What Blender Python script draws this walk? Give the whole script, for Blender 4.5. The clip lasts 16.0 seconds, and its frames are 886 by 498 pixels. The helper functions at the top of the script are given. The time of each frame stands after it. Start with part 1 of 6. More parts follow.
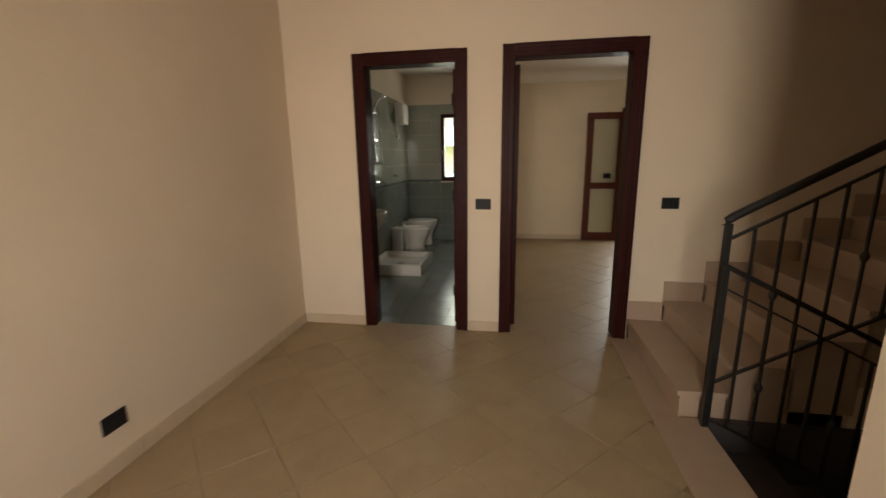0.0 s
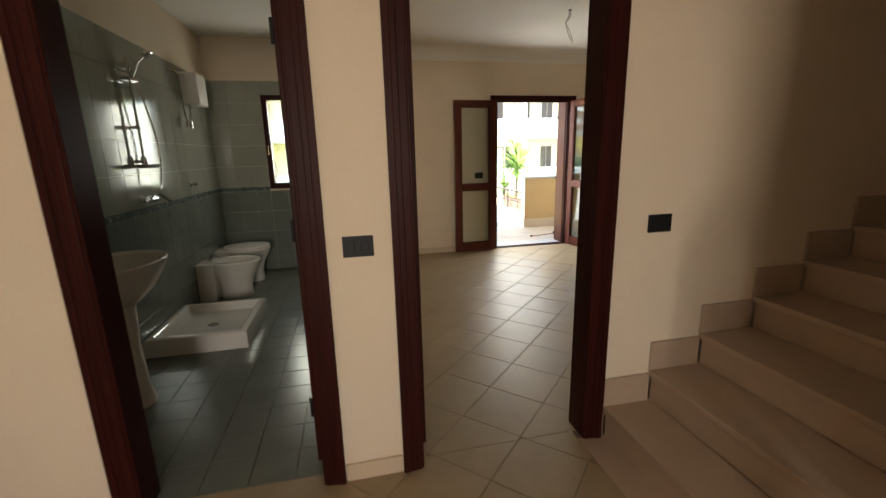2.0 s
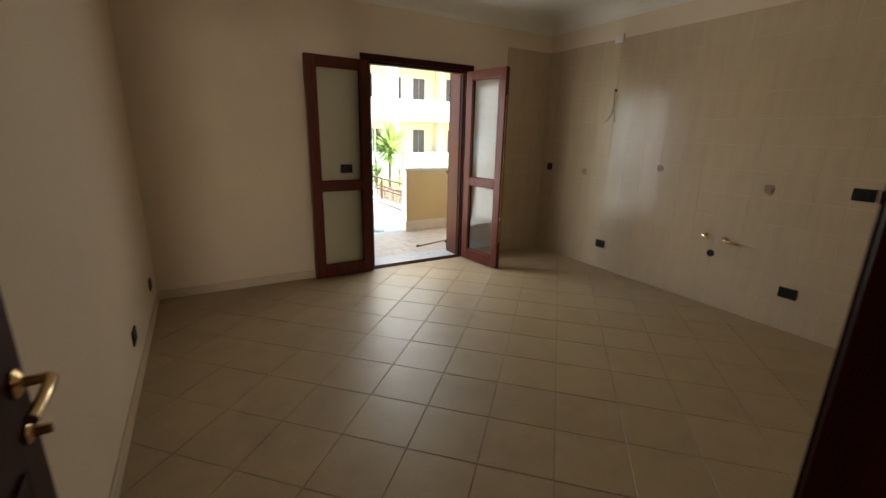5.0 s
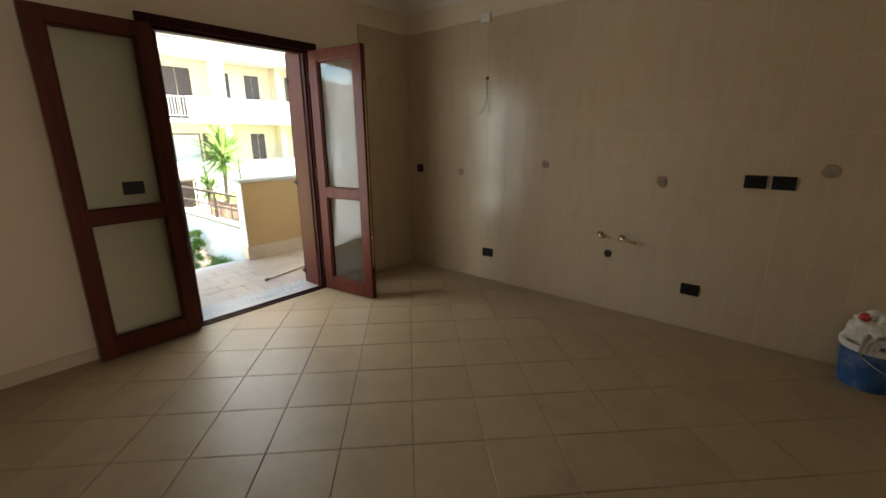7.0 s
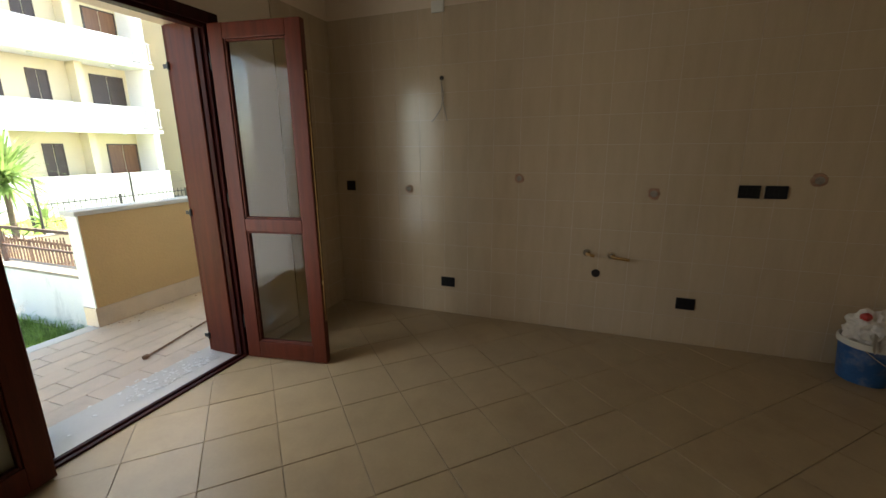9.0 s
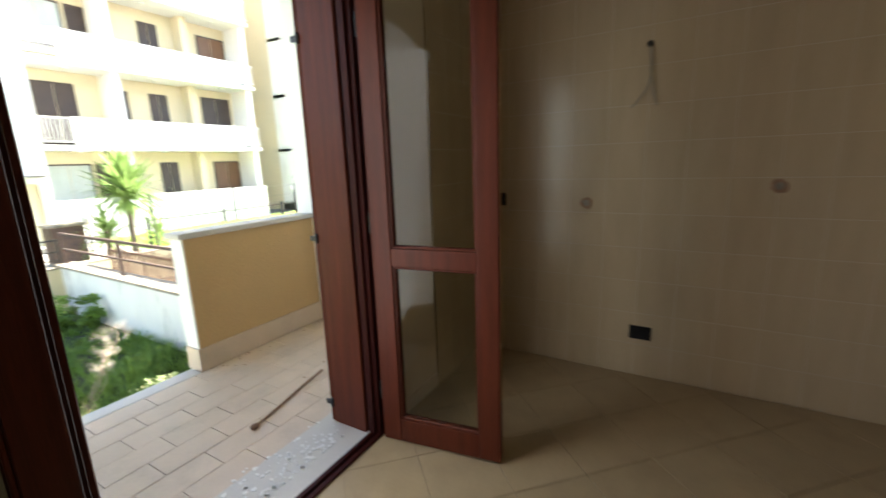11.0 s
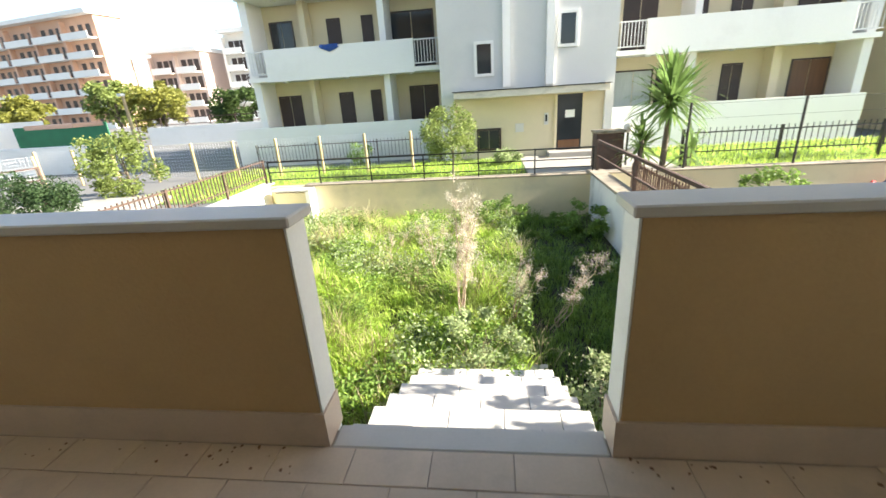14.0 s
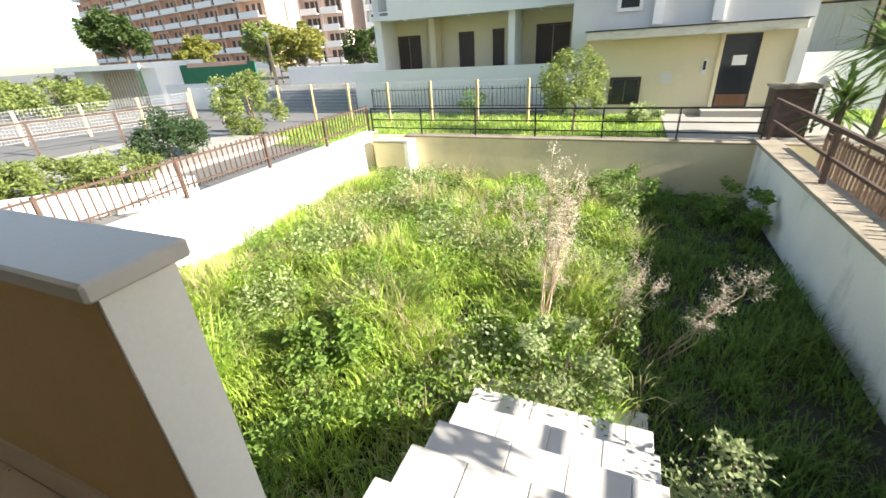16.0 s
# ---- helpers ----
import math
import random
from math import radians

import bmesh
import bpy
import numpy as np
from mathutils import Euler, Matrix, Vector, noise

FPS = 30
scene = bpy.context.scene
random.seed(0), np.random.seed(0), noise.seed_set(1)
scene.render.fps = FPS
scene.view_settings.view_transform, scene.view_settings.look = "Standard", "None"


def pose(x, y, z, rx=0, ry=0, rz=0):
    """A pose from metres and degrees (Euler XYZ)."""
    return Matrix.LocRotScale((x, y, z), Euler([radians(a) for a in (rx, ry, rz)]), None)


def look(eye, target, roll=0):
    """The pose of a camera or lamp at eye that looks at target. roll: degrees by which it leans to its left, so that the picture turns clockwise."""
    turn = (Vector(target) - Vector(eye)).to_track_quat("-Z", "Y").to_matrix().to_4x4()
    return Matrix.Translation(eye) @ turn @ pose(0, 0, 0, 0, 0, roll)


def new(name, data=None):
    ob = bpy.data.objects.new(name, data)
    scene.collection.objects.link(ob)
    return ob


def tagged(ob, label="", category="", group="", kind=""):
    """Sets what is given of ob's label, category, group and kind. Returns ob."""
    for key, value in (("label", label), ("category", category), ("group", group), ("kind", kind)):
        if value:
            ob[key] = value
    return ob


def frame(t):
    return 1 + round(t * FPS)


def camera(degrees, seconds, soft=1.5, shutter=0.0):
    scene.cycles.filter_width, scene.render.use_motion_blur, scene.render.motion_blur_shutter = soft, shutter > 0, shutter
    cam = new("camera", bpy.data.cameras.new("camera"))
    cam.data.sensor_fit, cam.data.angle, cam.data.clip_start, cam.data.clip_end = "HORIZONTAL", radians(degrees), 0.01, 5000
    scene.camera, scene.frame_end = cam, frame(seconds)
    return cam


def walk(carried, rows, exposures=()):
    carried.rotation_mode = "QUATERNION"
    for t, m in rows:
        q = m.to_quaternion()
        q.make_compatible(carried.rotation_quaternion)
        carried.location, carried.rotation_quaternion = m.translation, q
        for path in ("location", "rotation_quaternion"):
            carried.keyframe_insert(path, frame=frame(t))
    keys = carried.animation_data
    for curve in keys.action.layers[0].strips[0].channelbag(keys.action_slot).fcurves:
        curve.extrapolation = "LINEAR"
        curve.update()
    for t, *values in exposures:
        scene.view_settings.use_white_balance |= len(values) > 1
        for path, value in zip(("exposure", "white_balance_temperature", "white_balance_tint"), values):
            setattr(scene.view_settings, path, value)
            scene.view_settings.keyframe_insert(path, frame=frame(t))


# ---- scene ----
cam = camera(93.6, 16.0, shutter=0.4)
PATH = [
    (0, (0.383, -0.336, 1.396), (0.062, 1.591, 0.968), -0.8),
    (0.5, (0.277, 0.037, 1.407), (0.206, 1.989, 0.979), -1.5),
    (1, (0.204, 0.483, 1.392), (0.237, 2.436, 0.963), -1.4),
    (1.5, (0.178, 0.895, 1.378), (0.461, 2.826, 0.941), -1.6),
    (2, (0.156, 1.268, 1.387), (0.566, 3.174, 0.938), -1.4),
    (2.5, (0.256, 1.576, 1.408), (0.729, 3.484, 1.042), -0.4),
    (3, (0.334, 1.886, 1.416), (0.944, 3.756, 1.051), -0.9),
    (3.5, (0.400, 2.180, 1.412), (1.123, 4.001, 1.012), -1.8),
    (3.7, (0.434, 2.292, 1.42), (1.160, 4.104, 0.985), -2.9),
    (5.8, (0.887, 3.14, 1.4), (1.982, 4.723, 0.858), 2.6),
    (6, (0.949, 3.193, 1.396), (2.053, 4.768, 0.845), 1.2),
    (6.5, (1.047, 3.432, 1.364), (2.368, 4.841, 0.846), -0.6),
    (7, (1.156, 3.676, 1.364), (2.628, 4.93, 0.851), -0.4),
    (7.5, (1.238, 3.965, 1.391), (2.813, 5.136, 1.006), -0.2),
    (8, (1.288, 4.264, 1.369), (2.98, 5.219, 0.894), 1.3),
    (8.2, (1.285, 4.373, 1.366), (3.032, 5.222, 0.888), 0.3),
    (10.5, (1.639, 5.524, 1.388), (3.485, 6.133, 0.916), -0.8),
    (11, (1.869, 5.74, 1.319), (3.558, 6.729, 0.907), -2.0),
    (11.5, (2.158, 5.882, 1.323), (3.587, 7.227, 0.938), -3.3),
    (12, (2.43, 6.19, 1.312), (3.454, 7.846, 0.852), -1.0),
    (12.5, (2.606, 6.4, 1.292), (3.13, 8.248, 0.735), -1.2),
    (13, (2.696, 6.656, 1.26), (2.884, 8.542, 0.621), -1.6),
    (13.5, (2.76, 6.91, 1.29), (2.781, 8.787, 0.602), -3.2),
    (14, (2.84, 7.247, 1.257), (2.602, 9.108, 0.564), -3.8),
    (14.5, (2.867, 7.494, 1.241), (2.575, 9.334, 0.515), -3.1),
    (15, (2.87, 7.723, 1.235), (2.386, 9.5, 0.455), -1.5),
    (15.5, (2.926, 7.97, 1.227), (2.308, 9.668, 0.369), -3.2),
    (16, (2.934, 8.151, 1.225), (2.199, 9.79, 0.345), -3.7),
]
EXPOSURES = [(0.0, 4.6), (1.0, 4.75), (2.0, 4.6), (3.0, 4.3), (3.5, 4.25), (6.0, 4.1), (7.0, 3.9), (8.0, 3.55), (10.5, 3.6), (11.0, 3.5), (11.5, 3.35), (12.5, 2.75), (13.5, 2.4), (14.5, 2.0), (16.0, 1.85)]
walk(cam, [(t, look(eye, target, roll)) for t, eye, target, roll in PATH], EXPOSURES)

# ---------------------------------------------------------------- light
SUN_TO = Vector((2.1, -0.06, 1.0)).normalized()
world = bpy.data.worlds.new("world")
scene.world = world
world.use_nodes = True
wn = world.node_tree.nodes
sky = wn.new("ShaderNodeTexSky")
sky.sky_type, sky.sun_disc = "NISHITA", False
sky.sun_elevation = math.asin(SUN_TO.z)
sky.sun_rotation = math.atan2(SUN_TO.x, SUN_TO.y)
world.node_tree.links.new(sky.outputs["Color"], wn["Background"].inputs["Color"])
wn["Background"].inputs["Strength"].default_value = 0.085
sun_data = bpy.data.lights.new("sun", "SUN")
sun_data.energy, sun_data.angle, sun_data.color = 5.0, radians(0.5), (1.0, 0.94, 0.84)
new("sun", sun_data).matrix_world = look(SUN_TO * 40, (0, 0, 0))


def window_light(name, where, target, w, h, watts, color, spread=math.pi):
    """The sky's light through an opening."""
    data = bpy.data.lights.new(name, "AREA")
    data.shape, data.size, data.size_y, data.energy, data.color = "RECTANGLE", w, h, watts, color
    data.spread = spread
    new(name, data).matrix_world = look(where, target)


window_light("french_door_skylight", (2.56, 7.0, 1.15), (2.66, 0.0, 0.45), 0.78, 1.7, 0.85, (0.97, 0.98, 0.97))
window_light("french_door_west_skylight", (2.38, 7.14, 1.15), (4.46, 6.03, 0.95), 0.52, 1.7, 0.66, (1.0, 0.97, 0.93))
# Hall lamp sits at an assumed opening out of view, added to light the hall.
window_light("hall_unseen_opening_light", (0.2, -2.45, 1.45), (0.0, 3.0, 1.1), 0.65, 1.3, 1.42, (1.0, 0.87, 0.75), radians(110))
window_light("bath_window_skylight", (-0.54, 6.86, 1.55), (-0.54, 0.0, 0.9), 0.42, 0.9, 0.38, (1.0, 0.96, 0.86))


# ---------------------------------------------------------------- materials
def mat(name, color, rough=0.6, var=0.10, scale=2.5, grain=120.0, bump=0.05, metal=0.0, spec=0.5, rand=0.0, stain=None,
        stain_scale=1.3, stain_amount=0.5, coat=0.0, stretch=(1, 1, 1), rough_var=0.08, island=0.0, bump_dist=0.004):
    """A surface of one colour, varied at two scales, with fine relief and, if given, stains of a second colour."""
    m = bpy.data.materials.new(name)
    m.use_nodes = True
    nt = m.node_tree
    n, link = nt.nodes, nt.links.new
    bsdf = n["Principled BSDF"]
    geo = n.new("ShaderNodeNewGeometry")
    mapping = n.new("ShaderNodeVectorMath")
    mapping.operation = "MULTIPLY"
    mapping.inputs[1].default_value = stretch
    link(geo.outputs["Position"], mapping.inputs[0])
    big = n.new("ShaderNodeTexNoise")
    big.inputs["Scale"].default_value, big.inputs["Detail"].default_value = scale, 5
    fine = n.new("ShaderNodeTexNoise")
    fine.inputs["Scale"].default_value, fine.inputs["Detail"].default_value = grain, 3
    link(mapping.outputs[0], big.inputs["Vector"])
    link(mapping.outputs[0], fine.inputs["Vector"])
    total = n.new("ShaderNodeMath")
    total.operation = "MULTIPLY_ADD"
    link(fine.outputs["Fac"], total.inputs[0])
    total.inputs[1].default_value = 0.5
    link(big.outputs["Fac"], total.inputs[2])
    value = total.outputs[0]
    for amount, node, socket in ((rand, "ShaderNodeObjectInfo", "Random"), (island, "ShaderNodeNewGeometry", "Random Per Island")):
        if amount:
            info = n.new(node)
            more = n.new("ShaderNodeMath")
            more.operation = "MULTIPLY_ADD"
            link(info.outputs[socket], more.inputs[0])
            more.inputs[1].default_value = amount
            link(value, more.inputs[2])
            value = more.outputs[0]
    ramp = n.new("ShaderNodeMapRange")
    ramp.inputs["From Min"].default_value, ramp.inputs["From Max"].default_value = 0.45, 1.05 + rand + island
    ramp.inputs["To Min"].default_value, ramp.inputs["To Max"].default_value = 1 - var, 1 + var
    link(value, ramp.inputs["Value"])
    tone = n.new("ShaderNodeVectorMath")
    tone.operation = "SCALE"
    tone.inputs[0].default_value = color[:3]
    link(ramp.outputs[0], tone.inputs["Scale"])
    out = tone.outputs[0]
    if stain:
        spots = n.new("ShaderNodeTexNoise")
        spots.inputs["Scale"].default_value, spots.inputs["Detail"].default_value = stain_scale, 7
        spots.inputs["Roughness"].default_value = 0.65
        link(mapping.outputs[0], spots.inputs["Vector"])
        edge = n.new("ShaderNodeMapRange")
        edge.inputs["From Min"].default_value, edge.inputs["From Max"].default_value = 0.52, 0.72
        edge.inputs["To Max"].default_value = stain_amount
        link(spots.outputs["Fac"], edge.inputs["Value"])
        mix = n.new("ShaderNodeMix")
        mix.data_type = "RGBA"
        link(edge.outputs[0], mix.inputs["Factor"])
        link(out, mix.inputs["A"])
        mix.inputs["B"].default_value = (*stain, 1)
        out = mix.outputs["Result"]
    link(out, bsdf.inputs["Base Color"])
    gloss = n.new("ShaderNodeMapRange")
    gloss.inputs["To Min"].default_value, gloss.inputs["To Max"].default_value = max(0.02, rough - rough_var), min(1, rough + rough_var)
    link(big.outputs["Fac"], gloss.inputs["Value"])
    link(gloss.outputs[0], bsdf.inputs["Roughness"])
    bsdf.inputs["Metallic"].default_value = metal
    bsdf.inputs["Specular IOR Level"].default_value = spec
    bsdf.inputs["Coat Weight"].default_value = coat
    if bump:
        relief = n.new("ShaderNodeBump")
        relief.inputs["Strength"].default_value, relief.inputs["Distance"].default_value = bump, bump_dist
        link(fine.outputs["Fac"], relief.inputs["Height"])
        link(relief.outputs[0], bsdf.inputs["Normal"])
    return m


def glass_mat(name, color=(1, 1, 1), rough=0.0, alpha=0.12):
    """A thin pane: mostly clear, with a real glossy sheen."""
    m = bpy.data.materials.new(name)
    m.use_nodes = True
    n, link = m.node_tree.nodes, m.node_tree.links.new
    clear, shine, mix, fres = (n.new("ShaderNode" + k) for k in ("BsdfTransparent", "BsdfGlossy", "MixShader", "Fresnel"))
    clear.inputs["Color"].default_value = (*color, 1)
    shine.inputs["Roughness"].default_value = rough
    fres.inputs["IOR"].default_value = 1.25
    link(fres.outputs[0], mix.inputs[0])
    link(clear.outputs[0], mix.inputs[1])
    link(shine.outputs[0], mix.inputs[2])
    link(mix.outputs[0], n["Material Output"].inputs["Surface"])
    return m


PLASTER = mat("cream_plaster", (0.72, 0.60, 0.45), 0.85, 0.05, 1.2, 90, 0.12, stain=(0.60, 0.49, 0.36), stain_amount=0.25)
CEILING = mat("ceiling_paint", (0.78, 0.74, 0.66), 0.9, 0.03, 1.5, 110, 0.08)
WHITE_PLASTER = mat("white_plaster", (0.78, 0.76, 0.70), 0.85, 0.06, 1.2, 90, 0.12, stain=(0.55, 0.52, 0.45), stain_amount=0.25)
FLOOR_TILE = mat("beige_floor_tile", (0.36, 0.27, 0.16), 0.41, 0.13, 7, 60, 0.04, spec=0.33, rand=0.25, stain=(0.27, 0.19, 0.11), stain_scale=3, stain_amount=0.5, rough_var=0.12)
GROUT = mat("floor_grout", (0.27, 0.20, 0.125), 0.9, 0.15, 9, 200, 0.2)
MAHOGANY = mat("dark_mahogany", (0.032, 0.0065, 0.005), 0.42, 0.4, 3, 40, 0.08, stretch=(9, 9, 0.5), spec=0.09)
REDWOOD = mat("red_brown_wood", (0.085, 0.018, 0.008), 0.45, 0.35, 3, 40, 0.10, stretch=(9, 9, 0.5), spec=0.2)
MARBLE = mat("pinkish_marble", (0.42, 0.31, 0.22), 0.35, 0.10, 5, 60, 0.03, rand=0.2, stain=(0.40, 0.28, 0.19), stain_scale=3, stain_amount=0.5)
BASEBOARD = mat("beige_skirting", (0.58, 0.46, 0.32), 0.45, 0.10, 5, 60, 0.03, rand=0.2)
WALL_TILE = mat("kitchen_wall_tile", (0.52, 0.41, 0.275), 0.22, 0.09, 5, 70, 0.04, rand=0.15, stretch=(3, 3, 0.5), rough_var=0.06)
BATH_LIGHT = mat("bath_upper_tile", (0.32, 0.325, 0.265), 0.12, 0.10, 4, 60, 0.03, rand=0.2)
BATH_DARK = mat("bath_lower_tile", (0.165, 0.185, 0.155), 0.16, 0.16, 4, 60, 0.03, rand=0.25)
BATH_FLOOR = mat("bath_floor_tile", (0.165, 0.178, 0.15), 0.22, 0.16, 4, 60, 0.03, rand=0.25)
PORCELAIN = mat("white_porcelain", (0.74, 0.70, 0.63), 0.12, 0.03, 5, 60, 0.0, coat=0.5)
CHROME = mat("chrome", (0.70, 0.70, 0.70), 0.12, 0.05, 8, 90, 0.0, metal=1.0)
SHUTTER_WOOD = mat("dark_shutter_wood", (0.075, 0.018, 0.009), 0.6, 0.35, 3, 40, 0.08, stretch=(9, 9, 0.5), spec=0.12)
BRASS = mat("satin_brass", (0.72, 0.52, 0.26), 0.25, 0.08, 8, 90, 0.0, metal=1.0)
BLACK_IRON = mat("black_painted_iron", (0.012, 0.011, 0.010), 0.42, 0.25, 9, 140, 0.15)
BLACK_PLASTIC = mat("black_plastic", (0.010, 0.010, 0.011), 0.5, 0.15, 9, 140, 0.03, spec=0.25)
YELLOW_PLASTER = mat("yellow_render", (0.52, 0.345, 0.165), 0.9, 0.07, 1.4, 70, 0.3, stain=(0.42, 0.29, 0.14), stain_amount=0.45, bump_dist=0.008)
PALE_YELLOW = mat("pale_yellow_render", (0.66, 0.57, 0.36), 0.9, 0.08, 1.0, 60, 0.3, stain=(0.42, 0.38, 0.27), stain_amount=0.5, bump_dist=0.008)
CAP_STONE = mat("white_travertine", (0.52, 0.485, 0.44), 0.45, 0.09, 6, 70, 0.06, rand=0.15, stain=(0.45, 0.42, 0.37), stain_scale=3, stain_amount=0.3)
TERRACE_TILE = mat("terrace_tile", (0.58, 0.45, 0.34), 0.5, 0.12, 6, 70, 0.08, rand=0.35, stain=(0.36, 0.28, 0.21), stain_scale=4, stain_amount=0.4)
MORTAR = mat("terrace_mortar", (0.44, 0.35, 0.28), 0.9, 0.1, 5, 80, 0.2)
TILE_GROUT = mat("pale_tile_grout", (0.60, 0.52, 0.40), 0.8, 0.08, 5, 80, 0.1)
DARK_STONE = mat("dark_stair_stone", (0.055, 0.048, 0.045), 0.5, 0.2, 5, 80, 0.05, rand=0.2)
SOIL = mat("garden_soil", (0.045, 0.04, 0.022), 0.95, 0.35, 3, 40, 0.6, bump_dist=0.03, stain=(0.05, 0.075, 0.02), stain_amount=0.9)
ASPHALT = mat("asphalt", (0.15, 0.145, 0.135), 0.9, 0.15, 0.6, 90, 0.3)
PAVING = mat("pale_paving", (0.33, 0.31, 0.275), 0.85, 0.15, 1.0, 40, 0.2)
LAWN = mat("lawn_green", (0.10, 0.17, 0.03), 0.9, 0.4, 2.0, 25, 0.6, bump_dist=0.03)
WHITE_FACADE = mat("white_facade_paint", (0.78, 0.77, 0.73), 0.85, 0.04, 0.5, 30, 0.1, stain=(0.60, 0.58, 0.53), stain_scale=0.7, stain_amount=0.3)
CREAM_FACADE = mat("cream_facade_paint", (0.68, 0.60, 0.42), 0.85, 0.05, 0.5, 30, 0.1, stain=(0.52, 0.46, 0.33), stain_scale=0.7, stain_amount=0.3)
GREY_FACADE = mat("grey_facade_paint", (0.60, 0.595, 0.565), 0.85, 0.05, 0.5, 30, 0.1, stain=(0.45, 0.45, 0.45), stain_scale=0.7, stain_amount=0.3)
DARK_SHUTTER = mat("dark_brown_shutter", (0.045, 0.028, 0.022), 0.5, 0.25, 3, 60, 0.1)
DARK_GLASS = mat("dark_window_glass", (0.03, 0.035, 0.04), 0.05, 0.2, 2, 60, 0.0)
GLASS = glass_mat("clear_glass", (0.93, 0.96, 0.94))


# ---------------------------------------------------------------- mesh tools
def box(bm, x0, y0, z0, x1, y1, z1, m=None):
    """An upright block between two corners, turned and moved by m."""
    vs = [bm.verts.new((x, y, z)) for z in (z0, z1) for x, y in ((x0, y0), (x1, y0), (x1, y1), (x0, y1))]
    if m is not None:
        for v in vs:
            v.co = m @ v.co
    for a, b, c, d in ((3, 2, 1, 0), (4, 5, 6, 7), (0, 1, 5, 4), (1, 2, 6, 5), (2, 3, 7, 6), (3, 0, 4, 7)):
        bm.faces.new((vs[a], vs[b], vs[c], vs[d]))
    return vs


def tube(bm, points, radius, sides=8, closed_ends=True, radii=None):
    """A round bar along a line of points."""
    rings = []
    pts = [Vector(p) for p in points]
    for i, p in enumerate(pts):
        way = (pts[min(i + 1, len(pts) - 1)] - pts[max(i - 1, 0)]).normalized()
        side = way.cross((0, 0, 1) if abs(way.z) < 0.9 else (1, 0, 0)).normalized()
        up = side.cross(way)
        r = radii[i] if radii else radius
        rings.append([bm.verts.new(p + r * (math.cos(a) * side + math.sin(a) * up)) for a in (2 * math.pi * k / sides for k in range(sides))])
    for a, b in zip(rings, rings[1:]):
        for k in range(sides):
            bm.faces.new((a[k], a[(k + 1) % sides], b[(k + 1) % sides], b[k]))
    if closed_ends:
        bm.faces.new(rings[0][::-1])
        bm.faces.new(rings[-1])
    return rings


def lathe(bm, profile, centre, sides=24, axis=None, sx=1.0, sy=1.0):
    """A turned body: radius and height pairs about an upright line, or about the axis matrix."""
    m = axis or Matrix.Identity(4)
    rings = []
    for r, z in profile:
        rings.append([bm.verts.new(Vector(centre) + (m @ Vector((sx * r * math.cos(a), sy * r * math.sin(a), z)))) for a in (2 * math.pi * k / sides for k in range(sides))])
    for a, b in zip(rings, rings[1:]):
        for k in range(sides):
            bm.faces.new((a[k], a[(k + 1) % sides], b[(k + 1) % sides], b[k]))
    bm.faces.new(rings[0][::-1])
    bm.faces.new(rings[-1])


def prism(bm, outline, z0, z1):
    """A flat outline in x and y, raised from z0 to z1."""
    low = [bm.verts.new((x, y, z0)) for x, y in outline]
    high = [bm.verts.new((x, y, z1)) for x, y in outline]
    bm.faces.new(low[::-1])
    bm.faces.new(high)
    for k in range(len(outline)):
        j = (k + 1) % len(outline)
        bm.faces.new((low[k], low[j], high[j], high[k]))


def soften(bm, width, segments=2):
    bmesh.ops.bevel(bm, geom=bm.edges[:], offset=width, segments=segments, affect="EDGES", profile=0.7)


def finish(name, bm, material, smooth=False):
    bmesh.ops.recalc_face_normals(bm, faces=bm.faces[:])
    me = bpy.data.meshes.new(name)
    bm.to_mesh(me)
    bm.free()
    for mt in material if isinstance(material, (list, tuple)) else (material,):
        me.materials.append(mt)
    if smooth:
        me.polygons.foreach_set("use_smooth", [True] * len(me.polygons))
        me.set_sharp_from_angle(angle=radians(38))
    return me


def part(name, bm, material, parent, label="", smooth=False):
    """One mesh object under a thing or a part."""
    ob = new(name, finish(name, bm, material, smooth))
    if parent is not None:
        ob.parent = parent
        ob.matrix_parent_inverse = parent.matrix_basis.inverted()
    return tagged(ob, label)


def thing(name, label, category, group="", at=(0, 0, 0), kind=""):
    """An Empty at the base of a thing, to hold its parts."""
    ob = new(name)
    ob.location = at
    ob.empty_display_size = 0.05
    bpy.context.view_layer.update()
    return tagged(ob, label, category, group, kind)


def solid(name, bm, material, label, category, group="", kind="", smooth=False):
    """A thing of one mesh."""
    return tagged(new(name, finish(name, bm, material, smooth)), label, category, group, kind)


def blocks(*boxes, bevel=0.0, segments=1):
    bm = bmesh.new()
    for b in boxes:
        box(bm, *b)
    if bevel:
        soften(bm, bevel, segments)
    return bm


def structure(name, bm, material, label="", category="wall"):
    if name.startswith("wall_"):
        for v in bm.verts:
            if abs(v.co.z) < 1e-6:
                v.co.z = -0.19
    return solid(name, bm, material, label, category, kind="structure")

# ---------------------------------------------------------------- large structure
CEIL = 2.72
HX0, WY0, WY1 = -1.385, 2.88, 3.00          # hall's west wall, partition with the doors
KX0, KX1, KY1 = 0.24, 4.475, 6.955          # kitchen
BX1, BY1 = 0.12, 6.75                       # bathroom
EY1 = 7.30                                  # outer face of the house
BD = (-0.75, -0.030, 2.09)                   # bathroom doorway: x0, x1, height
KD = (0.374, 1.196, 2.10)                    # kitchen doorway
FD = (2.13, 3.32, 2.10)                     # french door opening
BWIN = (-0.81, -0.27, 1.01, 2.10)           # bathroom window

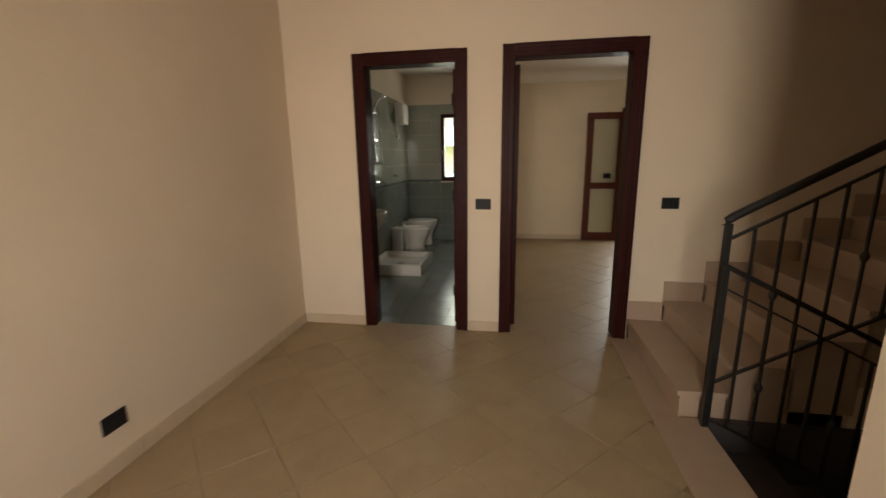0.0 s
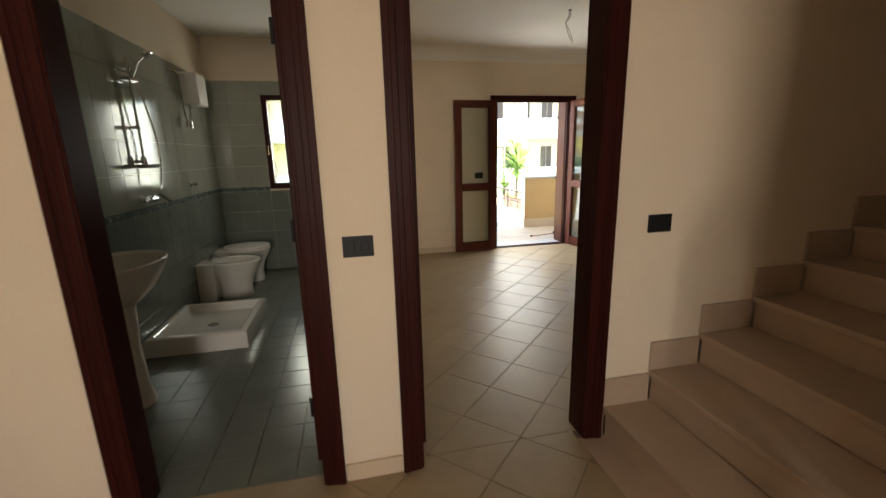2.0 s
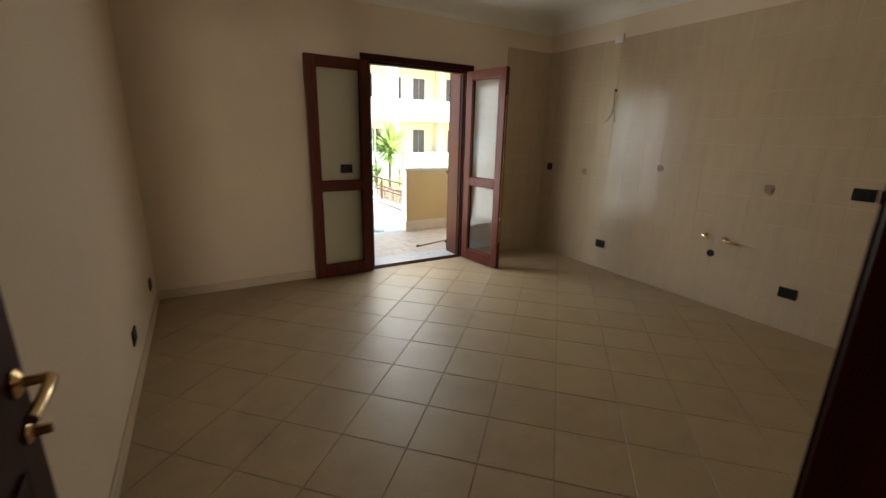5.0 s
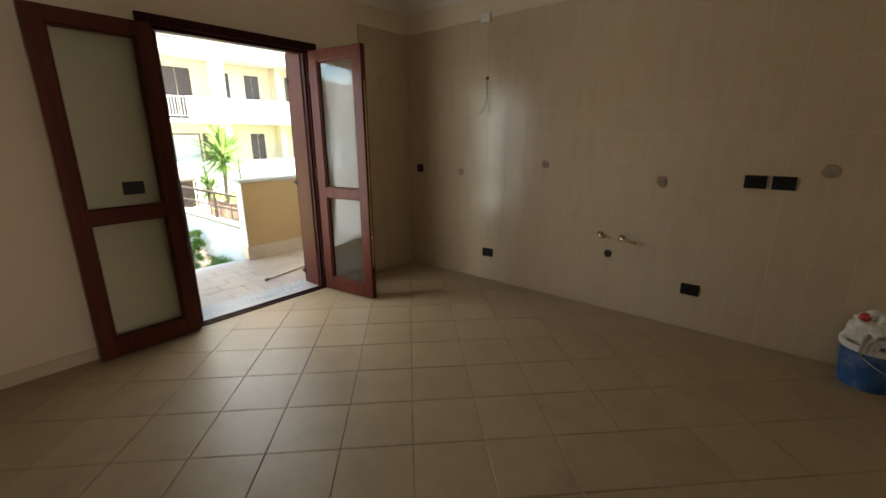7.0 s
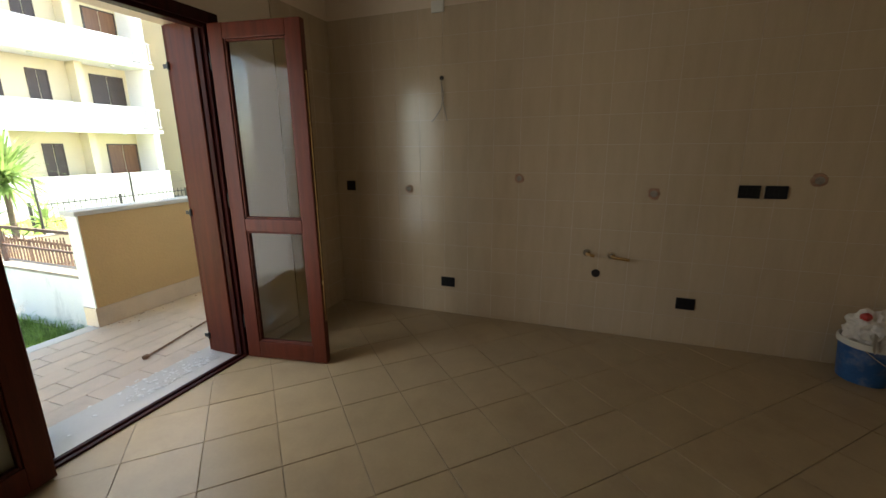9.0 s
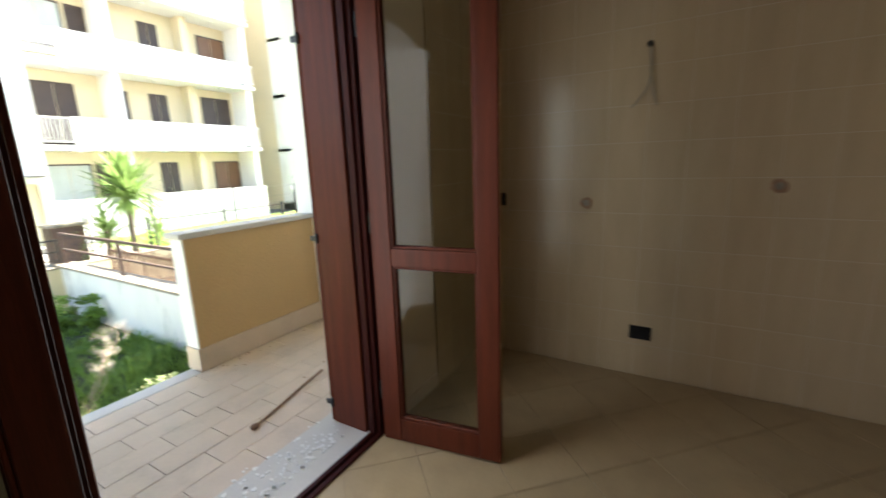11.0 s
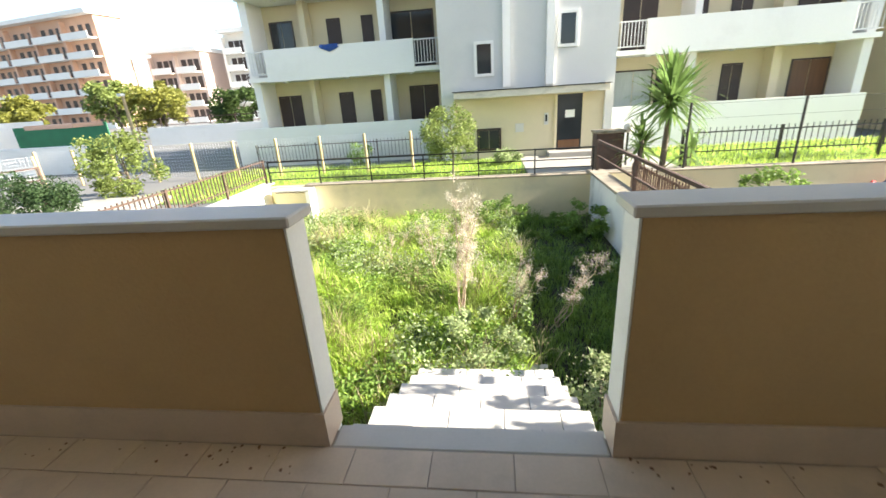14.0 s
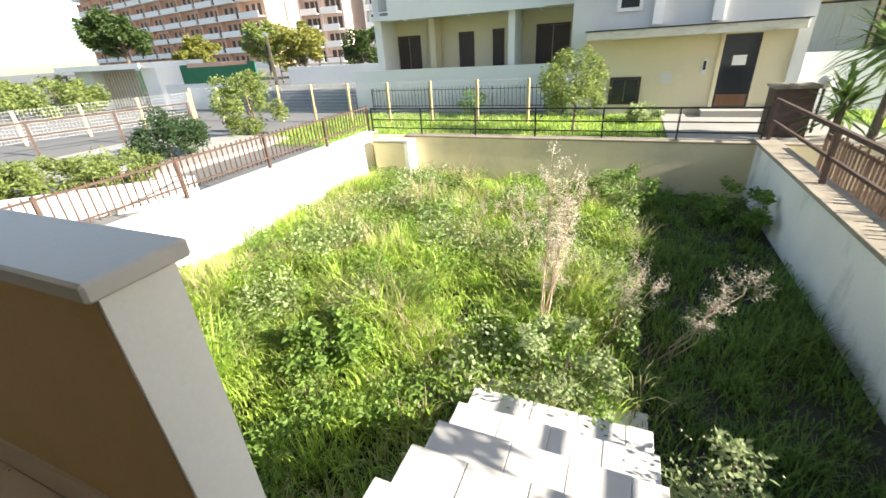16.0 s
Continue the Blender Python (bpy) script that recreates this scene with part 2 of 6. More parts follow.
structure("wall_west", blocks((HX0 - 0.25, -2.5, 0, HX0, EY1, 3.2)), PLASTER, "cream plastered hall wall")
structure("wall_partition", blocks(
    (HX0, WY0, 0, BD[0], WY1, 3.2), (BD[1], WY0, 0, KD[0], WY1, 3.2), (KD[1], WY0, 0, 5.6, WY1, 3.2),
    (BD[0], WY0, BD[2], BD[1], WY1, 3.2), (KD[0], WY0, KD[2], KD[1], WY1, 3.2)), PLASTER, "cream plastered wall with two doorways")
structure("wall_between_bath_and_kitchen", blocks((BX1, WY1, 0, KX0, EY1 - 0.35, 3.2)), PLASTER, "cream plastered wall between two rooms")
structure("wall_north", blocks(
    (KX0, KY1, 0, FD[0], KY1 + 0.07, 3.2), (KX0, KY1 + 0.07, 0, FD[0], EY1, 3.2), (FD[1], KY1, 0, KX1 + 0.3, EY1, 3.2), (FD[0], KY1, FD[2], FD[1], EY1, 3.2),
    (HX0, BY1, 0, BWIN[0], EY1, 3.2), (BWIN[1], BY1, 0, BX1 , EY1, 3.2), (BX1, EY1 - 0.35, 0, KX0, EY1, 3.2),
    (BWIN[0], BY1, 0, BWIN[1], EY1, BWIN[2]), (BWIN[0], BY1, BWIN[3], BWIN[1], EY1, 3.2)), PLASTER, "outer wall with french door and small window")
structure("wall_east", blocks((KX1, WY1, 0, KX1 + 0.3, KY1, 3.2)), PLASTER, "kitchen wall behind beige tiles")
structure("wall_stairwell_south", blocks((1.23, 0.58, -2.0, 5.6, 0.70, 5.4)), PLASTER, "cream wall beside the descending stairs")
structure("stair_pit", blocks((1.30, 2.881, -2.2, 5.6, 3.0, -0.195), (1.17, 0.58, -2.2, 1.299, 3.0, -0.203)), PLASTER, "wall closing the lower stairs", "wall")
structure("wall_stairwell_east", blocks((5.6, 0.58, -2.0, 5.75, 3.0, 5.4)), PLASTER, "wall closing the stairwell")
structure("wall_hall_east", blocks((1.23, -2.5, 0, 1.35, 0.58, 3.2)), PLASTER, "cream hall wall")
# Rear opening is assumed and out of view, placed to suit the hall lamp.
structure("wall_hall_south", blocks((HX0, -2.62, 0, -0.15, -2.5, 3.2), (0.55, -2.62, 0, 1.35, -2.5, 3.2),
                                    (-0.15, -2.62, 0, 0.55, -2.5, 0.8), (-0.15, -2.62, 2.1, 0.55, -2.5, 3.2)), PLASTER, "unseen hall wall with an assumed opening for light")
structure("wall_upper_stairwell", blocks((1.35, WY0, 3.2, 5.6, WY1, 5.4), (1.23, 0.70, 3.2, 1.35, WY0, 5.4)), PLASTER, "upper wall of the stairwell")
structure("ceiling_hall", blocks((HX0, -2.5, CEIL, 1.35, WY0, CEIL + 0.3)), CEILING, "white painted ceiling", "ceiling")
structure("ceiling_stairwell", blocks((1.23, 0.58, 5.4, 5.75, 3.0, 5.5)), CEILING, "white painted ceiling", "ceiling")
structure("ceiling_bath", blocks((HX0, WY1, CEIL, BX1, BY1, CEIL + 0.3)), CEILING, "white painted ceiling", "ceiling")


def coved_ceiling():
    """A flat ceiling whose edges curve down into the walls."""
    bm = bmesh.new()
    r, rings = 0.16, []
    for k in range(7):
        a = k / 6 * math.pi / 2
        d, z = r * (1 - math.cos(a)), CEIL - r + r * math.sin(a)
        rings.append([bm.verts.new(p) for p in ((KX0 + d, WY1 + d, z), (KX1 - d, WY1 + d, z), (KX1 - d, KY1 - d, z), (KX0 + d, KY1 - d, z))])
    top = [bm.verts.new(p) for p in ((KX0, WY1, CEIL + 0.25), (KX1, WY1, CEIL + 0.25), (KX1, KY1, CEIL + 0.25), (KX0, KY1, CEIL + 0.25))]
    for a, b in zip(rings, rings[1:]):
        for k in range(4):
            bm.faces.new((a[k], a[(k + 1) % 4], b[(k + 1) % 4], b[k]))
    bm.faces.new(rings[-1])
    bm.faces.new(top)
    for k in range(4):
        bm.faces.new((rings[0][k], rings[0][(k + 1) % 4], top[(k + 1) % 4], top[k]))
    structure("ceiling_kitchen", bm, CEILING, "white ceiling with rounded cove edges", "ceiling")


coved_ceiling()
structure("floor", blocks((HX0, -2.5, -0.2, 1.16, WY1, -0.006), (1.16, -2.5, -0.2, 1.35, 0.70, -0.006), (KX0, WY1, -0.2, KX1, KY1, -0.006),
                          (FD[0], KY1, -0.2, FD[1], EY1, -0.006), (HX0, WY1, -0.2, KX0, BY1, -0.008)), GROUT, "grout bed under the floor tiles", "floor")
structure("roof_slab", blocks((HX0 - 0.25, -2.62, 5.5, 5.75, EY1, 5.7), (HX0 - 0.25, -2.62, 3.2, 1.23, 3.0, 3.4), (HX0 - 0.25, 3.0, 3.2, 5.75, EY1, 3.4)), WHITE_PLASTER, "concrete slab", "roof")

# terrace
OG = -0.75
GX0, GX1, GY1, GZ = -1.95, 4.80, 15.75, -1.25
TY0, TY1, TYO = EY1, 8.452, 8.59
structure("terrace_slab", blocks((GX0, TY0, -1.7, 4.33, 8.53, -0.005), (-4.0, TY0, OG - 0.3, GX0 - 0.2, 8.53, -0.012)), MORTAR, "mortar bed under the terrace tiles", "terrace")
structure("wall_terrace_east", blocks((4.332, TY0, -1.7, 4.75, 8.62, 2.9), (4.331, 8.621, -1.7, 4.75, 8.80, 0.90)), WHITE_PLASTER, "pale plastered wall closing the terrace")
structure("ceiling_terrace", blocks((-4.0, TY0, 2.9, 4.75, 8.62, 3.1)), WHITE_PLASTER, "balcony slab over the terrace", "ceiling")
structure("wall_house_west", blocks((-4.0, 7.0, -1.7, HX0 - 0.25, EY1, 6.5), (HX0 - 0.25, EY1 - 0.3, 3.4, 5.75, EY1, 6.5)), YELLOW_PLASTER, "yellow rendered house wall")


def parapet(name, x0, x1, ends, label):
    """A rendered parapet with a stone skirting and an overhanging stone cap."""
    p = thing(name, label, "parapet", "terrace parapets", (x0, TY1, 0))
    part("wall", blocks((x0, TY1, -1.7, x1, TYO, 0.894)), YELLOW_PLASTER, p)
    part("skirting", blocks((x0 - 0.012 * ends[0], TY1 - 0.012, 0.0, x1 + 0.012 * ends[1], TY1 - 0.001, 0.155)), TERRACE_TILE, p, "stone skirting")
    part("cap", blocks((x0 - 0.035 * ends[0], TY1 - 0.025, 0.8955, x1 + 0.035 * ends[1], TYO + 0.022, 0.933), bevel=0.006), CAP_STONE, p, "white stone cap with a drip edge")
    for x, e in ((x0, ends[0]), (x1, ends[1])):
        if e:
            s = -1 if x == x0 else 1
            part("end_face", blocks((min(x + s * 0.002, x + s * 0.010), TY1 + 0.001, -0.1, max(x + s * 0.002, x + s * 0.010), TYO - 0.001, 0.895)), WHITE_PLASTER, p, "white plastered end")
            part("end_skirting", blocks((min(x + s * 0.011, x + s * 0.022), TY1 - 0.012, 0.0, max(x + s * 0.011, x + s * 0.019), TYO, 0.155)), TERRACE_TILE, p, "stone skirting")
    return p


parapet("parapet", -4.0, 2.175, (0, 1), "yellow rendered terrace parapet with a white stone cap")
parapet("parapet", 3.272, 4.33, (1, 0), "short yellow rendered terrace parapet with a white stone cap")

# garden
structure("ground", blocks((-400, GY1 + 0.2, -1.6, 400, 700, OG), (-400, -300, -1.6, GX0 - 0.2, GY1 + 0.2, OG), (14.2, -300, -1.6, 400, GY1 + 0.2, OG), (GX1 + 0.2, -300, -1.6, 14.2, 7.3, OG), (GX1 + 0.2, 7.3, -3.0, 14.2, GY1 + 0.2, -2.0),
                           (GX0 - 0.2, -300, -3.0, GX1 + 0.2, GY1 + 0.2, -2.4)), ASPHALT, "grey asphalt ground reaching the horizon", "ground")
structure("garden_soil", blocks((GX0, 8.4, -1.7, GX1, GY1, GZ)), SOIL, "dark soil under the wild grass", "ground")
structure("wall_garden_north", blocks((GX0 - 0.2, GY1, -1.7, 14.2, GY1 + 0.2, -0.40)), PALE_YELLOW, "pale yellow garden wall with water stains")
structure("wall_garden_west", blocks((GX0 - 0.2, 7.3, -1.7, GX0, GY1, -0.36)), WHITE_PLASTER, "white sunlit garden wall")
STAINED_PLASTER = mat("stained_white_plaster", (0.74, 0.72, 0.66), 0.9, 0.12, 1.2, 70, 0.25, stain=(0.22, 0.20, 0.165), stain_scale=1.6, stain_amount=0.85, stretch=(1, 1, 0.45), bump_dist=0.008)
structure("wall_garden_east", blocks((GX1, 8.8, -1.7, GX1 + 0.2, GY1, -0.38)), STAINED_PLASTER, "white garden wall with dark stains")


# ---------------------------------------------------------------- doors of the hall
def doorway(name, o, label, hinge_left, angle):
    """A lined opening with moulded trim on both sides and an open leaf with its handles."""
    d = thing(name, label, "door", at=(o[0], WY0, 0), kind="structure")
    x0, x1, h = o
    for s, x in ((1, x0), (-1, x1)):
        a, b = sorted((x + s * 0.001, x + s * 0.016))
        part("jamb", blocks((a, WY0 - 0.012, 0.001, b, WY1 + 0.012, h - 0.001), bevel=0.003), MAHOGANY, d)
    part("head", blocks((x0 + 0.017, WY0 - 0.012, h - 0.016, x1 - 0.017, WY1 + 0.012, h - 0.001), bevel=0.003), MAHOGANY, d)
    for y, s in ((WY0, -1), (WY1, 1)):
        for x, e in ((x0, -1), (x1, 1)):
            bm = bmesh.new()
            for a, b, t in ((-0.006, 0.028, 0.018), (0.025, 0.053, 0.021), (0.048, 0.076, 0.026)):
                xa, xb = sorted((x + e * a, x + e * b))
                ya, yb = sorted((y + s * 0.001, y + s * t))
                box(bm, xa, ya, 0.002, xb, yb, h + 0.074)
            soften(bm, 0.004, 2)
            part("trim", bm, MAHOGANY, d)
        bm = bmesh.new()
        for a, b, t in ((-0.006, 0.028, 0.0182), (0.025, 0.053, 0.0212), (0.048, 0.076, 0.0262)):
            ya, yb = sorted((y + s * 0.001, y + s * t))
            box(bm, x0 + 0.0045, ya, h + a, x1 - 0.0045, yb, h + b)
        soften(bm, 0.006, 2)
        part("head_trim", bm, MAHOGANY, d)
    w = x1 - x0 - 0.065
    hx = x0 + 0.032 if hinge_left else x1 - 0.032
    turn = pose(hx, WY1 + 0.02, 0, 0, 0, angle)
    bm = bmesh.new()
    box(bm, 0, -0.02, 0.01, w, 0.02, h - 0.035)
    soften(bm, 0.003, 1)
    bm.transform(turn)
    leaf = part("leaf", bm, MAHOGANY, d, "dark mahogany leaf standing open")
    for z0, z1 in ((0.14, 0.90), (1.05, h - 0.17)):
        for s in (-1, 1):
            bm = bmesh.new()
            ya, yb = sorted((s * 0.0205, s * 0.027))
            box(bm, 0.12, ya, z0, w - 0.12, yb, z1)
            soften(bm, 0.006, 2)
            bm.transform(turn)
            part("panel", bm, MAHOGANY, leaf)
    for s in (-1, 1):
        bm = bmesh.new()
        lathe(bm, ((0.022, 0), (0.024, 0.004), (0.018, 0.009), (0.010, 0.012)), (w - 0.06, s * 0.021, 1.02), 14, Matrix.Rotation(radians(-90 * s), 4, "X"))
        tube(bm, ((w - 0.06, s * 0.03, 1.02), (w - 0.06, s * 0.062, 1.02), (w - 0.075, s * 0.068, 1.022), (w - 0.13, s * 0.066, 1.018), (w - 0.17, s * 0.060, 1.012)), 0.009, 10)
        bm.transform(turn)
        part("door_handle", bm, BRASS, leaf, "polished brass lever handle", True)
        bm = bmesh.new()
        lathe(bm, ((0.018, 0), (0.019, 0.003), (0.013, 0.007)), (w - 0.06, s * 0.021, 0.93), 14, Matrix.Rotation(radians(-90 * s), 4, "X"))
        box(bm, w - 0.064, min(s * 0.025, s * 0.052), 0.922, w - 0.056, max(s * 0.025, s * 0.052), 0.938)
        bm.transform(turn)
        part("key_plate", bm, BRASS, leaf, "brass key plate with a key")
    for z in (0.25, 1.05, h - 0.30):
        bm = bmesh.new()
        tube(bm, ((-0.004, 0.024, z), (-0.004, 0.024, z + 0.09)), 0.007, 8)
        bm.transform(turn)
        part("hinge", bm, BLACK_IRON, leaf)
    return d


doorway("door_1", BD, "dark mahogany framed bathroom door standing open", False, 90)
doorway("door_2", KD, "dark mahogany framed kitchen door standing open", True, 93.5)


# ---------------------------------------------------------------- skirting
def skirting(name, runs, h=0.082, t=0.012, material=None):
    """Ceramic skirting in lengths along x or y: start, end, fixed place, side it stands out to."""
    s = thing(name, "beige ceramic skirting along the wall foot", "skirting", kind="structure")
    for axis, a, b, at, side in runs:
        n = max(1, round((b - a) / 0.335))
        for k in range(n):
            p, q = a + (b - a) * k / n + 0.001, a + (b - a) * (k + 1) / n - 0.001
            lo, hi = sorted((at + side * 0.001, at + side * t))
            bm = blocks((p, lo, 0.0, q, hi, h) if axis == "x" else (lo, p, 0.0, hi, q, h), bevel=0.003)
            part("skirting_tile", bm, material or BASEBOARD, s)


skirting("baseboard_hall", (("y", -2.5, WY0 - 0.014, HX0, 1), ("x", HX0 + 0.014, BD[0] - 0.078, WY0, -1), ("x", BD[1] + 0.078, KD[0] - 0.078, WY0, -1)))
skirting("baseboard_kitchen", (("y", WY1 + 0.1, KY1 - 0.014, KX0, 1), ("x", KX0 + 0.014, 2.08, KY1, -1), ("x", 3.37, 3.82, KY1, -1), ("x", KD[1] + 0.1, KX1, WY1, 1)))


# ---------------------------------------------------------------- switches and sockets
def wall_plate(label, centre, facing, w=0.118, h=0.082, cells=3, category="switch", group="black wall plates"):
    """A black modular plate with its frame and a row of inserts; facing is the way out of the wall."""
    p = thing("wall_switch" if category == "switch" else "wall_socket", label, category, group, centre)
    m = look((0, 0, 0), -Vector(facing))
    m.translation = centre
    bm = bmesh.new()
    box(bm, -w / 2, -h / 2, 0.0005, w / 2, h / 2, 0.009)
    soften(bm, 0.003, 2)
    bm.transform(m)
    part("plate", bm, BLACK_PLASTIC, p)
    iw = (w - 0.036) / cells
    for k in range(cells):
        bm = bmesh.new()
        x = -w / 2 + 0.018 + k * iw
        box(bm, x + 0.0006, -0.0225, 0.0092, x + iw - 0.0006, 0.0225, 0.0120)
        soften(bm, 0.0012, 1)
        bm.transform(m)
        part("insert", bm, BLACK_PLASTIC, p)
    return p


wall_plate("black three-gang light switch beside the bathroom door", (0.166, WY0, 1.043), (0, -1, 0))
wall_plate("black three-gang light switch above the stairs", (1.508, WY0, 1.055), (0, -1, 0))
wall_plate("black low wall socket above the hall skirting", (HX0, 1.08, 0.245), (1, 0, 0), category="socket")
wall_plate("black low wall socket in the kitchen corner", (KX0, 6.60, 0.26), (1, 0, 0), category="socket")
wall_plate("black low wall socket on the cream kitchen wall", (KX0, 5.62, 0.27), (1, 0, 0), category="socket")
wall_plate("black switch plate behind the glass door leaf", (1.92, KY1, 1.07), (0, -1, 0))
TX = KX1 - 0.010
wall_plate("small black switch in the tiled corner", (TX, 6.803, 1.061), (-1, 0, 0), 0.082, 0.082, 2)
wall_plate("black socket plate on the tiled wall", (TX, 3.887, 1.085), (-1, 0, 0), category="socket")
wall_plate("black socket plate on the tiled wall", (TX, 3.745, 1.085), (-1, 0, 0), category="socket")
wall_plate("black low socket plate on the tiled wall", (TX, 5.914, 0.276), (-1, 0, 0), category="socket")
wall_plate("black low socket plate on the tiled wall", (TX, 4.155, 0.298), (-1, 0, 0), category="socket")

# ---------------------------------------------------------------- stairs
NOSE = (1.28, 1.52, 1.79, 2.085, 2.37, 2.65, 2.93, 3.21, 3.49, 3.77, 4.05, 4.33, 4.61, 4.89)
RISE, SY0, SY1 = 0.163, 1.86, WY0


def stairs_up():
    s = thing("stairs_up", "pinkish marble stairs rising along the wall", "stairs", at=(NOSE[0], SY0, 0), kind="structure")
    for k, x in enumerate(NOSE):
        z = RISE * (k + 1)
        end = NOSE[k + 1] + 0.02 if k + 1 < len(NOSE) else 5.6
        part("stair_core", blocks((x + 0.036, SY0 + 0.02, max(-0.2, z - 0.42), end + 0.03, SY1 - 0.001, z - 0.031)), MARBLE, s)
        if k > 2:
            part("stringer", blocks((x + 0.037, SY0 + 0.021, -0.19, end + 0.029, SY0 + 0.060, z - 0.421)), PLASTER, s, "plastered wall under the stairs")
        part("riser", blocks((x + 0.020, SY0, z - RISE + 0.001, x + 0.035, SY1 - 0.013, z - 0.031)), MARBLE, s)
        bm = blocks((x, SY0 - 0.012, z - 0.030, end - 0.001, SY1 - 0.013, z), bevel=0.005, segments=2)
        part("tread", bm, MARBLE, s, "marble tread with a rounded nose")
        bm = blocks((x + 0.002, SY1 - 0.012, z - RISE + 0.002, end + 0.0, SY1 - 0.001, z + 0.145), bevel=0.003)
        part("skirting_block", bm, MARBLE, s)
    part("floor_strip", blocks((1.162, 0.70, -0.2, 1.42, SY0, 0.0), (1.162, SY0 + 0.001, -0.2, 1.30, SY1 - 0.001, 0.0)), MARBLE, s, "flush marble strip at the stair foot")
    part("skirting_block", blocks((1.262, SY1 - 0.012, 0.001, 1.298, SY1 - 0.001, 0.15)), MARBLE, s)


def stairs_down():
    s = thing("stairs_down", "dark marble stairs going down beside the railing", "stairs", at=(1.42, 0.7, 0), kind="structure")
    for k in range(10):
        x, z = 1.42 + 0.28 * k, -RISE * (k + 1)
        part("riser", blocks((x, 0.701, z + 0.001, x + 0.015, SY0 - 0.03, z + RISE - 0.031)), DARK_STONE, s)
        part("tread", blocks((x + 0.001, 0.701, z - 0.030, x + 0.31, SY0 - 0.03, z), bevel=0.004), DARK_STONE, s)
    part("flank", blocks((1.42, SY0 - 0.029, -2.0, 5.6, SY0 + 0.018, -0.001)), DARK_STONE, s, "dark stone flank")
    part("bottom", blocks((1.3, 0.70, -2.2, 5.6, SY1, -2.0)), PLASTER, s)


stairs_up()
stairs_down()


def railing_up():
    r = thing("stair_railing", "black iron railing with round handrail rising with the stairs", "railing", "stair railings", (1.41, 1.87, 0))
    y, slope, x1 = SY0 - 0.022, 0.57, 4.6
    part("newel_post", blocks((1.395, y - 0.018, -0.10, 1.431, y + 0.0, 1.07), bevel=0.004), BLACK_IRON, r)
    bm = bmesh.new()
    tube(bm, ((1.40, y - 0.009, 1.06), (1.405, y - 0.009, 1.085), (1.43, y - 0.009, 1.105), (x1, y - 0.009, 1.09 + slope * (x1 - 1.4))), 0.021, 10)
    part("handrail", bm, BLACK_IRON, r, "", True)
    for n, z in (("upper_rail", 0.985), ("lower_rail", 0.22)):
        bm = bmesh.new()
        for sx in ((1.42, x1),):
            vs = box(bm, sx[0], y - 0.016, z, sx[1], y - 0.002, z + 0.016)
            for v in vs:
                v.co.z += slope * (v.co.x - 1.42)
        part(n, bm, BLACK_IRON, r)
    x, k = 1.53, 0
    while x < x1 - 0.05:
        bm = bmesh.new()
        z0, z1 = 0.23 + slope * (x - 1.42), 0.985 + slope * (x - 1.42)
        box(bm, x - 0.006, y - 0.015, z0, x + 0.006, y - 0.003, z1)
        if k % 3 == 1:
            lathe(bm, ((0.007, -0.03), (0.017, -0.012), (0.019, 0), (0.017, 0.012), (0.007, 0.03)), (x, y - 0.009, z0 + 0.36), 10)
        part("baluster", bm, BLACK_IRON, r)
        x, k = x + 0.118, k + 1


def railing_down():
    r = thing("stair_railing", "black iron railing going down the lower stairs", "railing", "stair railings", (1.41, 1.84, 0))
    y, slope, x1 = SY0 - 0.055, -0.51, 4.2
    part("newel_post", blocks((1.390, y - 0.02, -0.12, 1.426, y + 0.012, 0.875), bevel=0.004), BLACK_IRON, r)
    for n, z, w in (("handrail", 0.845, 0.034), ("upper_rail", 0.745, 0.014), ("lower_rail", 0.03, 0.014)):
        bm = bmesh.new()
        for v in box(bm, 1.428, y - w / 2, z, x1, y + w / 2, z + w * 0.8):
            v.co.z += slope * (v.co.x - 1.43)
        part(n, bm, BLACK_IRON, r)
    x, k = 1.52, 0
    while x < x1 - 0.05:
        bm = bmesh.new()
        z0, z1 = 0.04 + slope * (x - 1.43), 0.746 + slope * (x - 1.43)
        box(bm, x - 0.006, y - 0.006, z0, x + 0.006, y + 0.006, z1)
        if k % 3 == 1:
            lathe(bm, ((0.007, -0.03), (0.017, -0.012), (0.019, 0), (0.017, 0.012), (0.007, 0.03)), (x, y, z0 + 0.30), 10)
        part("baluster", bm, BLACK_IRON, r)
        x, k = x + 0.118, k + 1


railing_up()
railing_down()


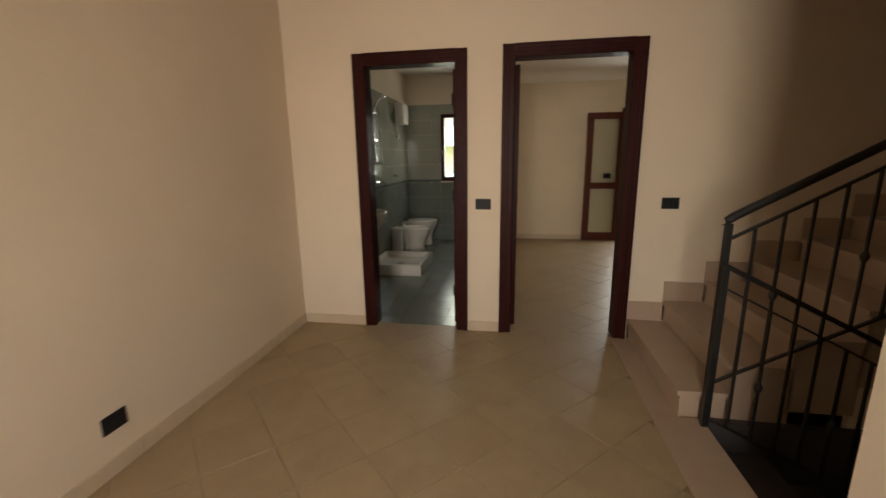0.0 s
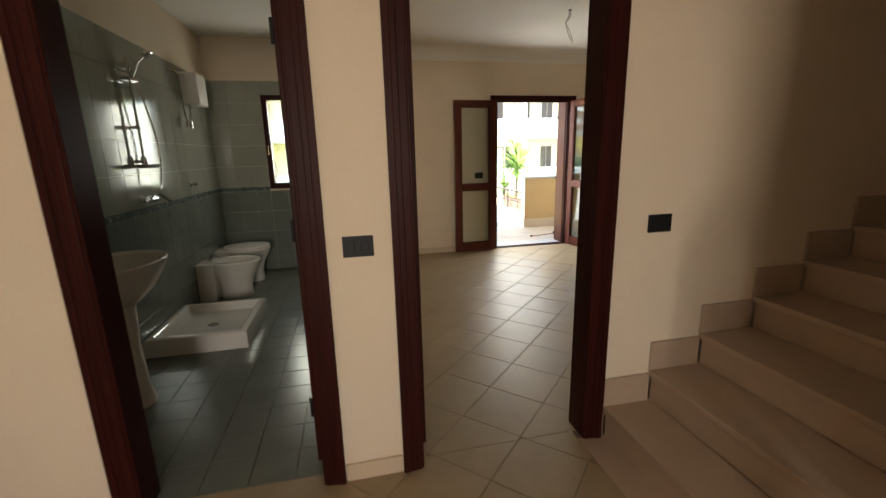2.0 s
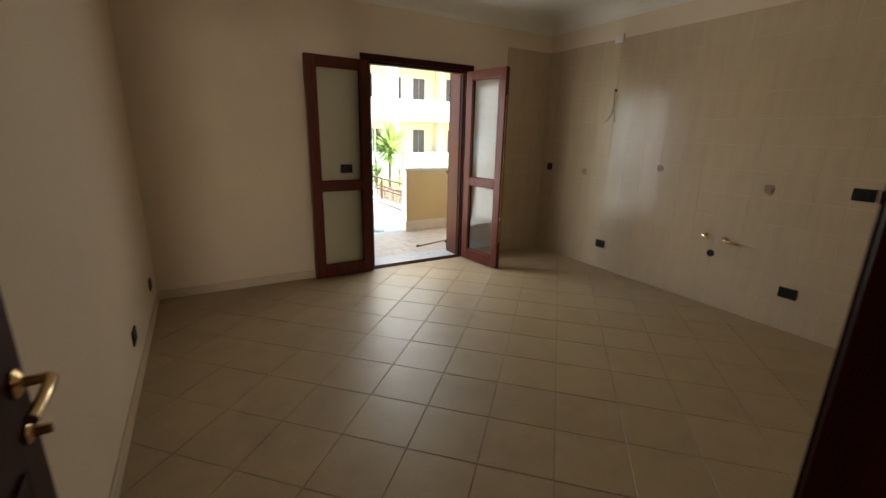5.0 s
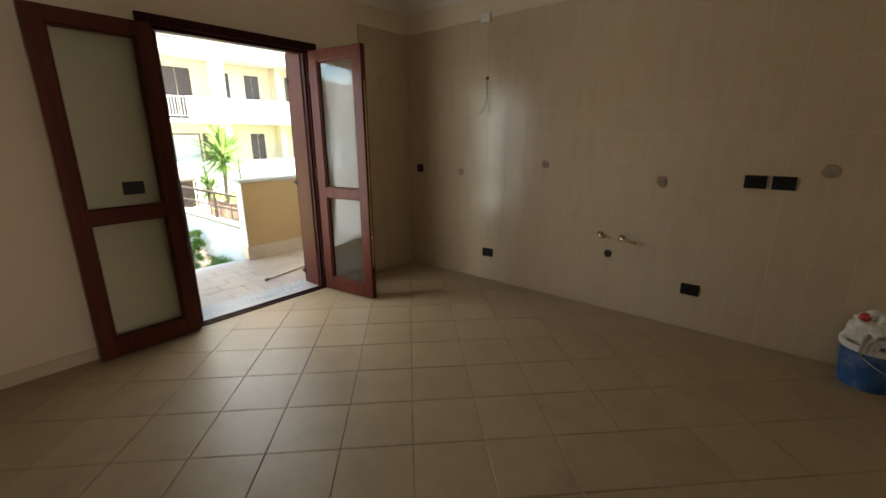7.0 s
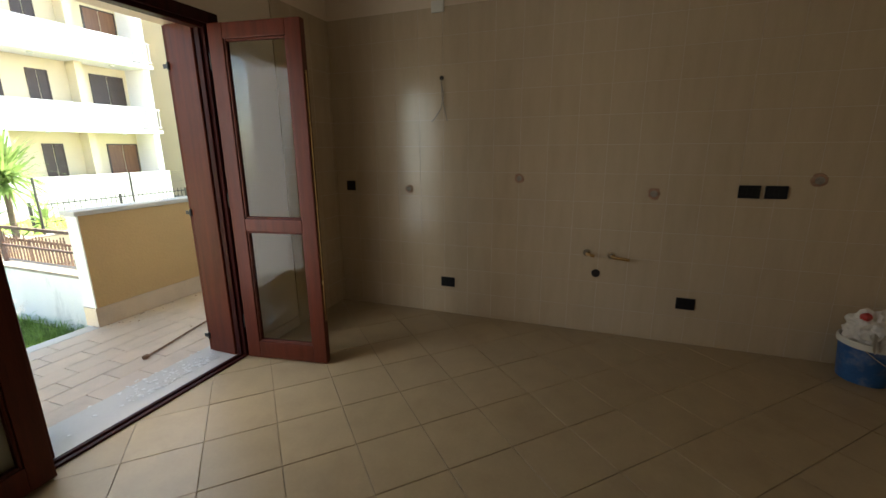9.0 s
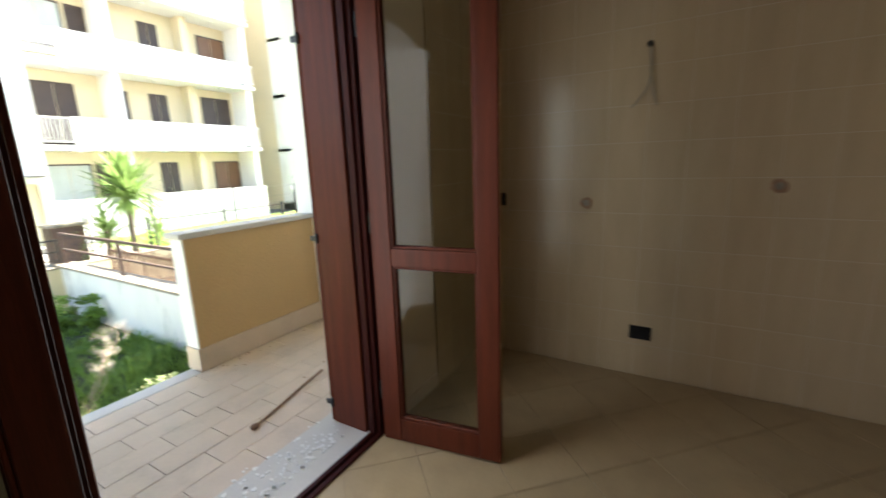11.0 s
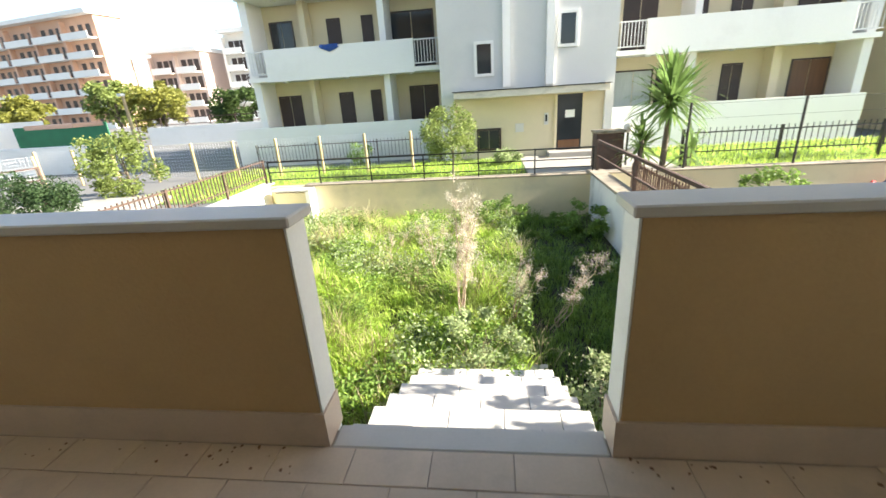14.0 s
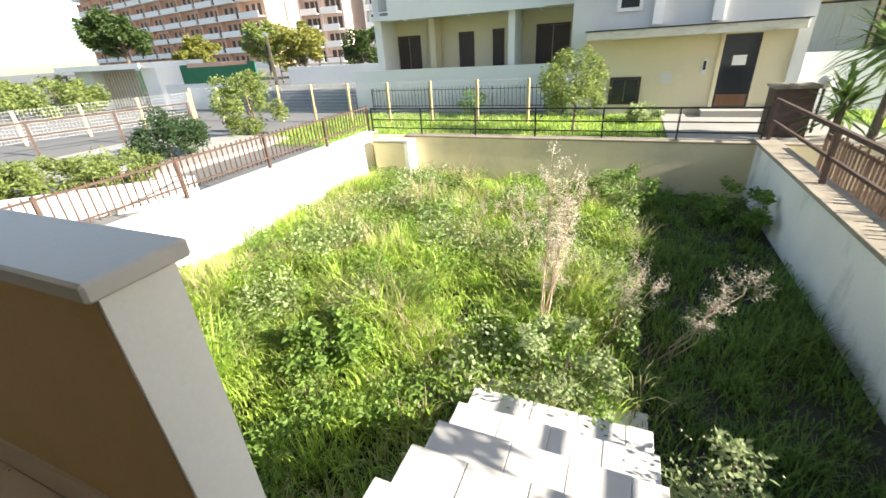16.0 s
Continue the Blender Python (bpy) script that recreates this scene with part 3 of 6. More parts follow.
# ---------------------------------------------------------------- french door
def french_door():
    d = thing("door_3", "red-brown wooden french door with two open glazed leaves", "door", at=(2.73, KY1, 0), kind="structure")
    x0, x1, h = FD
    for x, e in ((x0, -1), (x1, 1)):
        a, b = sorted((x + e * 0.042, x - e * 0.025))
        part("trim", blocks((a, KY1 - 0.022, 0.001, b, KY1 - 0.001, h + 0.034), bevel=0.004, segments=2), MAHOGANY, d)
        a, b = sorted((x - e * 0.001, x - e * 0.045))
        part("jamb", blocks((a, KY1 + 0.001, 0.001, b, KY1 + 0.065, h - 0.001), bevel=0.003), MAHOGANY, d)
        a, b = sorted((x - e * 0.046, x - e * 0.062))
        part("rebate", blocks((a, KY1 + 0.025, 0.001, b, KY1 + 0.060, h - 0.05), bevel=0.002), MAHOGANY, d)
        out = -0.040 if e < 0 else -0.014
        a, b = sorted((x - e * 0.020 + e * out, x - e * 0.052 + e * out))
        sh = part("shutter", blocks((a, KY1 + 0.075, 0.004, b, KY1 + 0.285, h - 0.012), bevel=0.004), REDWOOD if e > 0 else SHUTTER_WOOD, d, "plain dark red-brown wooden shutter folded into the reveal")
        a2, b2 = sorted((x - e * 0.014 + e * out, x - e * 0.046 + e * out))
        part("shutter_back", blocks((a2, KY1 + 0.288, 0.004, b2, KY1 + 0.312, h - 0.012), bevel=0.003), SHUTTER_WOOD, d, "dark edge of the second shutter fold")
        for z in (0.12, 0.98, 1.86):
            bm = bmesh.new()
            lathe(bm, ((0.008, -0.022), (0.009, 0), (0.008, 0.022)), (x - e * 0.058 + e * out, KY1 + 0.287, z), 10)
            box(bm, x - e * 0.058 + e * out - 0.004, KY1 + 0.289, z - 0.012, x - e * 0.058 + e * out + 0.004, KY1 + 0.325, z + 0.012)
            part("shutter_hinge", bm, BLACK_IRON, sh)
    part("head_trim", blocks((x0 + 0.026, KY1 - 0.0225, h - 0.028, x1 - 0.026, KY1 - 0.001, h + 0.034), bevel=0.004, segments=2), MAHOGANY, d)
    part("head", blocks((x0 + 0.046, KY1 + 0.001, h - 0.052, x1 - 0.046, KY1 + 0.065, h - 0.001), bevel=0.003), MAHOGANY, d)
    part("threshold", blocks((x0 + 0.002, KY1 - 0.005, 0.0, x1 - 0.002, KY1 + 0.020, 0.012), (x0 + 0.002, KY1 + 0.030, 0.0, x1 - 0.002, KY1 + 0.055, 0.018), (x0 + 0.002, KY1 + 0.0205, -0.004, x1 - 0.002, KY1 + 0.0295, 0.004), bevel=0.002), MAHOGANY, d, "dark double threshold bar")
    part("sill", blocks((x0 + 0.002, KY1 + 0.056, -0.1, x1 - 0.002, EY1 + 0.02, 0.006), bevel=0.003), CAP_STONE, d, "worn white stone sill with peeled paint")
    for hinge, angle, w in (((x0 + 0.022, KY1 - 0.050), 183.0, 0.600), ((x1 - 0.03, KY1 - 0.030), -81.0, 0.572)):
        turn = pose(hinge[0], hinge[1], 0, 0, 0, angle)
        lh, lz = 2.065, 0.012
        bm = bmesh.new()
        st = 0.092
        for b in ((0, -0.025, lz, st, 0.025, lh), (w - st, -0.025, lz, w, 0.025, lh), (st + 0.0005, -0.0245, lz, w - st - 0.0005, 0.0245, lz + 0.115),
                  (st + 0.0005, -0.0245, lh - 0.085, w - st - 0.0005, 0.0245, lh), (st + 0.0005, -0.0245, 0.875, w - st - 0.0005, 0.0245, 0.955)):
            box(bm, *b)
        soften(bm, 0.006, 2)
        bm.transform(turn)
        leaf = part("leaf", bm, REDWOOD, d, "red-brown wooden leaf frame with two panes")
        for z0, z1 in ((lz + 0.1155, 0.8745), (0.9555, lh - 0.0855)):
            bm = bmesh.new()
            box(bm, st + 0.001, -0.003, z0, w - st - 0.001, 0.003, z1)
            bm.transform(turn)
            pane = part("pane", bm, GLASS, leaf, "clear glass pane")
            pane.visible_shadow = False
            bm = bmesh.new()
            for b in ((st + 0.001, z0, st + 0.012, z1), (w - st - 0.012, z0, w - st - 0.001, z1), (st + 0.0125, z0, w - st - 0.0125, z0 + 0.011), (st + 0.0125, z1 - 0.011, w - st - 0.0125, z1)):
                for s in (-1, 1):
                    ya, yb = sorted((s * 0.0035, s * 0.016))
                    box(bm, b[0], ya, b[1], b[2], yb, b[3])
            soften(bm, 0.003, 1)
            bm.transform(turn)
            part("glazing_bead", bm, REDWOOD, leaf)
        for z in (0.22, 1.02, 1.82):
            bm = bmesh.new()
            tube(bm, ((-0.004, -0.02, z), (-0.004, -0.02, z + 0.09)), 0.006, 8)
            bm.transform(turn)
            part("hinge", bm, BLACK_IRON, leaf)
        bm = bmesh.new()
        box(bm, w + 0.0005, -0.008, 0.30, w + 0.002, 0.008, 1.80)
        bm.transform(turn)
        part("lock_strip", bm, BRASS, leaf, "narrow brass lock strip")


french_door()


# ---------------------------------------------------------------- kitchen wall fittings
TERRACOTTA = mat("raw_plaster_box", (0.34, 0.20, 0.13), 0.9, 0.3, 30, 90, 0.5, stain=(0.36, 0.28, 0.21), stain_scale=40, stain_amount=0.9)
CABLE = mat("grey_cable", (0.30, 0.27, 0.22), 0.5, 0.1, 30, 90, 0.0)
WHITE_PLASTIC = mat("white_plastic", (0.72, 0.69, 0.62), 0.4, 0.06, 9, 90, 0.02)
HOLE = mat("dark_hole", (0.02, 0.017, 0.015), 0.9, 0.2, 20, 90, 0.1)


def junction_box(y, z, r, label):
    """An open round wiring box, chipped out of the tiles, with short wire ends."""
    j = thing("junction_box", label, "junction box", "open wiring boxes", (TX, y, z))
    bm = bmesh.new()
    rim = [(r * random.uniform(0.85, 1.2)) for _ in range(14)]
    face, back = [], []
    for k, q in enumerate(rim):
        a = 2 * math.pi * k / 14
        face.append(bm.verts.new((TX - 0.003, y + q * math.cos(a), z + q * math.sin(a))))
        back.append(bm.verts.new((TX - 0.0005, y + q * 1.1 * math.cos(a), z + q * 1.1 * math.sin(a))))
    bm.faces.new(face)
    for k in range(14):
        bm.faces.new((face[k], face[(k + 1) % 14], back[(k + 1) % 14], back[k]))
    part("plaster_patch", bm, TERRACOTTA, j)
    bm = bmesh.new()
    lathe(bm, ((r * 0.62, 0), (r * 0.62, 0.004), (r * 0.5, 0.004), (r * 0.48, 0.001)), (TX - 0.0035, y, z), 16, Matrix.Rotation(radians(-90), 4, "Y"))
    part("box_rim", bm, CABLE, j)
    for k in range(3):
        bm = bmesh.new()
        dy, dz = random.uniform(-0.02, 0.02), random.uniform(-0.02, 0.02)
        tube(bm, ((TX - 0.003, y + dy * 0.3, z + dz * 0.3), (TX - 0.014, y + dy, z + dz), (TX - 0.018, y + 1.4 * dy, z + dz - 0.012)), 0.0022, 6)
        part("wire_end", bm, CABLE, j)


junction_box(6.249, 1.046, 0.030, "small open wiring box with wire ends")
junction_box(5.343, 1.146, 0.030, "open wiring box chipped into the tiles")
junction_box(4.427, 1.057, 0.036, "open wiring box chipped into the tiles")
junction_box(3.540, 1.162, 0.038, "open wiring box chipped into the tiles")


def hanging_cable(name, top, ends, label, hole):
    c = thing(name, label, "cable", at=top)
    bm = bmesh.new()
    lathe(bm, ((0.017, 0), (0.017, 0.003), (0.011, 0.0035)), top, 12, hole)
    part("outlet", bm, HOLE, c, "dark cable hole")
    for pts in ends:
        bm = bmesh.new()
        tube(bm, [Vector(top) + Vector(p) for p in pts], 0.0035, 6)
        part("wire", bm, CABLE, c, "", True)


hanging_cable("wall_cable", (TX - 0.001, 5.955, 1.885),
              (((0, 0, 0), (-0.02, 0.0, -0.02), (-0.02, -0.02, -0.12), (-0.02, 0.0, -0.22), (-0.03, 0.055, -0.30), (-0.03, 0.075, -0.315)),
               ((0, 0, 0), (-0.03, -0.005, -0.03), (-0.025, -0.012, -0.14), (-0.02, -0.03, -0.24), (-0.02, -0.05, -0.315))),
              "loose twin cable hanging from the tiled wall", Matrix.Rotation(radians(-90), 4, "Y"))
hanging_cable("ceiling_cable", (2.36, 5.36, CEIL - 0.002),
              (((0, 0, 0), (0.01, 0, -0.05), (-0.035, 0.01, -0.12), (0.005, 0.0, -0.19), (0.04, 0.01, -0.26), (0.035, 0.0, -0.30)),
               ((0, 0, 0), (-0.012, 0, -0.06), (-0.045, 0.0, -0.11), (-0.01, 0.01, -0.2), (0.02, 0.0, -0.27))),
              "loose white lamp cable hanging from the ceiling", Matrix.Rotation(radians(180), 4, "X"))

solid("wall_box", blocks((TX - 0.016, 5.93, 2.335, TX - 0.0005, 6.03, 2.415), bevel=0.004), WHITE_PLASTIC, "small white blank box at the top of the tiles", "wall box")


def pipe_stub(y, z, label, tail):
    p = thing("water_pipe", label, "pipe", "water connections", (TX, y, z))
    bm = bmesh.new()
    lathe(bm, ((0.026, 0), (0.026, 0.003), (0.014, 0.004), (0.013, 0.035), (0.009, 0.036)), (TX - 0.0005, y, z), 14, Matrix.Rotation(radians(-90), 4, "Y"))
    part("fitting", bm, CHROME, p, "dull metal water fitting", True)
    bm = bmesh.new()
    tube(bm, ((TX - 0.033, y, z), (TX - 0.045, y - 0.02, z - 0.006), (TX - 0.040, y - tail, z - 0.016)), 0.011, 8)
    part("plug", bm, BRASS, p, "brass stub", True)


pipe_stub(4.83, 0.615, "capped metal water pipe stub on the tiled wall", 0.055)
pipe_stub(4.66, 0.605, "metal water pipe stub with a brass tail", 0.12)
bm = bmesh.new()
lathe(bm, ((0.030, 0), (0.030, 0.004), (0.023, 0.004), (0.022, 0.001)), (TX - 0.0005, 4.756, 0.464), 16, Matrix.Rotation(radians(-90), 4, "Y"))
solid("drain_outlet", bm, HOLE, "open dark drain outlet in the tiled wall", "drain")

BLUE_PLASTIC = mat("blue_bucket_plastic", (0.022, 0.10, 0.28), 0.4, 0.25, 12, 90, 0.05, stain=(0.35, 0.33, 0.30), stain_scale=9, stain_amount=0.5)
BAG = mat("thin_white_bag", (0.70, 0.66, 0.60), 0.35, 0.12, 15, 90, 0.2)
RED_PRINT = mat("red_print", (0.50, 0.04, 0.03), 0.4, 0.2, 20, 90, 0.0)
ORANGE_PRINT = mat("orange_print", (0.55, 0.16, 0.05), 0.45, 0.2, 20, 90, 0.0)


def paint_bucket(x, y):
    b = thing("paint_bucket", "blue printed paint bucket with a white rim holding rubbish", "bucket", at=(x, y, 0))
    bm = bmesh.new()
    lathe(bm, ((0.115, 0.0), (0.120, 0.004), (0.140, 0.23), (0.136, 0.23), (0.116, 0.008)), (x, y, 0), 32)
    part("body", bm, BLUE_PLASTIC, b, "", True)
    bm = bmesh.new()
    lathe(bm, ((0.142, 0.222), (0.149, 0.226), (0.150, 0.256), (0.145, 0.262), (0.137, 0.258), (0.137, 0.224)), (x, y, 0), 32)
    part("rim", bm, WHITE_PLASTIC, b, "thick white rim", True)
    for a0, a1, z0, z1, mt in ((150, 190, 0.10, 0.14, ORANGE_PRINT), (135, 205, 0.055, 0.062, WHITE_PLASTIC), (150, 200, 0.03, 0.045, BLACK_PLASTIC)):
        bm = bmesh.new()
        row = []
        for k in range(7):
            a = radians(a0 + (a1 - a0) * k / 6)
            row.append([bm.verts.new((x + (0.1175 + 0.087 * z + 0.0012) * math.cos(a), y + (0.1175 + 0.087 * z + 0.0012) * math.sin(a), z)) for z in (z0, z1)])
        for p, q in zip(row, row[1:]):
            bm.faces.new((p[0], q[0], q[1], p[1]))
        part("printed_label", bm, mt, b)
    bm = bmesh.new()
    tube(bm, [(x + 0.152 * math.cos(radians(a)), y + 0.152 * math.sin(radians(a)), 0.225 - 0.10 * math.sin(radians(a - 150) * 180 / 150)) for a in range(150, 301, 10)], 0.003, 6)
    part("wire_bail", bm, CHROME, b, "thin wire handle")


paint_bucket(4.30, 3.21)


def crumpled_bag(x, y, z):
    """A crumpled thin bag that bulges out of the bucket, with a corner hanging over the rim."""
    g = thing("plastic_bag", "crumpled white plastic bag with red print in the bucket", "bag", at=(x, y, z))
    bm = bmesh.new()
    bmesh.ops.create_icosphere(bm, subdivisions=4, radius=1.0)
    for v in bm.verts:
        n = v.co.normalized()
        bump = 1 + 0.30 * noise.noise(n * 2.3) + 0.16 * noise.noise(n * 6.1) + 0.07 * abs(noise.noise(n * 14.0))
        v.co = Vector((x + 0.115 * n.x * bump, y + 0.125 * n.y * bump, z + 0.07 + 0.115 * n.z * bump))
    part("crumpled_body", bm, BAG, g, "", False)
    bm = bmesh.new()
    rows = []
    for k in range(9):
        u = k / 8
        row = []
        for j in range(6):
            w = (j / 5 - 0.5) * (0.11 - 0.05 * u)
            row.append(bm.verts.new((x - 0.07 - 0.11 * u + 0.01 * math.sin(7 * u + j), y + w + 0.05 * u, z + 0.065 + 0.04 * math.sin(2.6 * u) - 0.075 * u * u + 0.012 * math.sin(3 * j + 5 * u))))
        rows.append(row)
    for p, q in zip(rows, rows[1:]):
        for j in range(5):
            bm.faces.new((p[j], p[j + 1], q[j + 1], q[j]))
    bmesh.ops.solidify(bm, geom=bm.faces[:], thickness=0.003)
    part("hanging_corner", bm, BAG, g)
    for dy, dz, dx in ((0.07, 0.17, -0.05), (-0.105, 0.10, -0.06)):
        bm = bmesh.new()
        bmesh.ops.create_icosphere(bm, subdivisions=2, radius=0.026)
        for v in bm.verts:
            v.co = Vector((x + dx, y + dy, z + dz)) + v.co * (1 + 0.4 * noise.noise(v.co * 40))
        part("red_patch", bm, RED_PRINT, g, "red printed corner")


crumpled_bag(4.30, 3.21, 0.235)

# ---------------------------------------------------------------- bathroom
def pedestal_basin(y):
    b = thing("washbasin", "white porcelain washbasin on a pedestal", "washbasin", at=(HX0 + 0.3, y, 0))
    cx = HX0 + 0.255
    bm = bmesh.new()
    lathe(bm, ((0.06, 0.60), (0.12, 0.63), (0.20, 0.70), (0.255, 0.79), (0.275, 0.83), (0.278, 0.85), (0.268, 0.857), (0.235, 0.845), (0.19, 0.76), (0.10, 0.715), (0.02, 0.71)), (cx, y, 0), 36, sx=0.86, sy=1.08)
    part("bowl", bm, PORCELAIN, b, "", True)
    part("back_ledge", blocks((HX0 + 0.002, y - 0.26, 0.79, HX0 + 0.10, y + 0.26, 0.872), bevel=0.02, segments=3), PORCELAIN, b, "", True)
    bm = bmesh.new()
    lathe(bm, ((0.105, 0.0), (0.108, 0.02), (0.085, 0.10), (0.072, 0.35), (0.085, 0.58), (0.11, 0.66)), (cx - 0.03, y, 0), 28)
    part("pedestal", bm, PORCELAIN, b, "tapered white pedestal", True)
    bm = bmesh.new()
    lathe(bm, ((0.026, 0.872), (0.024, 0.88), (0.017, 0.92), (0.019, 0.955), (0.004, 0.965)), (HX0 + 0.065, y, 0), 16)
    tube(bm, ((HX0 + 0.065, y, 0.91), (HX0 + 0.12, y, 0.935), (HX0 + 0.17, y, 0.915), (HX0 + 0.175, y, 0.90)), 0.011, 10)
    tube(bm, ((HX0 + 0.062, y, 0.962), (HX0 + 0.10, y, 0.985), (HX0 + 0.13, y, 0.995)), 0.006, 8)
    part("mixer_tap", bm, CHROME, b, "chrome single-lever tap", True)


pedestal_basin(3.79)


def shower_tray(x0, y0, x1, y1, h):
    t = thing("shower_tray", "white ceramic shower tray on the floor", "shower tray", at=(x0, y0, 0))
    bm = bmesh.new()
    rings = []
    for inset, z in ((0.0, 0.001), (0.0, h - 0.02), (0.008, h - 0.005), (0.02, h), (0.05, h), (0.065, h - 0.012), (0.085, h - 0.065), (0.11, h - 0.075)):
        rings.append([bm.verts.new(p) for p in ((x0 + inset, y0 + inset, z), (x1 - inset, y0 + inset, z), (x1 - inset, y1 - inset, z), (x0 + inset, y1 - inset, z))])
    for a, b in zip(rings, rings[1:]):
        for k in range(4):
            bm.faces.new((a[k], a[(k + 1) % 4], b[(k + 1) % 4], b[k]))
    bm.faces.new(rings[0][::-1])
    bm.faces.new(rings[-1])
    part("tray", bm, PORCELAIN, t, "", True)
    bm = bmesh.new()
    lathe(bm, ((0.042, 0), (0.043, 0.004), (0.03, 0.006), (0.012, 0.005)), ((x0 + x1) / 2, (y0 + y1) / 2, h - 0.0745), 20)
    part("drain", bm, CHROME, t, "chrome drain")


shower_tray(HX0 + 0.012, 4.40, -0.68, 5.18, 0.135)
BTX = HX0 + 0.010                            # face of the bath wall tiles


def shower_set(y):
    s = thing("shower_set", "chrome shower rail with hand shower hose and mixer", "shower", at=(BTX, y, 1.1))
    bm = bmesh.new()
    tube(bm, ((BTX + 0.045, y, 1.36), (BTX + 0.045, y, 2.10)), 0.010, 10)
    part("rail", bm, CHROME, s, "", True)
    for z in (1.38, 2.05):
        bm = bmesh.new()
        tube(bm, ((BTX + 0.001, y, z), (BTX + 0.045, y, z)), 0.013, 10)
        lathe(bm, ((0.02, -0.03), (0.021, 0), (0.02, 0.03)), (BTX + 0.045, y, z), 12)
        part("bracket", bm, CHROME, s, "", True)
    for z in (1.62, 1.95):
        bm = bmesh.new()
        box(bm, BTX + 0.02, y - 0.07, z - 0.012, BTX + 0.075, y + 0.07, z + 0.012)
        soften(bm, 0.008, 2)
        part("slider", bm, CHROME, s, "", True)
    bm = bmesh.new()
    tube(bm, ((BTX + 0.06, y, 1.97), (BTX + 0.09, y + 0.05, 2.08), (BTX + 0.13, y + 0.11, 2.15)), 0.013, 10)
    lathe(bm, ((0.012, 0.0), (0.038, 0.02), (0.043, 0.035), (0.030, 0.040)), (BTX + 0.125, y + 0.105, 2.165), 18, Matrix.Rotation(radians(150), 4, "Y"))
    part("hand_shower", bm, CHROME, s, "", True)
    bm = bmesh.new()
    pts = []
    for k in range(25):
        u = k / 24
        pts.append((BTX + 0.06 + 0.02 * math.sin(3 * u), y + 0.05 + 0.16 * math.sin(math.pi * u) - 0.03 * u, 1.97 - 1.35 * u + 0.55 * u * u if u < 0.62 else 1.345 - 0.26 * math.sin(math.pi * (u - 0.62) / 0.76)))
    tube(bm, pts, 0.007, 8)
    part("hose", bm, CHROME, s, "grey metal hose", True)
    for dy in (-0.06, 0.07):
        bm = bmesh.new()
        lathe(bm, ((0.030, 0), (0.045, 0.010), (0.055, 0.028), (0.052, 0.028), (0.03, 0.012)), (BTX + 0.07, y + dy, 1.33), 18)
        part("soap_dish", bm, GLASS_WARE, s, "small glass soap dish", True)
    bm = bmesh.new()
    tube(bm, ((BTX + 0.05, y - 0.075, 1.10), (BTX + 0.05, y + 0.075, 1.10)), 0.022, 14)
    for dy in (-0.075, 0.075):
        tube(bm, ((BTX + 0.001, y + dy, 1.10), (BTX + 0.05, y + dy, 1.10)), 0.020, 12)
    tube(bm, ((BTX + 0.05, y, 1.12), (BTX + 0.09, y + 0.03, 1.14), (BTX + 0.15, y + 0.07, 1.07)), 0.010, 8)
    part("mixer", bm, CHROME, s, "chrome bath mixer with a lever", True)


GLASS_WARE = mat("milky_glass", (0.70, 0.72, 0.68), 0.15, 0.05, 9, 90, 0.0)
shower_set(4.83)


def hair_hood(y):
    """The white wall appliance beyond the shower, with its bar and hanging loop of hose."""
    w = thing("water_heater", "small white wall heater with a chrome bar and hose", "heater", at=(BTX, y, 1.9))
    part("casing", blocks((BTX + 0.001, y + 0.05, 1.90, BTX + 0.16, y + 0.34, 2.20), bevel=0.03, segments=3), WHITE_PLASTIC, w, "", True)
    bm = bmesh.new()
    tube(bm, ((BTX + 0.001, y - 0.20, 2.16), (BTX + 0.06, y - 0.20, 2.16), (BTX + 0.06, y + 0.05, 2.16)), 0.009, 8)
    part("bar", bm, CHROME, w, "", True)
    bm = bmesh.new()
    tube(bm, [(BTX + 0.06, y - 0.10 + 0.09 * (1 - math.cos(math.pi * k / 12)), 2.14 - 0.42 * math.sin(math.pi * k / 12) ** 0.6) for k in range(13)], 0.008, 8)
    part("hose", bm, CHROME, w, "looped grey hose", True)
    bm = bmesh.new()
    lathe(bm, ((0.03, -0.03), (0.034, 0), (0.03, 0.03)), (BTX + 0.06, y - 0.01, 1.71), 14)
    part("valve", bm, CHROME, w, "", True)


hair_hood(5.85)


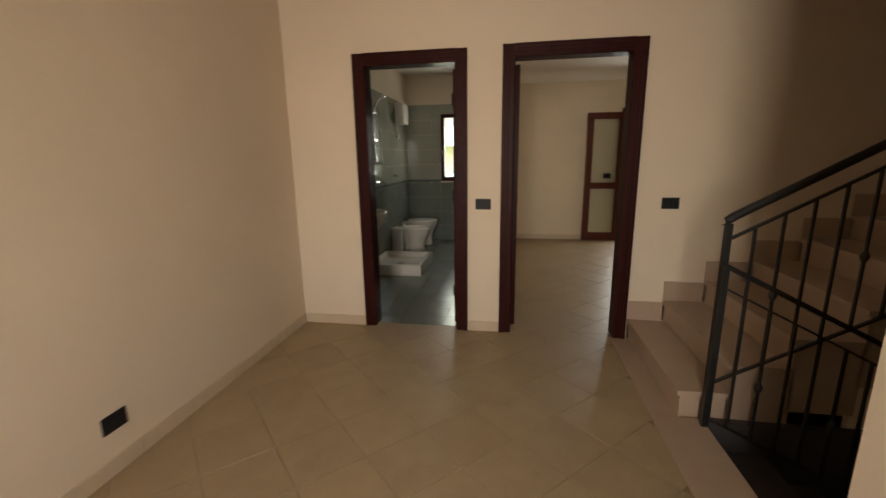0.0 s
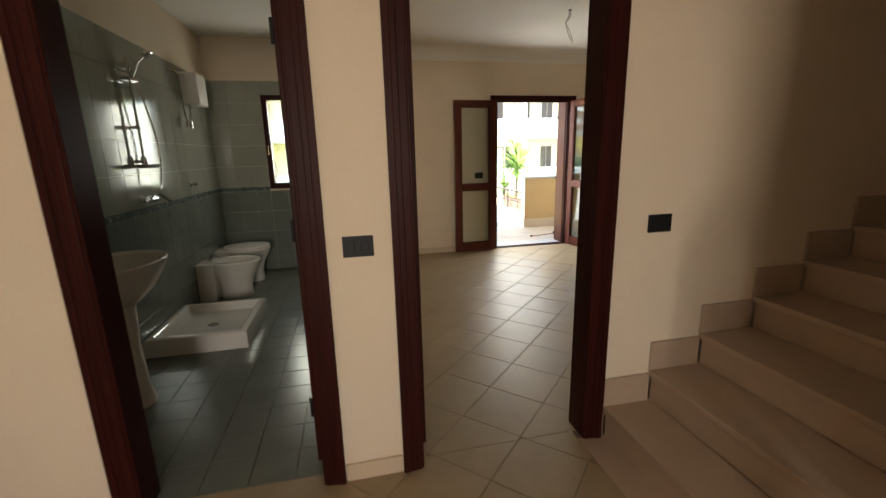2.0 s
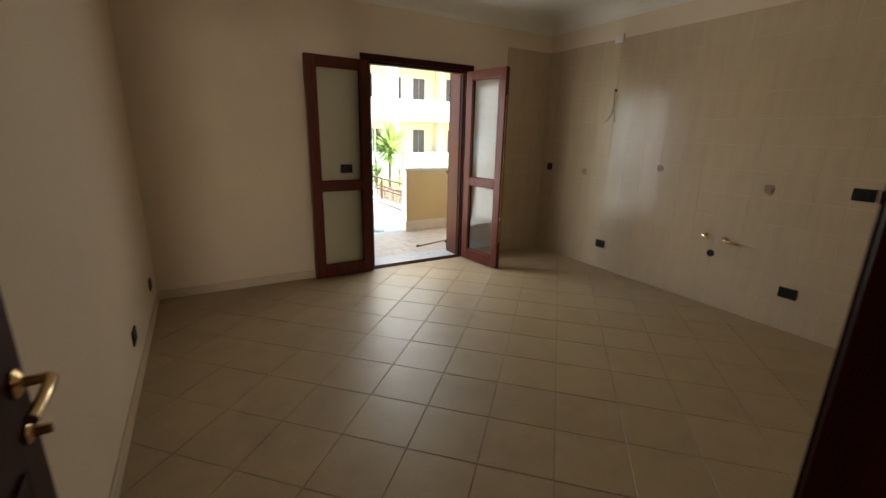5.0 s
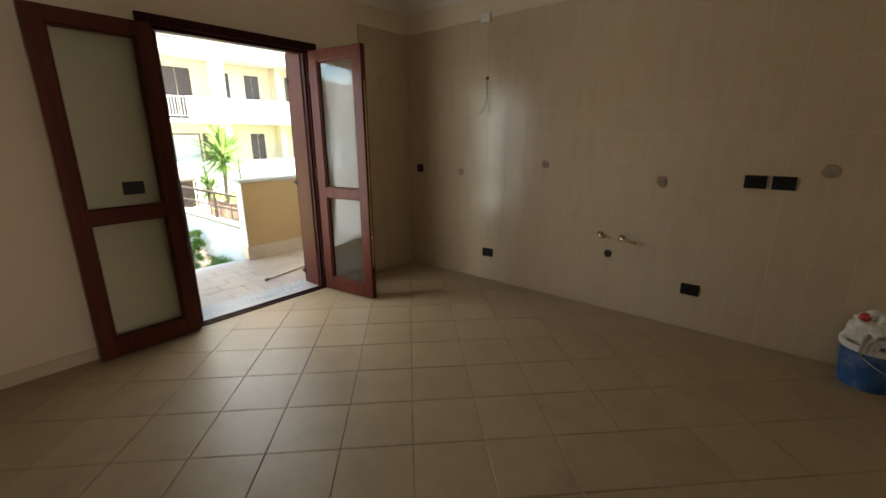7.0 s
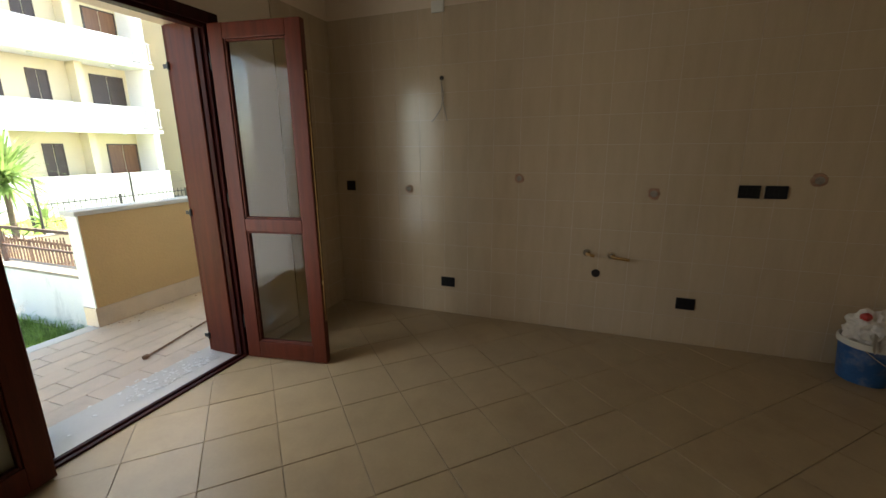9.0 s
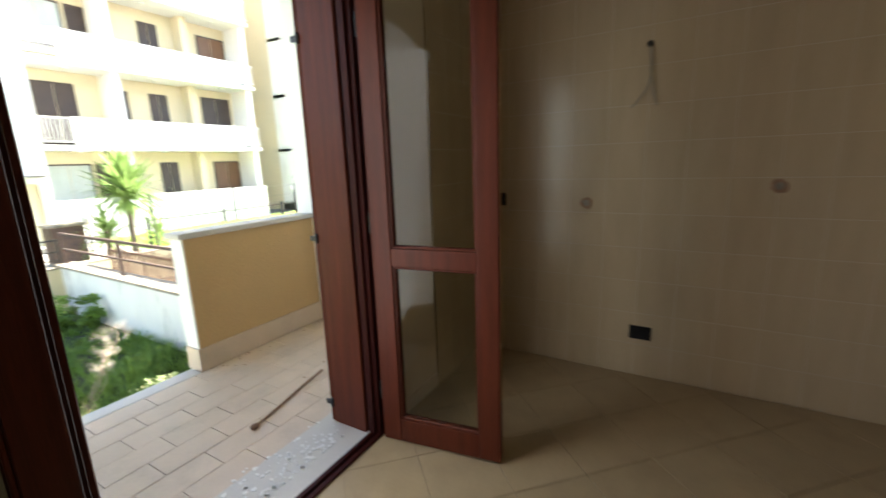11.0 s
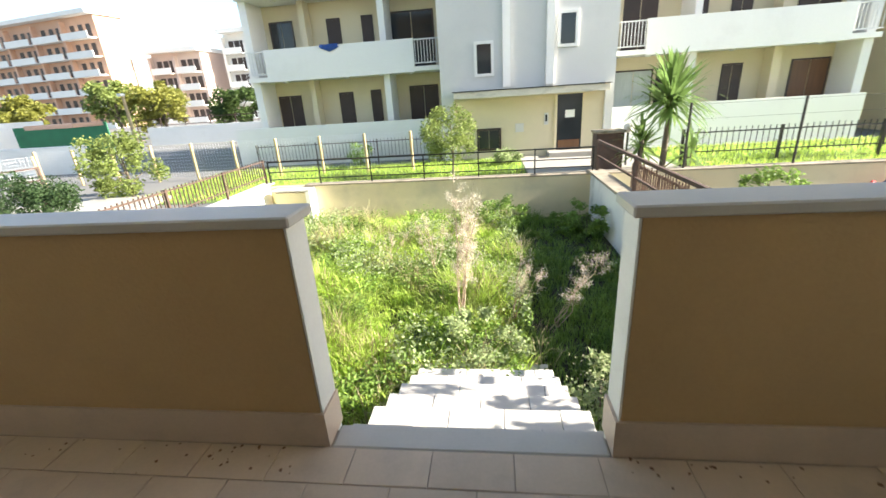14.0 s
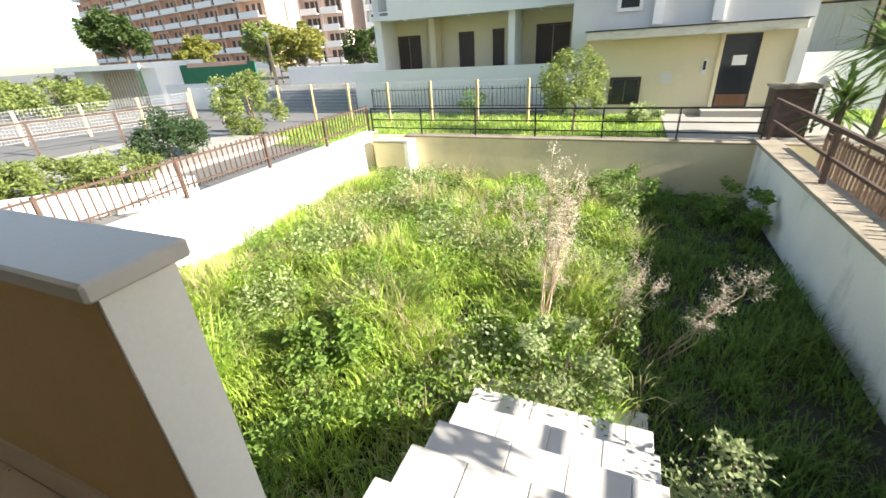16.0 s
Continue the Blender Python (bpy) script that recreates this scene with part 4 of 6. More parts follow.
def toilet(y, label, wc):
    t = thing("toilet" if wc else "bidet", label, "toilet" if wc else "bidet", "bathroom ceramics", (HX0 + 0.3, y, 0))
    cx = HX0 + 0.33
    bm = bmesh.new()
    lathe(bm, ((0.115, 0.0), (0.118, 0.02), (0.112, 0.12), (0.13, 0.22), (0.178, 0.33), (0.190, 0.375), (0.182, 0.39), (0.14, 0.385), (0.11, 0.30), (0.05, 0.25)), (cx, y, 0), 30, sx=1.32, sy=0.98)
    part("bowl", bm, PORCELAIN, t, "", True)
    part("back_block", blocks((HX0 + 0.012, y - 0.15, 0.001, HX0 + 0.17, y + 0.15, 0.385), bevel=0.02, segments=2), PORCELAIN, t, "", True)
    if wc:
        bm = bmesh.new()
        lathe(bm, ((0.186, 0.392), (0.192, 0.398), (0.190, 0.415), (0.02, 0.422)), (cx, y, 0), 30, sx=1.30, sy=0.98)
        part("seat_lid", bm, PORCELAIN, t, "closed white seat lid", True)
    else:
        bm = bmesh.new()
        lathe(bm, ((0.02, 0.386), (0.018, 0.43), (0.012, 0.45)), (HX0 + 0.11, y, 0), 12)
        tube(bm, ((HX0 + 0.11, y, 0.425), (HX0 + 0.17, y, 0.435), (HX0 + 0.20, y, 0.415)), 0.009, 8)
        part("tap", bm, CHROME, t, "chrome tap", True)


toilet(5.72, "white porcelain bidet beside the toilet", False)
toilet(6.30, "white porcelain toilet with closed lid near the window", True)

bm = bmesh.new()
lathe(bm, ((0.028, 0), (0.028, 0.006), (0.016, 0.012), (0.014, 0.04), (0.02, 0.045), (0.018, 0.06)), (BTX, 5.806, 1.15), 14, Matrix.Rotation(radians(90), 4, "Y"))
solid("stop_valve", bm, CHROME, "small chrome stop valve on the tiled wall", "valve", smooth=True)


def bath_window():
    x0, x1, z0, z1 = BWIN
    w = thing("window_1", "dark wooden bathroom window with clear glass", "window", at=(x0, BY1, z0), kind="structure")
    part("frame", blocks((x0 + 0.001, BY1 - 0.012, z0 + 0.001, x0 + 0.06, BY1 + 0.06, z1 - 0.001), (x1 - 0.06, BY1 - 0.012, z0 + 0.001, x1 - 0.001, BY1 + 0.06, z1 - 0.001),
                         (x0 + 0.061, BY1 - 0.012, z0 + 0.001, x1 - 0.061, BY1 + 0.06, z0 + 0.07), (x0 + 0.061, BY1 - 0.012, z1 - 0.06, x1 - 0.061, BY1 + 0.06, z1 - 0.001), bevel=0.005), MAHOGANY, w)
    pane = part("pane", blocks((x0 + 0.0605, BY1 + 0.022, z0 + 0.0705, x1 - 0.0605, BY1 + 0.028, z1 - 0.0605)), GLASS, w, "clear glass pane")
    pane.visible_shadow = False
    part("sill", blocks((x0 - 0.02, EY1 - 0.20, z0 - 0.03, x1 + 0.02, EY1 + 0.04, z0 - 0.001)), CAP_STONE, w)
    bm = bmesh.new()
    tube(bm, ((x0 + 0.03, BY1 - 0.012, 1.52), (x0 + 0.03, BY1 - 0.04, 1.52), (x0 + 0.03, BY1 - 0.04, 1.42)), 0.007, 8)
    part("handle", bm, BRASS, w, "brass handle")


bath_window()

# ---------------------------------------------------------------- terrace and garden
def garden_steps():
    s = thing("garden_steps", "white stone steps going down from terrace to garden", "steps", at=(2.7, 8.55, -1.2), kind="structure")
    part("sill", blocks((2.20, 8.442, -0.16, 3.247, 8.56, 0.0), bevel=0.006), CAP_STONE, s, "white stone sill at the terrace edge")
    for k in range(7):
        y, z = 8.72 + 0.305 * k, -0.15 - 0.163 * k
        part("step_core", blocks((2.20, y - 0.30, GZ - 0.1, 3.30, y - 0.03, z - 0.032)), CAP_STONE, s)
        n = 4
        for j in range(n):
            off = 0.13 if k % 2 else 0.0
            a = 2.175 + 1.145 * j / n + (off if j else 0)
            b = 2.175 + 1.145 * (j + 1) / n + (off if j + 1 < n else 0)
            part("tread_slab", blocks((a + 0.001, y - 0.335, z - 0.030, b - 0.001, y + random.uniform(-0.003, 0.003), z + random.uniform(-0.002, 0.002)), bevel=0.004), CAP_STONE, s)
        part("riser", blocks((2.19, y - 0.029, z - 0.162, 3.31, y - 0.015, z - 0.031)), CAP_STONE, s)


garden_steps()

RUST = mat("rusty_brown_iron", (0.075, 0.045, 0.033), 0.75, 0.4, 9, 90, 0.4, stain=(0.12, 0.05, 0.025), stain_scale=8, stain_amount=0.8)
CONCRETE = mat("mossy_concrete", (0.29, 0.245, 0.18), 0.95, 0.25, 4, 60, 0.5, stain=(0.09, 0.09, 0.045), stain_scale=3, stain_amount=0.85)
TWIG = mat("dry_stick_wood", (0.22, 0.12, 0.07), 0.8, 0.3, 20, 90, 0.3)
FLAKE = mat("paint_flake", (0.72, 0.70, 0.66), 0.7, 0.1, 20, 90, 0.1)

bm = bmesh.new()
tube(bm, ((3.02, 7.575, 0.012), (3.2, 7.615, 0.011), (3.42, 7.67, 0.012), (3.62, 7.715, 0.011)), 0.007, 8)
lathe(bm, ((0.013, -0.02), (0.017, 0.0), (0.012, 0.02)), (3.02, 7.575, 0.014), 8, Matrix.Rotation(radians(90), 4, "Y"))
solid("stick", bm, TWIG, "thin brown stick lying on the terrace tiles", "stick", smooth=True)

bm = bmesh.new()
for k in range(160):
    u = random.gauss(0, 0.16)
    x, y, r = 2.95 + u + random.uniform(-0.25, 0.2), 7.20 + abs(random.gauss(0, 0.09)) - 0.08, random.uniform(0.003, 0.016)
    if not (FD[0] + 0.1 < x < FD[1] - 0.1) or y < 7.02:
        continue
    pts = [(x + r * random.uniform(0.5, 1.2) * math.cos(a), y + r * random.uniform(0.5, 1.2) * math.sin(a)) for a in (0.3, 1.7, 2.9, 4.1, 5.4)]
    z = 0.0065 if y < EY1 + 0.02 else 0.001
    prism(bm, pts, z, z + 0.0015)
solid("paint_flakes", bm, FLAKE, "scattered white paint flakes by the threshold", "debris", kind="stuff")


# garden wall caps, pier and fences
structure("wall_cap_north", blocks((GX0 + 0.8, GY1 - 0.02, -0.40, GX1, GY1 + 0.22, -0.365), (GX1 + 0.29, GY1 - 0.02, -0.40, 14.2, GY1 + 0.22, -0.365), bevel=0.006), CONCRETE, "mossy concrete wall cap", "wall")
structure("wall_cap_east", blocks((GX1 - 0.03, 8.81, -0.38, GX1 + 0.28, GY1 + 0.22, -0.335), bevel=0.006), CONCRETE, "mossy concrete wall cap", "wall")
structure("wall_cap_west", blocks((GX0 - 0.23, 7.32, -0.36, GX0 + 0.02, GY1 + 0.22, -0.325), bevel=0.006), CAP_STONE, "white stone wall cap", "wall")


def meter_pier():
    p = thing("wall_pier", "pale yellow rendered pier in the garden corner", "pier", at=(-1.4, 15.6, GZ))
    part("core", blocks((-1.72, 15.45, GZ, -1.02, GY1 - 0.001, -0.47)), PALE_YELLOW, p)
    part("edge_strip", blocks((-1.019, 15.42, GZ, -0.93, GY1 - 0.001, -0.445)), WHITE_PLASTER, p, "white plastered edge")
    part("cap", blocks((-1.75, 15.40, -0.444, -0.92, GY1 - 0.021, -0.41), bevel=0.005), CAP_STONE, p, "stone cap")


meter_pier()


def picket_fence(name, label, a, b, z_low, z_high, gap, material, post_gap, rails, bar=0.007, post=0.018, group="garden railings"):
    """An iron railing between two points: posts, rails and thin upright bars."""
    f = thing(name, label, "railing", group, (a[0], a[1], z_low))
    a, b = Vector(a), Vector(b)
    d = b - a
    n = max(1, round(d.length / post_gap))
    turn = math.atan2(d.y, d.x)
    for k in range(n + 1):
        p = a + d * k / n
        bm = bmesh.new()
        box(bm, -post, -post, z_low, post, post, z_high + 0.02)
        bm.transform(pose(p.x, p.y, 0, 0, 0, math.degrees(turn)))
        part("post", bm, material, f)
    for z, r in rails:
        bm = bmesh.new()
        box(bm, 0, -r, z - r, d.length, r, z + r)
        bm.transform(pose(a.x, a.y, 0, 0, 0, math.degrees(turn)))
        part("rail", bm, material, f)
    if gap:
        m = int(d.length / gap)
        bm = bmesh.new()
        box(bm, -bar, -bar, rails[-1][0] - 0.06, bar, bar, z_high + 0.03)
        me = finish("bar", bm, material)
        for k in range(m):
            p = a + d * (k + 0.5) / m
            ob = new("bar", me)
            ob.parent = f
            ob.matrix_parent_inverse = f.matrix_basis.inverted()
            ob.location = (p.x, p.y, random.uniform(-0.008, 0.008))
            ob.rotation_euler = (random.uniform(-0.02, 0.02), random.uniform(-0.02, 0.02), turn)
    return f


picket_fence("iron_railing", "rusty iron railing on the white garden wall", (GX0 - 0.10, 8.6, 0), (GX0 - 0.10, GY1 + 0.1, 0), -0.325, 0.16, 0.088, RUST, 1.45, ((0.15, 0.011), (-0.17, 0.010)))
picket_fence("iron_railing", "thin black iron railing on the garden end wall", (GX0, GY1 + 0.1, 0), (GX1 + 0.05, GY1 + 0.1, 0), -0.365, 0.125, 0, BLACK_IRON, 1.15, ((0.125, 0.013), (-0.09, 0.009), (-0.25, 0.009)), post=0.012)
picket_fence("iron_railing", "heavy rusty brown iron railing on the neighbour wall", (GX1 + 0.14, 9.2, 0), (GX1 + 0.14, GY1 + 0.1, 0), -0.335, 0.235, 0, RUST, 2.2, ((0.23, 0.022), (-0.06, 0.016)), post=0.024)



def wire_fence(y, xs, z0, z1):
    """Tall black posts on a wall, joined by thin wires."""
    f = thing("wire_fence", "tall black iron posts with thin wires on the neighbour wall", "fence", "garden railings", (xs[0], y, z0))
    for x in xs:
        bm = bmesh.new()
        tube(bm, ((x, y, z0), (x, y, z1)), 0.024, 8)
        part("post", bm, BLACK_IRON, f)
    for k in range(5):
        z = z0 + 0.12 + (z1 - z0 - 0.16) * k / 4
        bm = bmesh.new()
        tube(bm, ((xs[0], y, z), (xs[-1], y, z)), 0.0022, 4)
        part("wire", bm, RUST, f)


wire_fence(GY1 + 0.1, (6.56, 8.52, 10.5, 12.5), -0.365, 0.84)


def cloth_heap(x, y, z):
    """A heap of crumpled red, white and blue cloth."""
    h = thing("cloth_heap", "heap of crumpled red white and blue cloth", "cloth", at=(x, y, z))
    for dx, dz, r, mt, seed in ((-0.22, 0.17, 0.17, "red_cloth", 1.0), (0.02, 0.15, 0.15, "white_cloth", 5.0), (0.24, 0.18, 0.18, "red_cloth", 9.0), (0.10, 0.30, 0.13, "blue_heap_cloth", 13.0)):
        m = bpy.data.materials.get(mt) or mat(mt, {"red_cloth": (0.45, 0.05, 0.04), "white_cloth": (0.68, 0.66, 0.62), "blue_heap_cloth": (0.06, 0.08, 0.16)}[mt], 0.85, 0.2, 9, 80, 0.2)
        bm = bmesh.new()
        bmesh.ops.create_icosphere(bm, subdivisions=3, radius=1.0)
        for v in bm.verts:
            n = v.co.normalized()
            q = r * (1 + 0.35 * noise.noise(n * 2.1 + Vector((seed, 0, 0))) + 0.15 * noise.noise(n * 6.0))
            v.co = Vector((x + dx + n.x * q, y + n.y * q, max(z + 0.001, z + dz + n.z * q)))
        part("cloth", bm, m, h)


cloth_heap(9.85, 15.4, -1.02)
SLAT_WOOD = mat("weathered_slat_wood", (0.115, 0.068, 0.043), 0.85, 0.35, 6, 60, 0.3, rand=0.4, stretch=(6, 6, 0.5))


def slat_screen(x, y0, y1, z0, z1):
    s = thing("slat_screen", "brown weathered slat screen behind the garden wall", "fence", at=(x, y0, z0))
    bm = bmesh.new()
    box(bm, -0.008, -0.025, 0, 0.008, 0.025, z1 - z0)
    for v in bm.verts:
        if v.co.z > 0.1:
            v.co.y *= 0.45
    box(bm, -0.0079, -0.0245, 0.001, 0.0079, 0.0245, (z1 - z0) * 0.94)
    soften(bm, 0.003, 1)
    me = finish("slat", bm, SLAT_WOOD)
    n = int((y1 - y0) / 0.095)
    for k in range(n):
        ob = new("slat", me)
        ob.parent = s
        ob.matrix_parent_inverse = s.matrix_basis.inverted()
        ob.location = (x + random.uniform(-0.006, 0.006), y0 + (k + 0.5) * (y1 - y0) / n, z0)
        ob.scale = (1, random.uniform(0.85, 1.1), random.uniform(0.88, 1.03))
        ob.rotation_euler = (random.uniform(-0.025, 0.025), 0, 0)
    for z in (z0 + 0.15, z1 - 0.12):
        part("rail", blocks((x + 0.015, y0, z - 0.02, x + 0.035, y1, z + 0.02)), SLAT_WOOD, s)


slat_screen(5.42, 9.4, 15.3, -1.02, -0.02)
structure("neighbour_soil", blocks((GX1 + 0.2, 7.3, -1.4, 14.2, GY1, -1.02)), SOIL, "bare brown soil of the neighbour garden", "ground")

# ---------------------------------------------------------------- plants
def leaf_mesh(name, centres, length, width, seed, material, up=0.4, droop=0.0):
    """Many small pointed leaves, each a bent strip, at the given places."""
    rng = np.random.default_rng(seed)
    c = np.asarray(centres, float)
    n = len(c)
    way = rng.normal(size=(n, 3))
    way[:, 2] = way[:, 2] * 0.6 + up
    way /= np.linalg.norm(way, axis=1)[:, None]
    side = np.cross(way, rng.normal(size=(n, 3)))
    side /= np.linalg.norm(side, axis=1)[:, None] + 1e-9
    ln = length * rng.uniform(0.6, 1.3, (n, 1))
    wd = width * rng.uniform(0.6, 1.3, (n, 1))
    mid = c + way * ln * 0.5
    tip = c + way * ln - np.array([0, 0, 1]) * droop * ln
    verts = np.stack([c, mid + side * wd, tip, mid - side * wd], 1).reshape(-1, 3)
    faces = (np.arange(n)[:, None] * 4 + np.array([0, 1, 2, 3])).tolist()
    me = bpy.data.meshes.new(name)
    me.from_pydata(verts.tolist(), [], faces)
    me.materials.append(material)
    return me


def blades(name, xy, z, height, width, seed, material, lean=0.5):
    """Grass blades: each a bent tapering strip of two quads and a tip."""
    rng = np.random.default_rng(seed)
    n = len(xy)
    base = np.column_stack([xy, np.full(n, z)])
    a = rng.uniform(0, 2 * np.pi, n)
    out = np.column_stack([np.cos(a), np.sin(a), np.zeros(n)])
    side = np.column_stack([-np.sin(a), np.cos(a), np.zeros(n)]) * (width * rng.uniform(0.6, 1.4, n))[:, None]
    h = height * rng.uniform(0.55, 1.25, n)
    b = lean * rng.uniform(0.2, 1.3, n) * h
    up = np.array([0, 0, 1.0])
    p1 = base + up * (h * 0.5)[:, None] + out * (b * 0.2)[:, None]
    p2 = base + up * (h * 0.85)[:, None] + out * (b * 0.55)[:, None]
    p3 = base + up * (h * 0.98)[:, None] + out * b[:, None]
    verts = np.stack([base - side, base + side, p1 - side * 0.9, p1 + side * 0.9, p2 - side * 0.55, p2 + side * 0.55, p3], 1).reshape(-1, 3)
    k = np.arange(n)[:, None] * 7
    quads = np.concatenate([k + [0, 1, 3, 2], k + [2, 3, 5, 4]]).tolist()
    tris = (k + [4, 5, 6]).tolist()
    me = bpy.data.meshes.new(name)
    me.from_pydata(verts.tolist(), [], quads + tris)
    me.materials.append(material)
    return me


def leaf_mat(name, color, var=0.35, tint=None, trans=0.48):
    """A leaf that lets some light through, with its shade varied leaf by leaf."""
    m = mat(name, color, 0.55, var, 1.1, 30, 0.0, island=0.9, spec=0.3, stain=tint, stain_scale=0.9, stain_amount=0.6)
    n, link = m.node_tree.nodes, m.node_tree.links.new
    bsdf = n["Principled BSDF"]
    soft, mix = n.new("ShaderNodeBsdfTranslucent"), n.new("ShaderNodeMixShader")
    link(bsdf.inputs["Base Color"].links[0].from_socket, soft.inputs["Color"])
    mix.inputs[0].default_value = trans
    link(bsdf.outputs[0], mix.inputs[1])
    link(soft.outputs[0], mix.inputs[2])
    link(mix.outputs[0], n["Material Output"].inputs["Surface"])
    return m


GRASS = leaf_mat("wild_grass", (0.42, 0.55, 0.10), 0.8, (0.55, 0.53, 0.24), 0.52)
GRASS_DRY = leaf_mat("dry_grass", (0.50, 0.42, 0.24), 0.3)
# Weed colour, also put on the grass to darken it in the wall's shade.
WEED_AND_SHADE = leaf_mat("weed_and_shaded_grass", (0.19, 0.29, 0.06), 0.6)
SAGE = leaf_mat("grey_green_leaf", (0.34, 0.40, 0.19), 0.5)
DRY_STEM = mat("dry_stem", (0.42, 0.32, 0.22), 0.85, 0.25, 12, 60, 0.2)
DRY_SEED = leaf_mat("dry_seed_head", (0.60, 0.53, 0.43), 0.35)
DARK_LEAF = leaf_mat("dark_hedge_leaf", (0.055, 0.095, 0.035), 0.45)
BUSH_LEAF = leaf_mat("bright_bush_leaf", (0.22, 0.27, 0.075), 0.5)
TREE_LEAF = leaf_mat("tree_leaf", (0.07, 0.11, 0.03), 0.4)
YELLOW_LEAF = leaf_mat("yellowing_leaf", (0.24, 0.24, 0.05), 0.35)
PALM_LEAF = leaf_mat("yucca_leaf", (0.18, 0.27, 0.08), 0.35)
BARK = mat("grey_brown_bark", (0.13, 0.10, 0.07), 0.9, 0.35, 8, 50, 0.6, stretch=(1, 1, 0.3), bump_dist=0.01)
BLOSSOM = leaf_mat("cream_blossom", (0.52, 0.49, 0.30), 0.25)

rng = np.random.default_rng(4)


def scatter(n, x0, y0, x1, y1, keep=None):
    """Uneven places on the plot, away from the steps, thicker in patches."""
    out = []
    while len(out) < n:
        x, y = rng.uniform(x0, x1), rng.uniform(y0, y1)
        if 2.10 < x < 3.36 and y < 10.12:
            continue
        if keep is None or keep(x, y):
            out.append((x, y))
    return np.array(out)


def patch(f, lo, sx=0.0):
    return lambda x, y: noise.noise(Vector((x * f + sx, y * f, 3.1 + sx))) > lo


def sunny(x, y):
    """Full growth in the paler grass colour, clear of the wall's shade."""
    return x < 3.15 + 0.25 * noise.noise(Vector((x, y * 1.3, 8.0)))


def plot(name, label, me):
    tagged(new(name, me), label, "grass", kind="stuff")


def tufts(name, centres, per, z, height, width, seed, material, spread=0.04, lean=1.0):
    """Grass in tufts: blades that fan out from common roots, taller in some patches than in others."""
    r = np.random.default_rng(seed)
    n = len(centres) * per
    grow = np.array([0.75 + 0.95 * noise.noise(Vector((x * 1.25, y * 1.25, 7.7))) + 0.45 * noise.noise(Vector((x * 4.1, y * 4.1, 2.2))) for x, y in centres])
    grow = np.repeat(np.clip(grow, 0.28, 1.6) * r.uniform(0.8, 1.2, len(centres)), per)
    off = r.normal(0, spread, (n, 2))
    xy = np.repeat(centres, per, 0) + off
    a = np.arctan2(off[:, 1], off[:, 0]) + r.normal(0, 0.7, n)
    out = np.column_stack([np.cos(a), np.sin(a), np.zeros(n)])
    side = np.column_stack([-np.sin(a), np.cos(a), np.zeros(n)]) * (width * r.uniform(0.6, 1.4, n))[:, None]
    h = height * grow * r.uniform(0.55, 1.2, n)
    b = lean * r.uniform(0.15, 1.2, n) * h
    base = np.column_stack([xy, np.full(n, z)])
    up = np.array([0, 0, 1.0])
    p1 = base + up * (h * 0.5)[:, None] + out * (b * 0.2)[:, None]
    p2 = base + up * (h * 0.88)[:, None] + out * (b * 0.55)[:, None]
    p3 = base + up * (h * 0.95)[:, None] + out * b[:, None]
    verts = np.stack([base - side, base + side, p1 - side * 0.9, p1 + side * 0.9, p2 - side * 0.55, p2 + side * 0.55, p3], 1).reshape(-1, 3)
    k = np.arange(n)[:, None] * 7
    me = bpy.data.meshes.new(name)
    me.from_pydata(verts.tolist(), [], np.concatenate([k + [0, 1, 3, 2], k + [2, 3, 5, 4]]).tolist() + (k + [4, 5, 6]).tolist())
    me.materials.append(material)
    return me


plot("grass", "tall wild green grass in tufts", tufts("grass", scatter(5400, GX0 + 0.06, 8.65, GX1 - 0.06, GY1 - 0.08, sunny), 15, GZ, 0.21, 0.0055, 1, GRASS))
# Shade is put into the colour: these tufts are darker than the sunny ones.
plot("grass", "short sparse grass coloured darker for the wall shade", tufts("grass", scatter(1300, 2.9, 8.7, GX1 - 0.08, GY1 - 0.1), 13, GZ, 0.19, 0.005, 7, WEED_AND_SHADE))
plot("grass", "long bright clumps of wild grass", tufts("grass", scatter(900, GX0 + 0.08, 8.8, 3.1, GY1 - 0.12, patch(0.9, 0.06)), 17, GZ, 0.31, 0.0075, 2, GRASS, 0.05, 1.15))
plot("grass", "dry straw-coloured grass among the green", tufts("grass", scatter(620, GX0 + 0.08, 8.8, 3.3, GY1 - 0.3, patch(1.3, 0.04, 5.0)), 14, GZ, 0.36, 0.0042, 3, GRASS_DRY, 0.05, 0.9))


def weed_places(n, f, lo, sx, zmax, centre=None, spread=1.0):
    pts = scatter(n, GX0 + 0.1, 8.8, 3.25, GY1 - 0.1, patch(f, lo, sx)) if centre is None else np.column_stack([rng.normal(centre[0], spread, n), rng.normal(centre[1], spread, n)])
    return np.column_stack([pts, GZ + rng.uniform(0.05, zmax, n)])


plot("weeds", "low broad-leaved weeds in the grass", leaf_mesh("weeds", weed_places(34000, 1.6, 0.08, 9.0, 0.30), 0.048, 0.014, 5, WEED_AND_SHADE, 0.5, 0.2))
plot("weeds", "grey-green leafy weeds in the grass", leaf_mesh("weeds", weed_places(11000, 0.9, 0.12, 2.0, 0.40), 0.05, 0.014, 6, SAGE, 0.6, 0.1))


